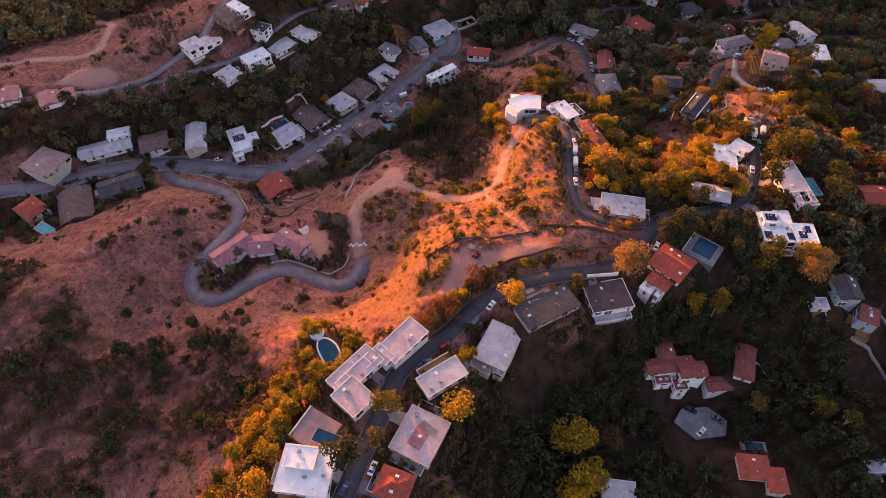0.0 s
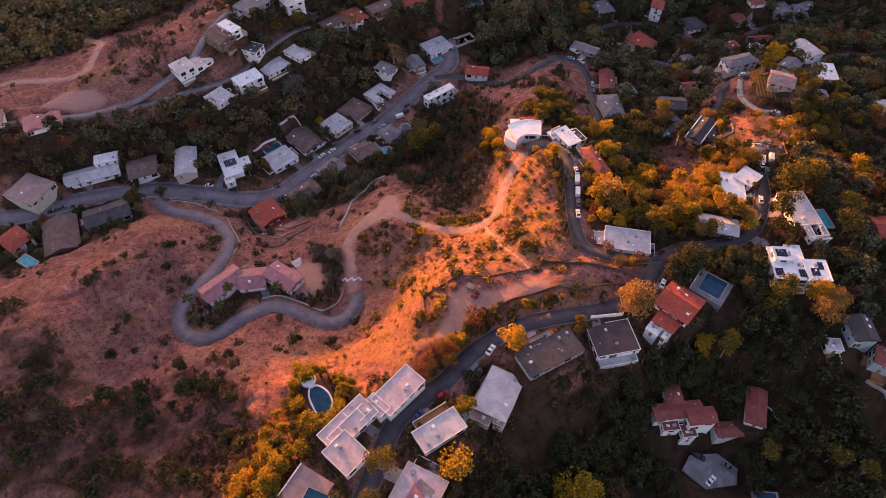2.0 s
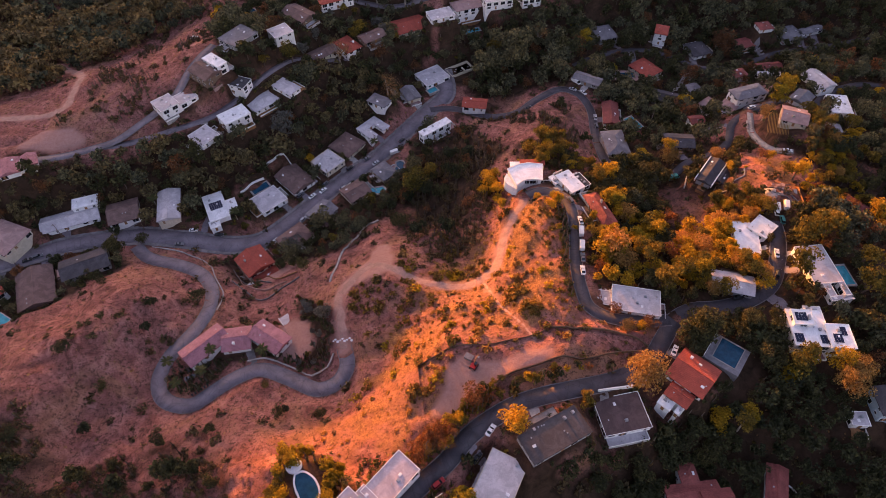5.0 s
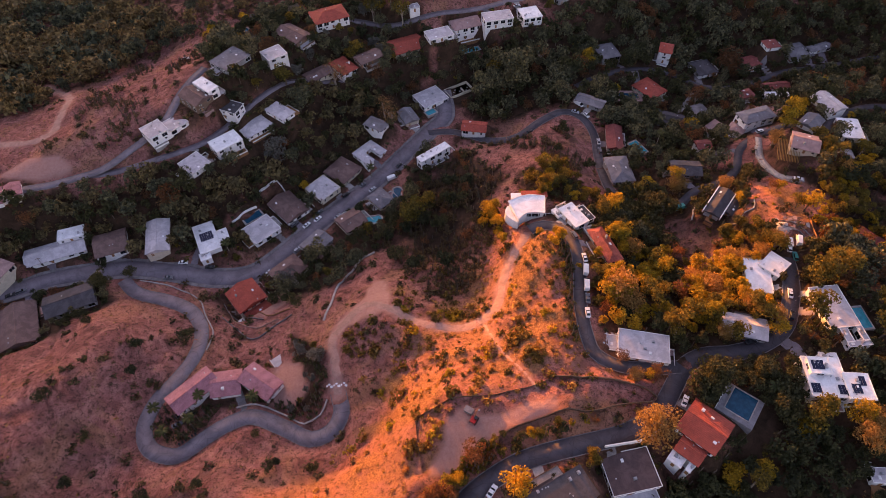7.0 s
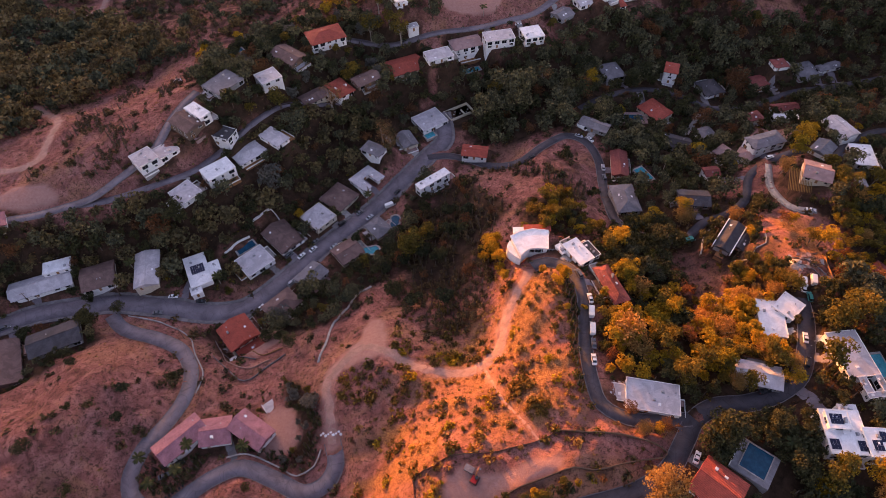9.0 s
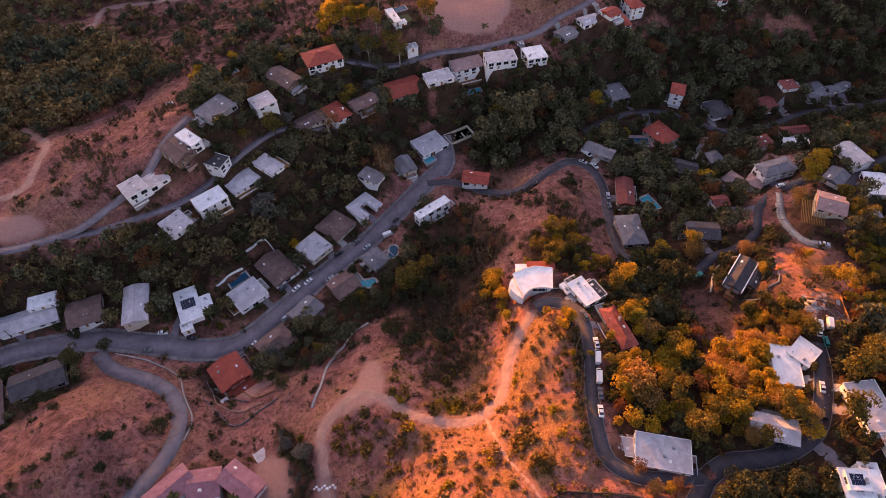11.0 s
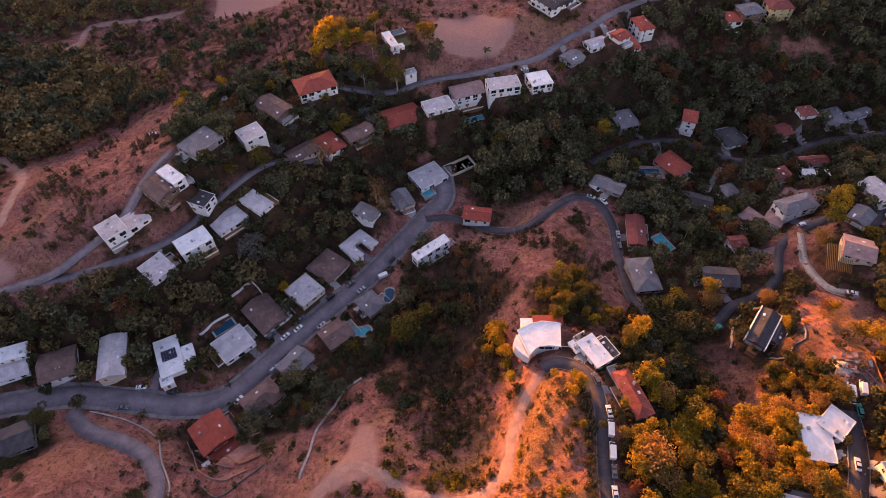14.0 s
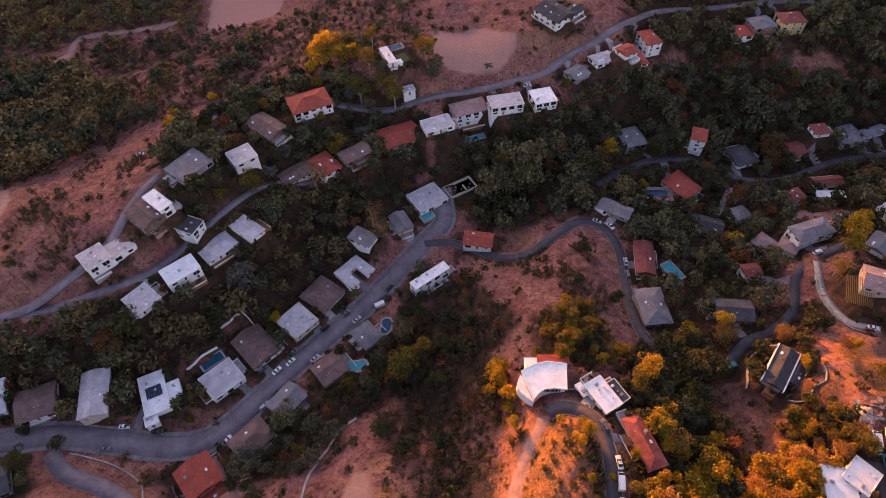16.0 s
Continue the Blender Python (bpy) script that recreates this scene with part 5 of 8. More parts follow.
# ---- houses of special shape ----
def curved_house():
    outline = [(33.5, 253.4), (38.5, 256.2), (43.5, 257.4), (50.4, 256.4), (49.4, 246.2), (45.0, 246.8), (41.2, 246.4), (39.0, 244.8), (37.2, 242.6)]
    z = 19.0
    thing = tagged(base_at("house", 42, 250, z), "white modern house with a sweeping fan-shaped roof and round terrace", "house", "hillside houses")
    rel = [(x - 42, y - 250) for x, y in outline]
    part("wall", prism([(x * 0.94, y * 0.92) for x, y in rel], -3.0, 3.2), WHITE, thing)
    r = part("roof", prism(rel, 3.2, 3.7), ROOF_WHITE, thing)
    bm = bmesh.new()
    n = len(rel)
    for (ax, ay), (bx, by) in zip(rel, rel[1:] + rel[:1]):
        d = Vector((bx - ax, by - ay, 0))
        m = pose((ax + bx) / 2, (ay + by) / 2, 3.8, 0, 0, math.degrees(math.atan2(d.y, d.x)))
        bmesh.ops.create_cube(bm, size=1, matrix=m @ Matrix.Diagonal((d.length, 0.3, 0.3, 1)))
    part("parapet", bm, WHITE, r)
    fan = [(-4.6, -7.4), (-8.4, 3.2)] + [(-8.4 - 3.2 * math.sin(k / 6 * math.pi) + 0.6 * k, 3.2 - 10.4 * k / 6) for k in range(1, 6)]
    part("terrace", prism(fan, -4.0, 1.2), ROOF_WHITE, thing, "round white plastered terrace")
    t = bmesh.new()
    box(t, -1.5, 9.5, 7.0, 10.2, -1.0, 2.4)
    part("rear_wing", t, CREAM, thing)
    t = boxes((-2.0, 10.0, 6.8, 10.8, 2.4, 2.65))
    part("rear_roof", t, TILE_RED, thing, "low red tile roof")
    t = boxes((-6.5, -1.6, 6.6, 9.4, -1.0, 2.0), (-6.8, -1.4, 6.4, 9.7, 2.0, 2.3))
    part("side_wing", t, ROOF_WHITE, thing)
    keep_clear(42, 250, 22, 16, 0)
    for k in range(5):
        w = share("window", WINDOWS["glazed"][0], thing, pose(-3.0 + 3.1 * k, -3.25 + 0.0 * k, 0.6, 0, 0, 180))
        share("pane", WINDOWS["glazed"][1], w)


curved_house()


def foundation():
    thing = tagged(base_at("roofless_building", 15, 381.5, -16.0, 31), "roofless shell of low pale walls round a dark floor", "ruin")
    rows = [(-8.4, 8.4, -4.4, -4.0, -2, 1.4), (-8.4, 8.4, 4.0, 4.4, -2, 1.4), (-8.4, -8.0, -4.0, 4.0, -2, 1.4), (8.0, 8.4, -4.0, 4.0, -2, 1.4), (2.0, 2.3, -4.0, 1.0, -2, 1.1)]
    for r in rows:
        part("wall", boxes(r), CREAM, thing)
    part("floor_slab", boxes((-8.0, 8.0, -4.0, 4.0, -2, -0.4)), ROOF_BROWN, thing)
    for k in range(7):
        part("debris", boxes((-6 + 2 * k, -5.2 + 2 * k, -2 + (k * 37 % 5) * 0.9, -1.4 + (k * 37 % 5) * 0.9, -0.4, 0.1), bevel=0.05), ROOF_PALE, thing)
    keep_clear(15, 381.5, 18, 10, 31)


foundation()
HOUSES = len(FOOTPRINTS)


# ---- drives from the streets to the houses ----
def lay_drive(a, b, width, material):
    n = max(3, int(math.hypot(b[0] - a[0], b[1] - a[1]) / 1.2))
    xy = np.linspace(a, b, n)
    side = np.array([-(b[1] - a[1]), b[0] - a[0]]) / math.hypot(b[0] - a[0], b[1] - a[1]) * width / 2
    cols = []
    for u in (-1, -0.5, 0, 0.5, 1):
        q = xy + side * u
        cols.append(np.column_stack([q, height(q[:, 0], q[:, 1]) + (0.15 if abs(u) < 1 else 0.02)]))
    v = np.stack(cols, 1).reshape(-1, 3)
    f = [(i * 5 + j + 1, i * 5 + j, (i + 1) * 5 + j, (i + 1) * 5 + j + 1) for i in range(n - 1) for j in range(4)]
    tagged(new("driveway", from_arrays("driveway", v, f, material, True)), "pale concrete driveway between a house and the street", "driveway", "driveways", "structure")
    keep_clear((a[0] + b[0]) / 2, (a[1] + b[1]) / 2, math.hypot(b[0] - a[0], b[1] - a[1]), width, math.degrees(math.atan2(b[1] - a[1], b[0] - a[0])))


def drives():
    rng = random.Random(77)
    for x, y, eave, w, d, turn, *_ in PLOTS:
        best = None
        for name in ROADS:
            width, xy, z = LINES[name]
            gap = np.hypot(xy[:, 0] - x, xy[:, 1] - y)
            i = int(gap.argmin())
            if best is None or gap[i] < best[0]:
                best = (float(gap[i]), xy[i], float(z[i]), width)
        reach = best[0] - best[3] / 2
        if reach > 0.5 * max(w, d) + 14 or abs(best[2] - eave + 2.9) > 4.5:
            continue
        out = (best[1] - np.array([x, y])) / best[0]
        sideways = np.array([-out[1], out[0]]) * rng.choice((-1, 1)) * min(w, d) * 0.28
        a = np.array([x, y]) + sideways + out * min(w, d) * 0.42
        b = np.array([x, y]) + sideways + out * (best[0] - best[3] / 2 + 0.1)
        if np.dot(b - a, out) > 1.5:
            lay_drive(a, b, rng.uniform(3.2, 5.0), rng.choice((CONCRETE, KERB, ASPHALT_PALE)))


drives()
for _a, _b in (((152.5, 367.5), (168.5, 391.0)), ((140.5, 196.0), (146.5, 201.5))):
    lay_drive(np.array(_a), np.array(_b), 3.4, CONCRETE)


# ---- pools, decks, walls and fences ----
def rounded(points, n=5):
    return [tuple(p) for p in smooth_line(list(points) + [points[0]], 0.8)[:-1]]


def swimming_pool(x, y, turn, outline, label, water=WATER, z=None, rim=0.9, rim_mat=CONCRETE, curved=False):
    """A pool sunk in a paved rim; outline in its own axes."""
    c, s = math.cos(radians(turn)), math.sin(radians(turn))
    pts = rounded(outline) if curved else list(outline)
    if z is None:
        px = np.array([x + c * a - s * b for a, b in pts])
        py = np.array([y + s * a + c * b for a, b in pts])
        z = float(np.percentile(height(px, py), 75)) + 0.25
    thing = tagged(base_at("swimming_pool", x, y, z, turn), label, "pool", "garden pools")
    mx, my = sum(p[0] for p in pts) / len(pts), sum(p[1] for p in pts) / len(pts)
    outer = []
    for a, b in pts:
        l = math.hypot(a - mx, b - my)
        outer.append((a + (a - mx) / l * rim, b + (b - my) / l * rim))
    bm = bmesh.new()
    rings = [[bm.verts.new((a, b, h)) for a, b in ring] for ring, h in ((outer, -2.0), (outer, 0.12), (pts, 0.12), (pts, -1.2))]
    n = len(pts)
    for lo, hi in zip(rings, rings[1:]):
        for k in range(n):
            bm.faces.new((lo[k], lo[(k + 1) % n], hi[(k + 1) % n], hi[k]))
    bmesh.ops.recalc_face_normals(bm, faces=bm.faces)
    part("coping", bm, rim_mat, thing)
    part("water", prism([(mx + (a - mx) * 0.995, my + (b - my) * 0.995) for a, b in pts], -1.1, -0.12), water, thing)
    ext = max(max(abs(a), abs(b)) for a, b in pts) * 2
    keep_clear(x, y, ext, ext * 0.8, turn)
    return thing


def oblong(w, d):
    return [(-w / 2, -d / 2), (w / 2, -d / 2), (w / 2, d / 2), (-w / 2, d / 2)]


KIDNEY = [(-3.4, -1.6), (-0.6, -2.6), (2.8, -2.4), (4.2, 0.0), (2.6, 2.2), (0.4, 1.5), (-2.2, 1.8), (-4.0, 0.6)]


def terrace(x, y, turn, w, d, z, material, label, furniture=()):
    thing = tagged(base_at("terrace", x, y, z, turn), label, "terrace")
    part("slab", boxes((-w / 2, w / 2, -d / 2, d / 2, -8.0, 0.0), bevel=0.04), material, thing)
    part("edge_wall", boxes((-w / 2, -w / 2 + 0.2, -d / 2, d / 2, 0, 0.9)), WHITE, thing)
    keep_clear(x, y, w, d, turn)
    return thing


terrace(-40.6, 73.6, -30, 12.4, 11.4, 37.2, ROOF_PINK, "rose-paved pool terrace on the ridge")
terrace(-65.0, 186.6, 38, 6.4, 4.6, ground_z(-65.0, 186.6) + 0.35, ROOF_PALE, "white paved patio behind a rose-roofed house")
swimming_pool(-36.9, 70.8, -22, oblong(8.2, 4.4), "dark blue oblong pool on a rose-paved terrace", z=37.5, rim=0.4)
swimming_pool(-41.4, 106.0, 0, [(-4.1, 4.3), (-1.6, 5.2), (1.9, 3.0), (4.0, -1.0), (3.2, -4.2), (-0.1, -4.8), (-2.4, -1.5), (-3.9, 1.6)], "teardrop-shaped blue pool with a pale rim", z=28.9, curved=True, rim=0.65, rim_mat=ROOF_WHITE)
keep_clear(-42, 106.5, 10, 12, 0)
_t = tagged(base_at("pool_patio", -46.5, 113.4, 27.9), "round white patio at the head of the pool", "patio")
part("paving", prism([(2.7 * math.cos(k * math.tau / 24), 2.7 * math.sin(k * math.tau / 24)) for k in range(24)], -4.5, 1.2), ROOF_WHITE, _t)
terrace(105.6, 152.1, -38, 13.2, 12.3, 29.2, ROOF_GREY, "grey paved pool deck")
swimming_pool(106.3, 152.5, -38, oblong(8.3, 9.4), "large square dark blue pool beside dark trees", z=29.35, rim=0.5)
swimming_pool(162.6, 186.6, 96, oblong(9.0, 4.0), "turquoise pool beside a pale house", WATER_BRIGHT)
swimming_pool(-193.5, 190.0, -30, oblong(9.0, 4.6), "turquoise pool behind a red-roofed house", WATER_BRIGHT)
terrace(122.8, 381.2, -3, 17.0, 10.0, -20.8, ROOF_PINK, "paved terrace round a villa pool")
swimming_pool(122.8, 381.2, -3, oblong(11.5, 4.6), "dark turquoise oblong pool beside a red-roofed villa", WATER, z=-20.55, rim=0.4)
swimming_pool(113.2, 319.6, -62, oblong(10.0, 5.6), "bright turquoise pool among dark trees", WATER_BRIGHT)
swimming_pool(-96.0, 278.4, 40, oblong(9.5, 4.5), "dark teal pool behind a flat-roofed house", WATER)
swimming_pool(-32.2, 275.5, 5, KIDNEY, "turquoise kidney pool below the hillside", WATER_BRIGHT, curved=True)
swimming_pool(-21.3, 297.0, 80, KIDNEY, "blue-grey kidney pool with a pale rim", WATER, curved=True)
swimming_pool(-2.5, 362.0, 34, oblong(6.0, 4.0), "small turquoise pool beside a stepped house", WATER_BRIGHT)
swimming_pool(-22.6, 453.2, 26, oblong(12.0, 4.2), "long dark blue pool behind a white hilltop house", WATER, z=22.6)
terrace(-17.6, 444.0, 26, 8.6, 8.0, 22.2, LAWN, "square green lawn terrace of a hilltop house")
swimming_pool(-120.0, 414.0, 40, oblong(6.0, 4.0), "small pool on a shaded terrace", WATER)
swimming_pool(23.5, 411.0, 22, oblong(11.0, 4.0), "turquoise pool at the foot of a tall white house", WATER_BRIGHT)
swimming_pool(115.0, 80.5, -5, oblong(7.0, 3.2), "small dark pool beside a red-roofed house", WATER)


def draped_wall(name, points, tall, thick, material, label, category, posts=0.0, post_mat=WOOD, step=2.5):
    """A wall or fence that follows the ground."""
    xy = smooth_line(points, step)
    z = height(xy[:, 0], xy[:, 1])
    foot = tagged(base_at(name, *xy[0], z[0]), label, category)
    t = np.gradient(xy, axis=0)
    t /= np.linalg.norm(t, axis=1)[:, None]
    nrm = np.stack([-t[:, 1], t[:, 0]], 1) * thick / 2
    o = np.array([xy[0][0], xy[0][1], z[0]])
    ring = [np.column_stack([xy + nrm, z - 0.5]), np.column_stack([xy + nrm, z + tall]), np.column_stack([xy - nrm, z + tall]), np.column_stack([xy - nrm, z - 0.5])]
    v = (np.stack(ring, 1) - o).reshape(-1, 3)
    f = [(i * 4 + j, (i + 1) * 4 + j, (i + 1) * 4 + (j + 1) % 4, i * 4 + (j + 1) % 4) for i in range(len(xy) - 1) for j in range(4)]
    share("panel", from_arrays("panel", v, f, material), foot)
    if posts:
        me = bpy.data.meshes.new("post")
        bm = boxes((-0.07, 0.07, -0.07, 0.07, -0.6, tall + 0.25))
        bm.to_mesh(me)
        me.materials.append(post_mat)
        gap = max(1, round(posts / step))
        for i in range(0, len(xy), gap):
            share("post", me, foot, Matrix.Translation(np.array([xy[i][0], xy[i][1], z[i]]) - o))
    return foot


draped_wall("silt_fence", [(-4.1, 131), (-6.1, 143.3), (-5.8, 149), (0.4, 151.2), (5.2, 154.1), (15.5, 154.6), (25.1, 156.4), (35.1, 159.4), (42.1, 162.5)], 0.7, 0.1, WOOD,
            "dark netting fence on timber posts round a building plot", "fence", 5.0)
draped_wall("retaining_wall", [(42.1, 162.5), (50.9, 161.8), (64.5, 160.8), (74, 158.2), (77.9, 156), (76.5, 154.2)], 1.2, 0.3, WOOD, "dark timber retaining wall above the street", "wall", 5.0)
draped_wall("retaining_wall", [(76.5, 154.2), (71.2, 153.3), (58.9, 150.6), (51.2, 149.2), (44.9, 149.7), (35.8, 146.9), (25, 142.6), (20.3, 139.7)], 1.2, 0.3, WOOD, "dark timber retaining wall below a dirt plot", "wall", 5.0)
draped_wall("drain_wall", [(-48, 204), (-45.6, 215.4), (-44.8, 223.6), (-39.3, 235.2), (-36.1, 243), (-29.6, 248.8)], 0.6, 0.9, CONCRETE, "pale concrete drain winding down the hillside", "drain")
draped_wall("garden_wall", [(-101, 226), (-96, 219), (-88, 215), (-78, 212)], 0.9, 0.3, KERB, "low pale garden wall below a red-roofed house", "wall")
draped_wall("kerb_wall", [(-143, 237.6), (-134.7, 235.6), (-121, 231.4), (-110.5, 224.5), (-104, 213.5), (-97.6, 203), (-98, 193.5)], 0.5, 0.5, CONCRETE, "low pale concrete wall round a road bend", "wall")
draped_wall("garden_wall", [(-98, 215), (-88, 206), (-80.3, 200.5), (-72, 205), (-64, 211.6)], 0.7, 0.35, KERB, "low pale garden wall below a terrace", "wall")
draped_wall("garden_wall", [(-98, 222), (-91, 212), (-80, 207), (-70, 210)], 0.7, 0.3, DIRT, "low curved stone garden wall", "wall")
draped_wall("garden_wall", [(-66, 216), (-74, 213), (-80, 217), (-84, 219)], 0.8, 0.3, TEAK, "low timber terrace wall", "wall")
draped_wall("stone_wall", [(-42, 166), (-44, 160), (-50, 157), (-58, 161), (-70, 166), (-78, 165)], 0.8, 0.5, CONCRETE, "low pale stone wall lining the road bend", "wall")
draped_wall("driveway_wall", [(172.6, 311), (168.6, 299), (168.6, 287), (172.4, 278.6), (180, 275.4)], 0.9, 0.4, CONCRETE, "pale concrete wall along a curved drive", "wall")
draped_wall("white_wall", [(56, 137.5), (62, 138.6), (69, 140)], 1.8, 0.4, WHITE, "white stucco street wall", "wall")
draped_wall("terrace_wall", [(131.5, 246), (136.4, 243.4), (140.7, 248.4), (145.3, 250.4), (147.8, 256.8)], 0.8, 0.35, CONCRETE, "pale stepped terrace wall beside a slate-roofed house", "wall")
draped_wall("garden_wall", [(120.5, 252), (124, 260), (129, 268), (137, 268.6), (144.5, 264.6)], 1.1, 0.5, CONCRETE, "pale wall behind a slate-roofed house", "wall")
draped_wall("terrace_wall", [(149, 240), (156, 238), (161, 233), (163.4, 225)], 0.6, 0.3, KERB, "broken pale terrace wall on a scarred slope", "wall")
draped_wall("terrace_wall", [(151.5, 235.5), (157.5, 232.4), (160, 226.5)], 0.6, 0.3, KERB, "broken pale terrace wall on a scarred slope", "wall")
draped_wall("garden_wall", [(158, 118), (166, 112), (172, 100), (180, 96)], 1.2, 0.5, CONCRETE, "curved pale concrete garden wall", "wall")
draped_wall("garden_wall", [(170, 130), (176, 122), (178, 110), (186, 104)], 1.2, 0.5, CONCRETE, "curved pale concrete garden wall", "wall")
draped_wall("garden_wall", [(118, 114), (124, 110), (129, 104)], 0.8, 0.4, WHITE, "thin curved white terrace wall", "wall")


def steps(x, y, turn, n, label):
    z = ground_z(x, y)
    thing = tagged(base_at("garden_steps", x, y, z, turn), label, "steps")
    for k in range(n):
        part("step", boxes((-1.6, 1.6, k * 0.45, k * 0.45 + 0.5, -0.6, 0.17 * (k + 1)), bevel=0.02), CONCRETE, thing)


steps(-95, 222, 120, 9, "pale garden steps up to a red-roofed house")
steps(-64, 422, 30, 12, "pale terraced garden steps below a white house")
steps(-54, 419, 20, 12, "pale terraced garden steps beside the street")


def lattice_terrace():
    thing = tagged(base_at("lattice_terrace", 178.6, 293.4, ground_z(178.6, 293.4), 166), "timber lattice of slanted yellow slats beside a house", "trellis")
    for k in range(15):
        u = -5.2 + k * 0.74
        part("slat", tube([(u, -5.6, 5.0), (u, 0.0, 3.0), (u, 5.6, 0.6)], [0.13, 0.13, 0.13], 4), SLAT, thing)
    for sx in (-4.9, 0, 4.8):
        part("post", boxes((sx - 0.12, sx + 0.12, -5.9, -5.7, -3, 4.1)), WOOD, thing)
        part("post", boxes((sx - 0.12, sx + 0.12, 5.7, 5.9, -3, 1.0)), WOOD, thing)
    keep_clear(178.6, 293.4, 12, 14, 166)


lattice_terrace()


def courtyard_lot():
    thing = tagged(base_at("parking_court", 98.2, 89.8, max(ground_z(98.2 + i, 89.8 + j) for i in (-7, 0, 7) for j in (-5, 0, 5)) + 0.1, -10), "grey paved parking court in the dark canyon", "pavement")
    part("paving", prism([(-10, -1), (-2, -6.5), (9, -3), (10, 3), (3, 7.5), (-7, 5)], -6.0, 0.1), ROOF_GREY, thing)
    keep_clear(97, 86, 26, 22, -10)
    return float(thing.matrix_basis.translation.z) + 0.1


COURT_Z = courtyard_lot()


# ---- vehicles ----
def car_paint(name, colour, rough=0.3):
    return plain(name, colour, rough, 0.03, 0.08, 1.0, relief=0.0)


PAINTS = {"white": car_paint("white_car_paint", (0.75, 0.75, 0.74)), "silver": car_paint("silver_car_paint", (0.42, 0.43, 0.45)), "black": car_paint("black_car_paint", (0.02, 0.02, 0.022)),
          "grey": car_paint("grey_car_paint", (0.12, 0.12, 0.13)), "red": car_paint("red_car_paint", (0.30, 0.02, 0.02)), "teal": car_paint("teal_car_paint", (0.02, 0.20, 0.18)), "blue": car_paint("blue_car_paint", (0.04, 0.07, 0.16))}
LAMP_RED = plain("red_lamp", (0.35, 0.01, 0.01), 0.3)


def profile(outline, half, taper=0.0):
    """A side profile (along, up) drawn out across a vehicle."""
    bm = bmesh.new()
    top = max(p[1] for p in outline)
    sides = []
    for s in (-1, 1):
        sides.append([bm.verts.new((u, s * (half - taper * (h / top)), h)) for u, h in outline])
    n = len(outline)
    bm.faces.new(sides[0])
    bm.faces.new(sides[1][::-1])
    for k in range(n):
        bm.faces.new((sides[0][k], sides[1][k], sides[1][(k + 1) % n], sides[0][(k + 1) % n]))
    bmesh.ops.recalc_face_normals(bm, faces=bm.faces)
    bmesh.ops.bevel(bm, geom=[e for e in bm.edges], offset=0.05, segments=1, affect="EDGES")
    return bm


def make_car(colour, kind="sedan"):
    long = {"sedan": 4.6, "suv": 4.8, "van": 6.2}[kind] / 2
    tall = {"sedan": 1.42, "suv": 1.75, "van": 2.5}[kind]
    belt = 0.9 if kind == "sedan" else 1.05
    thing = tagged(base_at("van" if kind == "van" else "car", 0, 0, 0), f"{colour} {'delivery van' if kind == 'van' else 'car'} parked at the roadside", "van" if kind == "van" else "car", "parked cars")
    part("body", profile([(-long, 0.3), (long, 0.3), (long, 0.65), (long - 0.25, belt - 0.08), (long - 1.2, belt), (-long + 0.7, belt), (-long + 0.05, belt - 0.1)], 0.9), PAINTS[colour], thing)
    if kind == "van":
        part("cargo_box", boxes((-long, long - 1.6, -0.98, 0.98, 0.5, tall), bevel=0.06), PAINTS[colour], thing)
        part("cabin", profile([(long - 1.6, belt), (long - 0.35, belt), (long - 0.9, tall - 0.5), (long - 1.6, tall - 0.5)], 0.88, 0.1), GLASS, thing)
    else:
        back = -long + (0.7 if kind == "sedan" else 0.15)
        part("cabin", profile([(back, belt - 0.02), (long - 1.25, belt - 0.02), (long - 1.95, tall - 0.06), (back + (0.7 if kind == "sedan" else 0.3), tall - 0.06)], 0.86, 0.18), GLASS, thing)
        part("roof", boxes((back + (0.75 if kind == "sedan" else 0.32), long - 2.0, -0.66, 0.66, tall - 0.06, tall), bevel=0.03), PAINTS[colour], thing)
    for sx in (-1, 1):
        for sy in (-1, 1):
            bm = bmesh.new()
            bmesh.ops.create_cone(bm, cap_ends=True, segments=14, radius1=0.33, radius2=0.33, depth=0.22, matrix=pose(sx * (long - 0.85), sy * 0.82, 0.33, 90, 0, 0))
            wheel = part("wheel", bm, TYRE, thing)
            bm = bmesh.new()
            bmesh.ops.create_cone(bm, cap_ends=True, segments=10, radius1=0.2, radius2=0.2, depth=0.24, matrix=pose(sx * (long - 0.85), sy * 0.83, 0.33, 90, 0, 0))
            part("rim", bm, METAL, wheel)
    for sy in (-0.65, 0.65):
        part("headlight", boxes((long - 0.06, long + 0.02, sy - 0.16, sy + 0.16, 0.58, 0.74)), ROOF_WHITE, thing)
        part("tail_light", boxes((-long - 0.02, -long + 0.06, sy - 0.14, sy + 0.14, 0.6, 0.8)), LAMP_RED, thing)
    return thing


CARS = {}


def park(x, y, turn, colour, kind="sedan", lift=0.25):
    on_court = math.hypot(x - 98.2, y - 89.8) < 11
    m = pose(x, y, COURT_Z if on_court else ground_z(x, y) + lift, 0, 0, turn)
    if (colour, kind) in CARS:
        copy_thing(CARS[colour, kind], m)
    else:
        CARS[colour, kind] = make_car(colour, kind)
        CARS[colour, kind].matrix_basis = m


def park_row(*cars):
    for car in cars:
        park(*car)


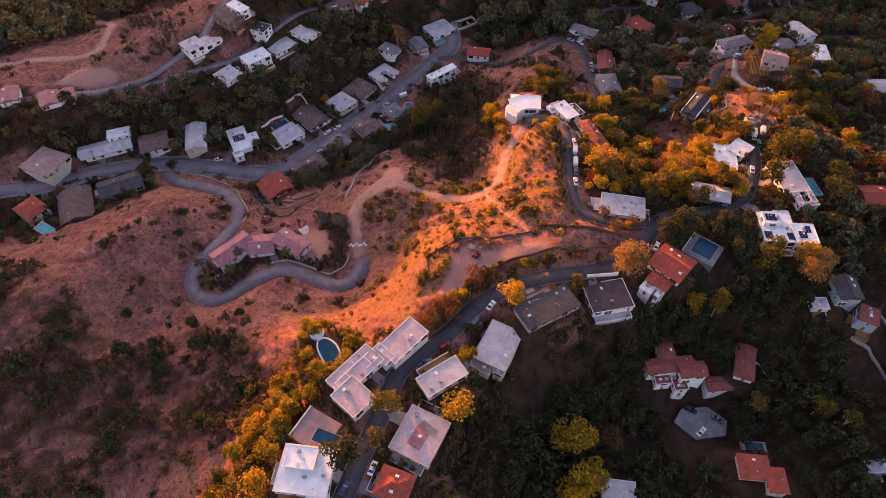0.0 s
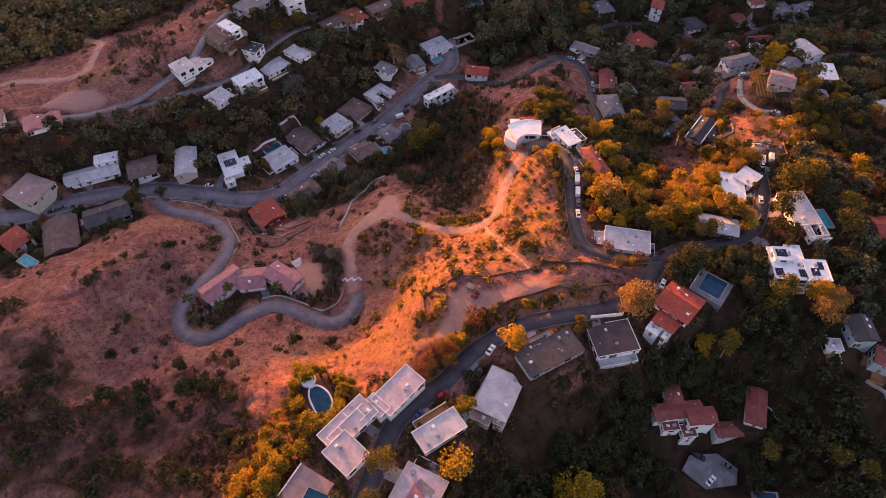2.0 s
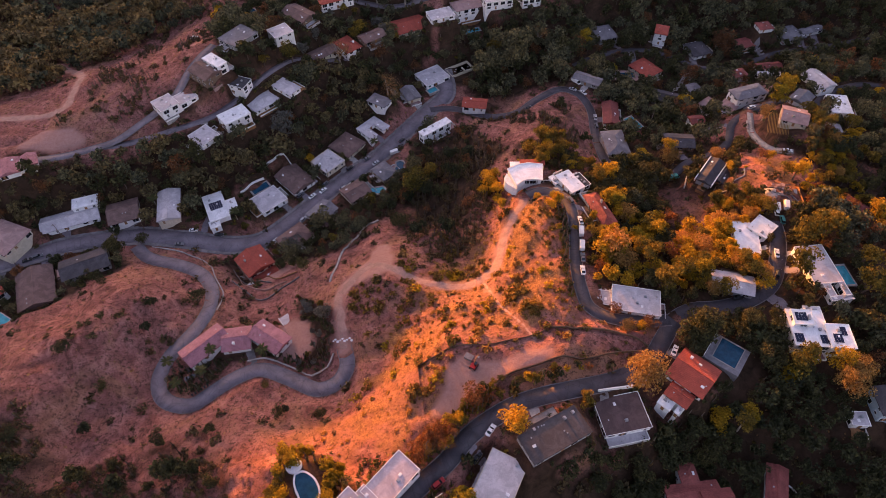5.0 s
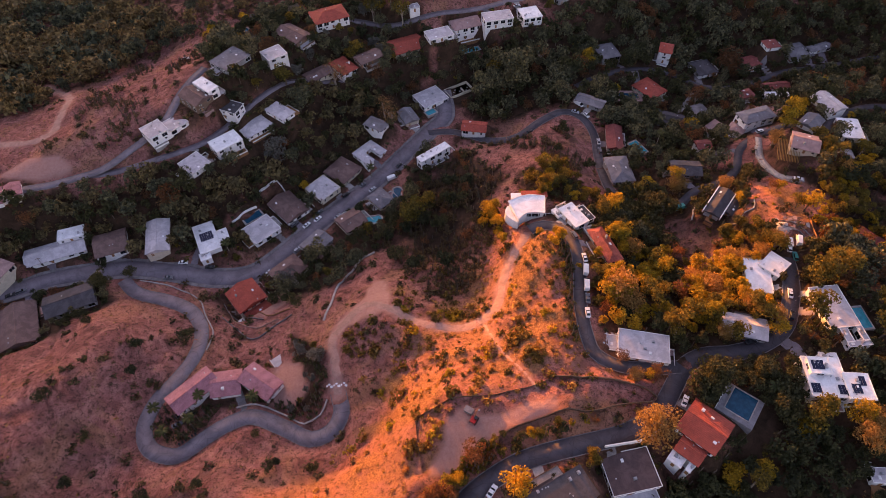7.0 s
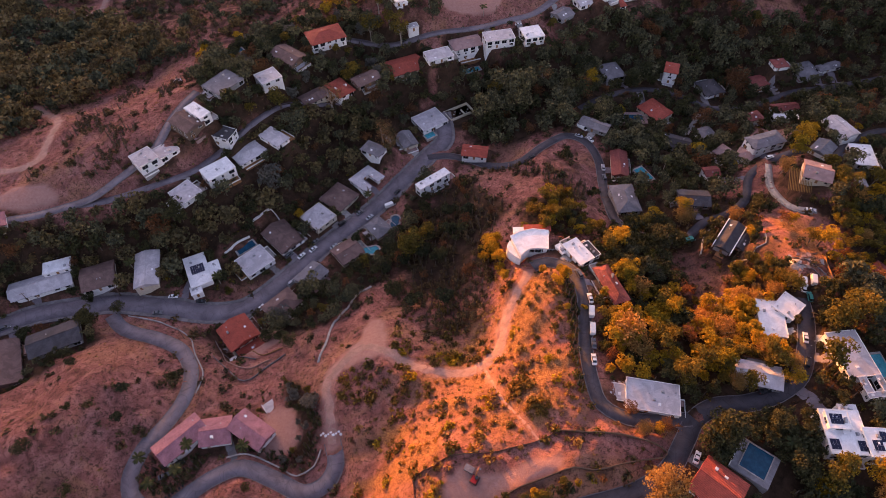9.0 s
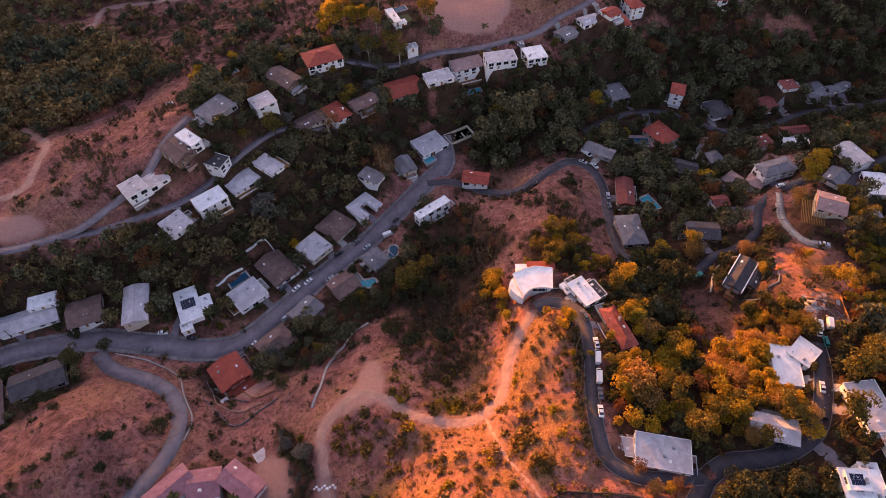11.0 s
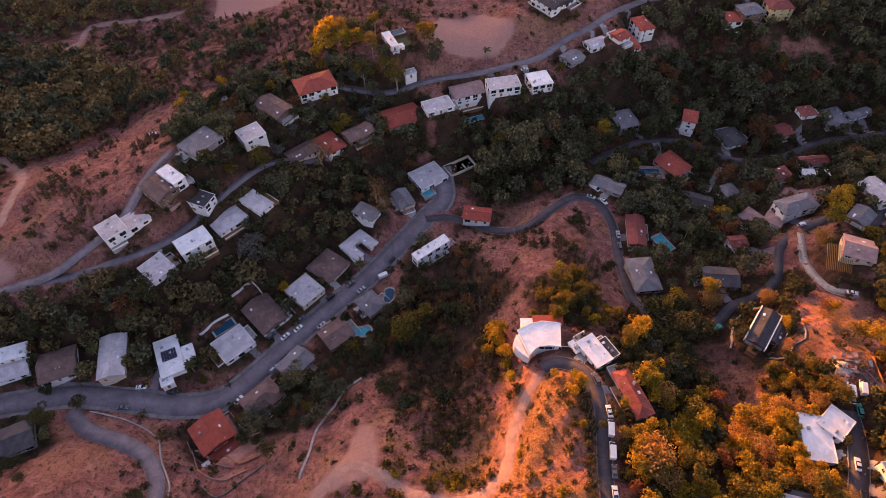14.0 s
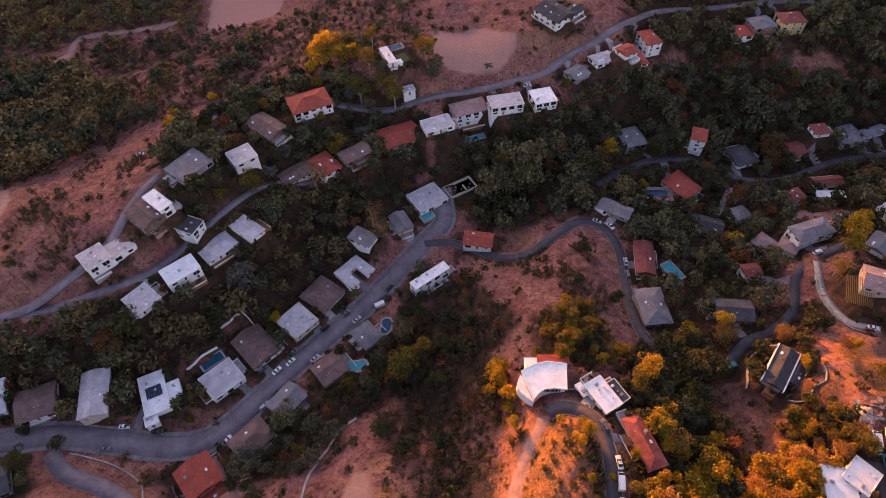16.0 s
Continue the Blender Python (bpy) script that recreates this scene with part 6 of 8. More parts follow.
park_row((17.9, 123.2, 55, "white", "sedan"), (13.0, 115.2, 52, "black", "sedan"), (0.6, 106.2, 38, "red", "suv"), (-21.8, 62.0, 70, "white", "sedan"), (-7.5, 98.5, 50, "blue", "sedan"),
         (62.6, 219.0, 95, "white", "sedan"), (61.8, 212.6, 82, "white", "van"), (60.9, 204.6, 82, "white", "van"), (59.0, 190.5, 88, "white", "sedan"), (60.2, 197.5, 85, "grey", "sedan"),
         (140.8, 199.5, 75, "white", "sedan"), (137.6, 189.0, 62, "black", "suv"), (87.2, 154.0, 60, "white", "sedan"), (118.6, 178.3, 10, "black", "sedan"), (149.6, 223.7, 80, "white", "suv"),
         (-201, 228.5, 25, "black", "sedan"), (-197, 231, 28, "grey", "suv"), (-96.3, 163.5, 30, "black", "suv"), (-101, 159.6, 25, "grey", "sedan"), (-100.5, 163.6, 28, "black", "sedan"))
park_row((84.8, 355.0, -48, "white", "van"), (88.8, 347.5, -62, "white", "sedan"), (181.3, 326.2, 20, "white", "suv"), (180.2, 278.2, -15, "white", "sedan"), (150.6, 226.4, 75, "white", "van"), (154.6, 227.0, 72, "white", "van"), (-24.0, 309.5, 28, "white", "van"),
         (-67.9, 275.2, 51, "white", "sedan"), (-74.2, 275.6, 48, "grey", "suv"), (-66.4, 264.2, 51, "black", "sedan"), (-83.4, 244.2, 60, "white", "sedan"), (-62.0, 284.6, 51, "grey", "sedan"),
         (-49.5, 297.6, 48, "black", "suv"), (-52.0, 281.4, 50, "silver", "sedan"), (-150.0, 385.3, 20, "silver", "sedan"), (97.4, 86.6, 40, "white", "sedan"), (95.3, 95.4, -30, "black", "suv"),
         (105.0, 91.5, -40, "grey", "sedan"), (92.6, 326, 88, "silver", "sedan"), (91.8, 318, 92, "grey", "suv"), (93.2, 303, 92, "black", "sedan"), (-35.0, 302.0, 48, "silver", "sedan"))
park_row((54, 438, 15, "silver", "sedan"), (-125.0, 248.6, 0, "white", "sedan"), (-112, 246.8, -3, "black", "sedan"), (60.2, 232, 110, "grey", "suv"), (-30, 56, 62, "blue", "sedan"),
         (119.5, 263.5, 20, "teal", "van"), (-62.5, 279.5, 51, "white", "sedan"), (-40.5, 305.5, 48, "grey", "sedan"), (-70.5, 258.6, 51, "silver", "suv"), (-20.5, 318.6, 50, "black", "sedan"),
         (-130, 239.4, 2, "grey", "sedan"), (82.6, 350.5, -30, "silver", "sedan"), (54, 334, 35, "black", "sedan"), (150.5, 219, 80, "teal", "suv"))


def excavator(x, y, turn):
    z = ground_z(x, y)
    thing = tagged(base_at("excavator", x, y, z, turn), "small digger parked on a dirt building plot", "digger")
    for s in (-1, 1):
        part("track", boxes((-1.5, 1.5, s * 1.0 - 0.25, s * 1.0 + 0.25, 0, 0.65), bevel=0.12), BLACK, thing)
    part("body", boxes((-1.4, 0.9, -1.0, 1.0, 0.65, 1.5), bevel=0.1), PAINTS["red"], thing)
    part("cab", boxes((-0.2, 0.9, -0.95, 0.0, 1.5, 2.6), bevel=0.08), GLASS, thing)
    part("boom", tube([(0.8, 0.2, 1.4), (2.2, 0.2, 3.0), (3.6, 0.2, 2.6)], [0.18, 0.16, 0.13], 6), TEAK, thing)
    part("arm", tube([(3.6, 0.2, 2.6), (4.0, 0.2, 0.9)], [0.12, 0.1], 6), TEAK, thing)
    part("bucket", boxes((3.5, 4.3, -0.2, 0.6, 0.1, 0.8), bevel=0.1), METAL, thing)


excavator(13.2, 146.2, 60)


def skip(x, y, turn):
    thing = tagged(base_at("site_container", x, y, ground_z(x, y), turn), "small grey site container on a dirt plot", "container")
    part("body", boxes((-1.5, 1.5, -1.0, 1.0, 0.1, 1.5), bevel=0.05), METAL, thing)
    part("lid", boxes((-1.55, 1.55, -1.05, 1.05, 1.5, 1.6)), ROOF_GREY, thing)


skip(11.6, 149.4, -30)


def wheelie_bin(x, y, turn):
    thing = tagged(base_at("wheeled_bin", x, y, ground_z(x, y) + 0.2, turn), "black wheeled rubbish bin at the kerb", "bin", "bins at the kerb")
    bm = boxes((-0.3, 0.3, -0.35, 0.35, 0.1, 1.0))
    for v in bm.verts:
        if v.co.z < 0.5:
            v.co.x *= 0.8
            v.co.y *= 0.8
    part("body", bm, BLACK, thing)
    part("lid", boxes((-0.33, 0.33, -0.4, 0.38, 1.0, 1.08), bevel=0.02), BLACK, thing)
    for s in (-0.25, 0.25):
        bm = bmesh.new()
        bmesh.ops.create_cone(bm, cap_ends=True, segments=10, radius1=0.1, radius2=0.1, depth=0.06, matrix=pose(s, -0.3, 0.1, 0, 90, 0))
        part("wheel", bm, TYRE, thing)


for _k in range(6):
    wheelie_bin(-97.6 + 1.1 * _k, 151.2 + 0.75 * _k, 35)


def boulder(x, y, r, seed):
    bm = bmesh.new()
    bmesh.ops.create_icosphere(bm, subdivisions=2, radius=r)
    for v in bm.verts:
        v.co *= 0.8 + 0.45 * noise.noise(v.co * 1.3 + Vector((seed * 7.1, 0, 0)))
        v.co.z *= 0.7
    me = bpy.data.meshes.new("boulder")
    bm.to_mesh(me)
    bm.free()
    me.materials.append(ROOF_WHITE)
    ob = tagged(new("boulder", me), "whitish boulder blocking the end of the asphalt", "rock", "boulders across the road")
    ob.matrix_basis = pose(x, y, ground_z(x, y) + r * 0.35, 0, 0, seed * 50)


for _k in range(9):
    boulder(-42.6 + 0.95 * _k, 171.4 + 0.6 * math.sin(_k * 2.1) + 0.12 * _k, 0.5 + 0.22 * ((_k * 7) % 3) / 2, _k)


def slide_yard():
    """A scarred terrace of paving, broken concrete and loose timber above a white house."""
    pad = new("paving", from_arrays("paving", *draped_patch([(147, 232.5), (149, 239.6), (154.4, 238.4), (153.4, 231.2)], 0.25), CONCRETE))
    tagged(pad, "cracked pinkish concrete terrace on a scarred slope", "paving", kind="structure")
    rng = random.Random(31)
    for k in range(26):
        x, y = rng.uniform(150, 165), rng.uniform(227.5, 242.5)
        w, d, h = rng.uniform(0.5, 1.3), rng.uniform(0.4, 0.9), rng.uniform(0.25, 0.6)
        bm = boxes((-w, w, -d, d, 0, h), bevel=0.08)
        for v in bm.verts:
            v.co += Vector((rng.uniform(-0.2, 0.2), rng.uniform(-0.2, 0.2), rng.uniform(-0.08, 0.1)))
        ob = part("rubble_block", bm, rng.choice((CONCRETE, CONCRETE, DIRT, KERB)))
        tagged(ob, "broken concrete slab lying on a scarred slope", "rubble", "rubble on the slope")
        ob.matrix_basis = pose(x, y, ground_z(x, y) - 0.08, rng.uniform(-9, 9), rng.uniform(-9, 9), rng.uniform(0, 180))
    for k in range(18):
        x, y = rng.uniform(156, 167), rng.uniform(229, 244)
        long = rng.uniform(1.6, 3.4)
        ob = part("loose_timber", boxes((-long, long, -0.14, 0.14, 0, 0.2), bevel=0.03), rng.choice((TEAK, WOOD, KERB)))
        tagged(ob, "weathered timber beam lying on a scarred slope", "timber", "timber on the slope")
        turn = rng.choice((-70, -62, 20, 28)) + rng.uniform(-8, 8)
        dx, dy = math.cos(math.radians(turn)) * long, math.sin(math.radians(turn)) * long
        pitch = math.degrees(math.atan2(ground_z(x + dx, y + dy) - ground_z(x - dx, y - dy), 2 * long))
        ob.matrix_basis = pose(x, y, ground_z(x, y) + 0.02, 0, -pitch, turn)


def draped_patch(corners, lift, n=6):
    """A sheet with a turned-down rim, laid over the ground between four corners."""
    (ax, ay), (bx, by), (cx, cy), (dx, dy) = corners
    u, w = np.meshgrid(np.linspace(0, 1, n), np.linspace(0, 1, n), indexing="ij")
    x = (1 - u) * ((1 - w) * ax + w * bx) + u * ((1 - w) * dx + w * cx)
    y = (1 - u) * ((1 - w) * ay + w * by) + u * ((1 - w) * dy + w * cy)
    rim = (u == 0) | (u == 1) | (w == 0) | (w == 1)
    z = height(x.ravel(), y.ravel()).reshape(n, n) + np.where(rim, -0.2, lift)
    f = [(i * n + j, (i + 1) * n + j, (i + 1) * n + j + 1, i * n + j + 1) for i in range(n - 1) for j in range(n - 1)]
    return np.stack([x, y, z], 2).reshape(-1, 3), np.array(f)


slide_yard()
draped_wall("timber_fence", [(167.6, 243.6), (166.8, 238), (165.6, 232.6), (164.2, 227.6)], 1.0, 0.25, TEAK, "sagging timber fence down a scarred slope", "fence", 2.5)
draped_wall("garden_wall", [(-105.3, 273.1), (-99.8, 279.4), (-94.8, 284.4)], 1.3, 0.35, WHITE, "white wall round the back yard of a valley house", "wall")
draped_wall("garden_wall", [(-94.2, 292.6), (-91, 296), (-86, 300.6), (-81.8, 297.8)], 1.3, 0.35, WHITE, "white wall round the back yard of a valley house", "wall")


def utility_pole(x, y, turn, tall=10.5):
    thing = tagged(base_at("utility_pole", x, y, ground_z(x, y), turn), "tall wooden utility pole with a crossarm", "pole", "utility poles")
    part("pole", tube([(0, 0, -1), (0, 0, tall / 2), (0, 0, tall)], [0.17, 0.15, 0.11], 8), WOOD, thing)
    part("crossarm", boxes((-1.2, 1.2, -0.06, 0.06, tall - 0.9, tall - 0.75)), WOOD, thing)
    for u in (-1.1, -0.5, 0.5, 1.1):
        part("insulator", boxes((u - 0.04, u + 0.04, -0.04, 0.04, tall - 0.75, tall - 0.55)), CONCRETE, thing)


for _x, _y, _a in ((-112, 223, 30), (-88, 250, -40), (-60, 286, -40), (-36, 315, -40), (-150, 249, 0), (-190, 244, 20), (-148, 318, 30), (-172, 300, 30), (-232, 288, 10), (40, 444, 10), (94, 476, 30), (66, 200, 80), (-210, 233, 20),
                   (-3, 116, 40), (36, 140, 20), (150, 300, 40), (96, 340, 80)):
    utility_pole(_x, _y, _a)


# ---- trees: tapered trunks, limbs and crowns of many small leaf clumps ----
def leaf_cards(centres, normals, sizes, rng):
    """Small bent leaf clumps as quads facing roughly along the normals."""
    n = len(centres)
    nrm = normals + rng.normal(0, 0.55, (n, 3))
    nrm /= np.linalg.norm(nrm, axis=1)[:, None] + 1e-9
    a = np.cross(nrm, rng.normal(0, 1, (n, 3)))
    a /= np.linalg.norm(a, axis=1)[:, None] + 1e-9
    b = np.cross(nrm, a)
    s = sizes[:, None]
    c = centres
    bend = nrm * s * 0.25
    v = np.stack([c - a * s - bend, c - b * s * 0.75 + bend, c + a * s - bend, c + b * s * 0.75 + bend], 1).reshape(-1, 3)
    f = np.arange(n * 4).reshape(n, 4)
    return v, f


def crown(seed, tall, wide, low, lobes, count, size, gap=0.0, flat=1.0):
    """A crown of uneven lobes. low: where it starts; gap: how open it is."""
    rng = np.random.default_rng(seed)
    mid, half = (tall + low) / 2, (tall - low) / 2
    d = rng.normal(0, 1, (lobes, 3))
    d /= np.linalg.norm(d, axis=1)[:, None]
    c = d * np.array([wide, wide, half]) * rng.uniform(0.35, 0.78, (lobes, 1)) + np.array([0, 0, mid])
    r = rng.uniform(0.3, 0.52, lobes) * min(wide, half * 1.3)
    which = rng.choice(lobes, count, p=r ** 2 / (r ** 2).sum())
    u = rng.normal(0, 1, (count, 3))
    u /= np.linalg.norm(u, axis=1)[:, None]
    u[:, 2] = np.where(u[:, 2] < -0.3, -u[:, 2], u[:, 2])
    p = c[which] + u * (r[which] * rng.uniform(0.62, 1.08, count))[:, None] * np.array([1, 1, flat])
    sizes = size * rng.uniform(0.6, 1.3, count)
    return leaf_cards(p, u, sizes, rng) + (c,)


def trunk_mesh(seed, tall, low, radius, lobes, material):
    rng = random.Random(seed)
    lean = (rng.uniform(-0.4, 0.4), rng.uniform(-0.4, 0.4))
    whole = tube([(0, 0, -0.8), (lean[0] * 0.3, lean[1] * 0.3, low * 0.5), (lean[0], lean[1], low), (lean[0] * 1.5, lean[1] * 1.5, (low + tall) / 2)], [radius * 1.3, radius, radius * 0.8, radius * 0.35], 8)
    for c in lobes[:6]:
        q = tube([(lean[0], lean[1], low * 0.9), ((lean[0] + c[0]) / 2, (lean[1] + c[1]) / 2, (low + c[2]) / 2 + 0.3), tuple(c)], [radius * 0.5, radius * 0.33, radius * 0.12], 5)
        me = bpy.data.meshes.new("limb")
        q.to_mesh(me)
        q.free()
        whole.from_mesh(me)
        bpy.data.meshes.remove(me)
    me = bpy.data.meshes.new("trunk")
    whole.to_mesh(me)
    whole.free()
    me.materials.append(material)
    return me


TREES = {}


def tree_kind(key, name, label, leaf, bark, seed, tall, wide, low, lobes, count, size, radius, gap=0.0):
    v, f, c = crown(seed, tall, wide, low, lobes, count, size, gap)
    fine_v, fine_f, c = crown(seed, tall, wide, low, lobes, int(count * 1.6), size * 0.74, gap)
    TREES[key] = dict(name=name, label=label, crown=from_arrays("crown", fine_v, fine_f, leaf), trunk=trunk_mesh(seed, tall, low, radius, c, bark), v=v, f=f, leaf=leaf, wide=wide, first=None, tall=tall)


for _k in range(4):
    tree_kind(f"oak{_k}", "oak_tree", "dark green broad-crowned oak on the slope", LEAF_DARK, BARK, 10 + _k, 7.5 + _k * 0.6, 4.0 + 0.3 * _k, 2.2, 11 + _k, 480, 0.50, 0.3)
    tree_kind(f"olive{_k}", "broadleaf_tree", "olive-green broadleaf tree with an uneven crown", LEAF_OLIVE, BARK, 30 + _k, 8.0 + _k * 0.7, 3.7 + 0.3 * _k, 2.4, 10 + _k, 480, 0.47, 0.26)
    tree_kind(f"gold{_k}", "golden_tree", "olive tree with the low sun's gold in its leaf colour", LEAF_SUNLIT, BARK, 50 + _k, 7.5 + _k * 0.8, 3.3 + 0.3 * _k, 2.0, 9 + _k, 480, 0.43, 0.24)
for _k in range(3):
    tree_kind(f"euc{_k}", "eucalyptus_tree", "tall open eucalyptus with pale limbs", LEAF_OLIVE, BARK_PALE, 70 + _k, 13.0 + _k, 4.2 + 0.4 * _k, 5.0, 9, 380, 0.5, 0.3)
    tree_kind(f"rust{_k}", "rust_tree", "thinly leaved tree in rusty brown autumn colour", LEAF_RUST, BARK_PALE, 80 + _k, 8.0 + _k, 4.2 + 0.4 * _k, 2.4, 12, 430, 0.40, 0.28)
    tree_kind(f"blue{_k}", "grey_tree", "rounded grey-green tree beside a street", LEAF_BLUE, BARK, 90 + _k, 6.5 + _k, 3.8 + 0.4 * _k, 1.4, 14, 460, 0.5, 0.26)
for _k in range(4):
    tree_kind(f"sage{_k}", "sage_tree", "grey-green broad-crowned tree in the shade", LEAF_SAGE, BARK, 120 + _k, 8.0 + _k * 0.8, 4.4 + 0.35 * _k, 2.2, 13 + _k, 430, 0.56, 0.3)
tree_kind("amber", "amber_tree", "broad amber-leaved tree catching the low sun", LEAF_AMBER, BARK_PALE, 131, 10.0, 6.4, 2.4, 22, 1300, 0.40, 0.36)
for _k in range(3):
    tree_kind(f"shrub{_k}", "large_shrub", "dark rounded chaparral shrub", LEAF_SCRUB, BARK, 140 + _k, 2.6 + 0.5 * _k, 2.0 + 0.3 * _k, 0.2, 9, 120, 0.36, 0.12)
    tree_kind(f"far{_k}", "broad_tree", "broad-crowned dark tree on a far slope", (LEAF_DARK, LEAF_SAGE, LEAF_SAGE)[_k], BARK, 150 + _k, 8.5 + _k, 4.6 + 0.4 * _k, 2.0, 13, 250, 0.72, 0.3)
for _k in range(3):
    tree_kind(f"dome{_k}", "dome_oak", "wide domed oak on a far canyon side", (LEAF_HAZED, LEAF_SAGE, LEAF_HAZED)[_k], BARK, 160 + _k, 7.5 + _k, 5.0 + 0.4 * _k, 0.8, 15, 190, 0.92, 0.3)
for _k in range(3):
    tree_kind(f"garden{_k}", "garden_shrub", "rounded garden shrub beside a house", (LEAF_DARK, LEAF_OLIVE, LEAF_DARK)[_k], BARK, 170 + _k, 2.4 + 0.5 * _k, 1.7 + 0.3 * _k, 0.2, 8, 100, 0.34, 0.12)
tree_kind("pine", "pine_tree", "tall dense dark green pine", LEAF_DARK, BARK, 101, 14.0, 3.8, 2.5, 16, 900, 0.46, 0.34)
tree_kind("round", "round_tree", "large dense dark green round-crowned tree", LEAF_DARK, BARK, 103, 10.0, 6.6, 1.8, 24, 1300, 0.52, 0.4)
tree_kind("cypress", "cypress_tree", "slim dark columnar cypress", LEAF_DARK, BARK, 105, 9.0, 0.9, 0.4, 14, 420, 0.30, 0.15)
tree_kind("bare", "bare_tree", "leafless grey-pink tree with fine twigs", LEAF_DRY, BARK_PALE, 107, 9.0, 4.6, 2.4, 16, 420, 0.22, 0.3)


def plant(key, x, y, scale=1.0, turn=None):
    k = TREES[key]
    z = ground_z(x, y)
    turn = (x * 37 + y * 91) % 360 if turn is None else turn
    m = pose(x, y, z - 0.1, 0, 0, turn)
    if k["first"] is None:
        ob = tagged(new(k["name"]), k["label"], "tree", "trees on the hills")
        share("trunk", k["trunk"], ob)
        share("crown", k["crown"], ob)
        k["first"] = ob
        ob.matrix_basis = m @ Matrix.Scale(scale, 4)
        return ob
    ob = copy_thing(k["first"], m)
    ob.scale = (scale,) * 3
    return ob


def palm(x, y, tall):
    z = ground_z(x, y)
    thing = tagged(base_at("palm_tree", x, y, z, (x * 53) % 360), "slender palm with a drooping crown of fronds", "palm", "garden palms")
    part("trunk", tube([(0, 0, -0.5), (0.2, 0.1, tall / 2), (0.1, 0.0, tall)], [0.22, 0.17, 0.14], 8), BARK_PALE, thing)
    for k in range(14):
        a, up = k * 2.399, 0.9 - 0.1 * (k % 7)
        pts = [Vector((math.cos(a) * r, math.sin(a) * r, tall + up * r - 0.22 * r * r)) for r in (0.1, 0.8, 1.6, 2.3, 2.8)]
        side = Vector((-math.sin(a), math.cos(a), 0))
        bm = bmesh.new()
        rows = [[bm.verts.new(p - side * w - Vector((0, 0, w * 0.5))), bm.verts.new(p), bm.verts.new(p + side * w - Vector((0, 0, w * 0.5)))] for p, w in zip(pts, (0.06, 0.32, 0.42, 0.32, 0.04))]
        for r0, r1 in zip(rows, rows[1:]):
            for j in (0, 1):
                bm.faces.new((r0[j], r0[j + 1], r1[j + 1], r1[j]))
        part("frond", bm, LEAF_PALM, thing)


# open ground before the canyon houses
for _x, _y, _w, _d, _t in ((92, 101, 30, 13, 0), (108, 98, 12, 10, 0), (113, 64, 22, 12, 0), (160, 124, 20, 10, -20), (108, 147, 14, 12, -38), (143, 150, 14, 8, 0), (164, 112, 14, 30, -12), (188, 202, 30, 12, 10), (15, 378, 20, 14, 31), (121, 376, 18, 8, 0), (200, 357, 26, 9, -8), (33, 98, 14, 22, -27)):
    keep_clear(_x, _y, _w, _d, _t)

# trees that stand out, one by one
def grove(*trees):
    """Single trees: kind, place and size, but none where a house stands."""
    for key, x, y, scale in trees:
        if all(float(off_pad(np.array([x]), np.array([y]), q)[0]) > 0.6 for q in FOOTPRINTS[:HOUSES]):
            plant(key, x, y, scale)


# the ridge and its gardens
grove(("gold3", 42, 58, 1.6), ("gold0", 55, 60, 1.5), ("oak0", -60.3, 62, 1.0), ("gold2", 47, 62, 1.9), ("euc0", -20.0, 69, 0.9), ("gold1", 52, 66, 1.5),
      ("oak3", -30.0, 66.4, 1.45), ("gold3", -64, 74, 0.9), ("gold0", -62, 76.7, 1.2), ("gold0", 39.5, 77, 1.5), ("gold3", 44, 77, 1.9), ("euc1", -17.6, 79.0, 1.1), ("gold3", -57.5, 56.5, 1.35), ("gold1", -52.0, 77.0, 1.1),
      ("gold1", 50, 79, 1.5), ("rust0", 59, 79, 1.2), ("gold1", -59.6, 80.8, 1.0), ("gold3", 5.0, 81, 1.6), ("gold2", -50, 81.5, 1.0), ("olive1", -16.9, 84, 0.9),
      ("gold2", -54.5, 85.5, 1.0), ("oak2", -52.2, 88, 0.9), ("gold0", -50.5, 88.5, 0.9), ("oak1", -47, 93.4, 0.9), ("olive0", -40, 98.5, 0.7), ("gold1", 8.0, 101.2, 1.2))
grove(("oak1", -75.7, 111.4, 0.75), ("amber", -3.5, 116.5, 0.5), ("gold2", 7.5, 126.5, 0.7), ("rust1", 1.5, 118, 0.8), ("gold1", 3, 119.1, 0.8), ("oak0", -116.5, 121, 0.7), ("gold2", 25.6, 123, 1.5), ("amber", 6.2, 125.3, 0.45),
      ("gold0", 4.2, 125.6, 0.9), ("oak2", -151, 128.5, 0.7), ("oak2", -103.5, 130.5, 0.6), ("oak1", -82.8, 132.6, 0.65), ("olive0", 51.7, 133, 0.8))
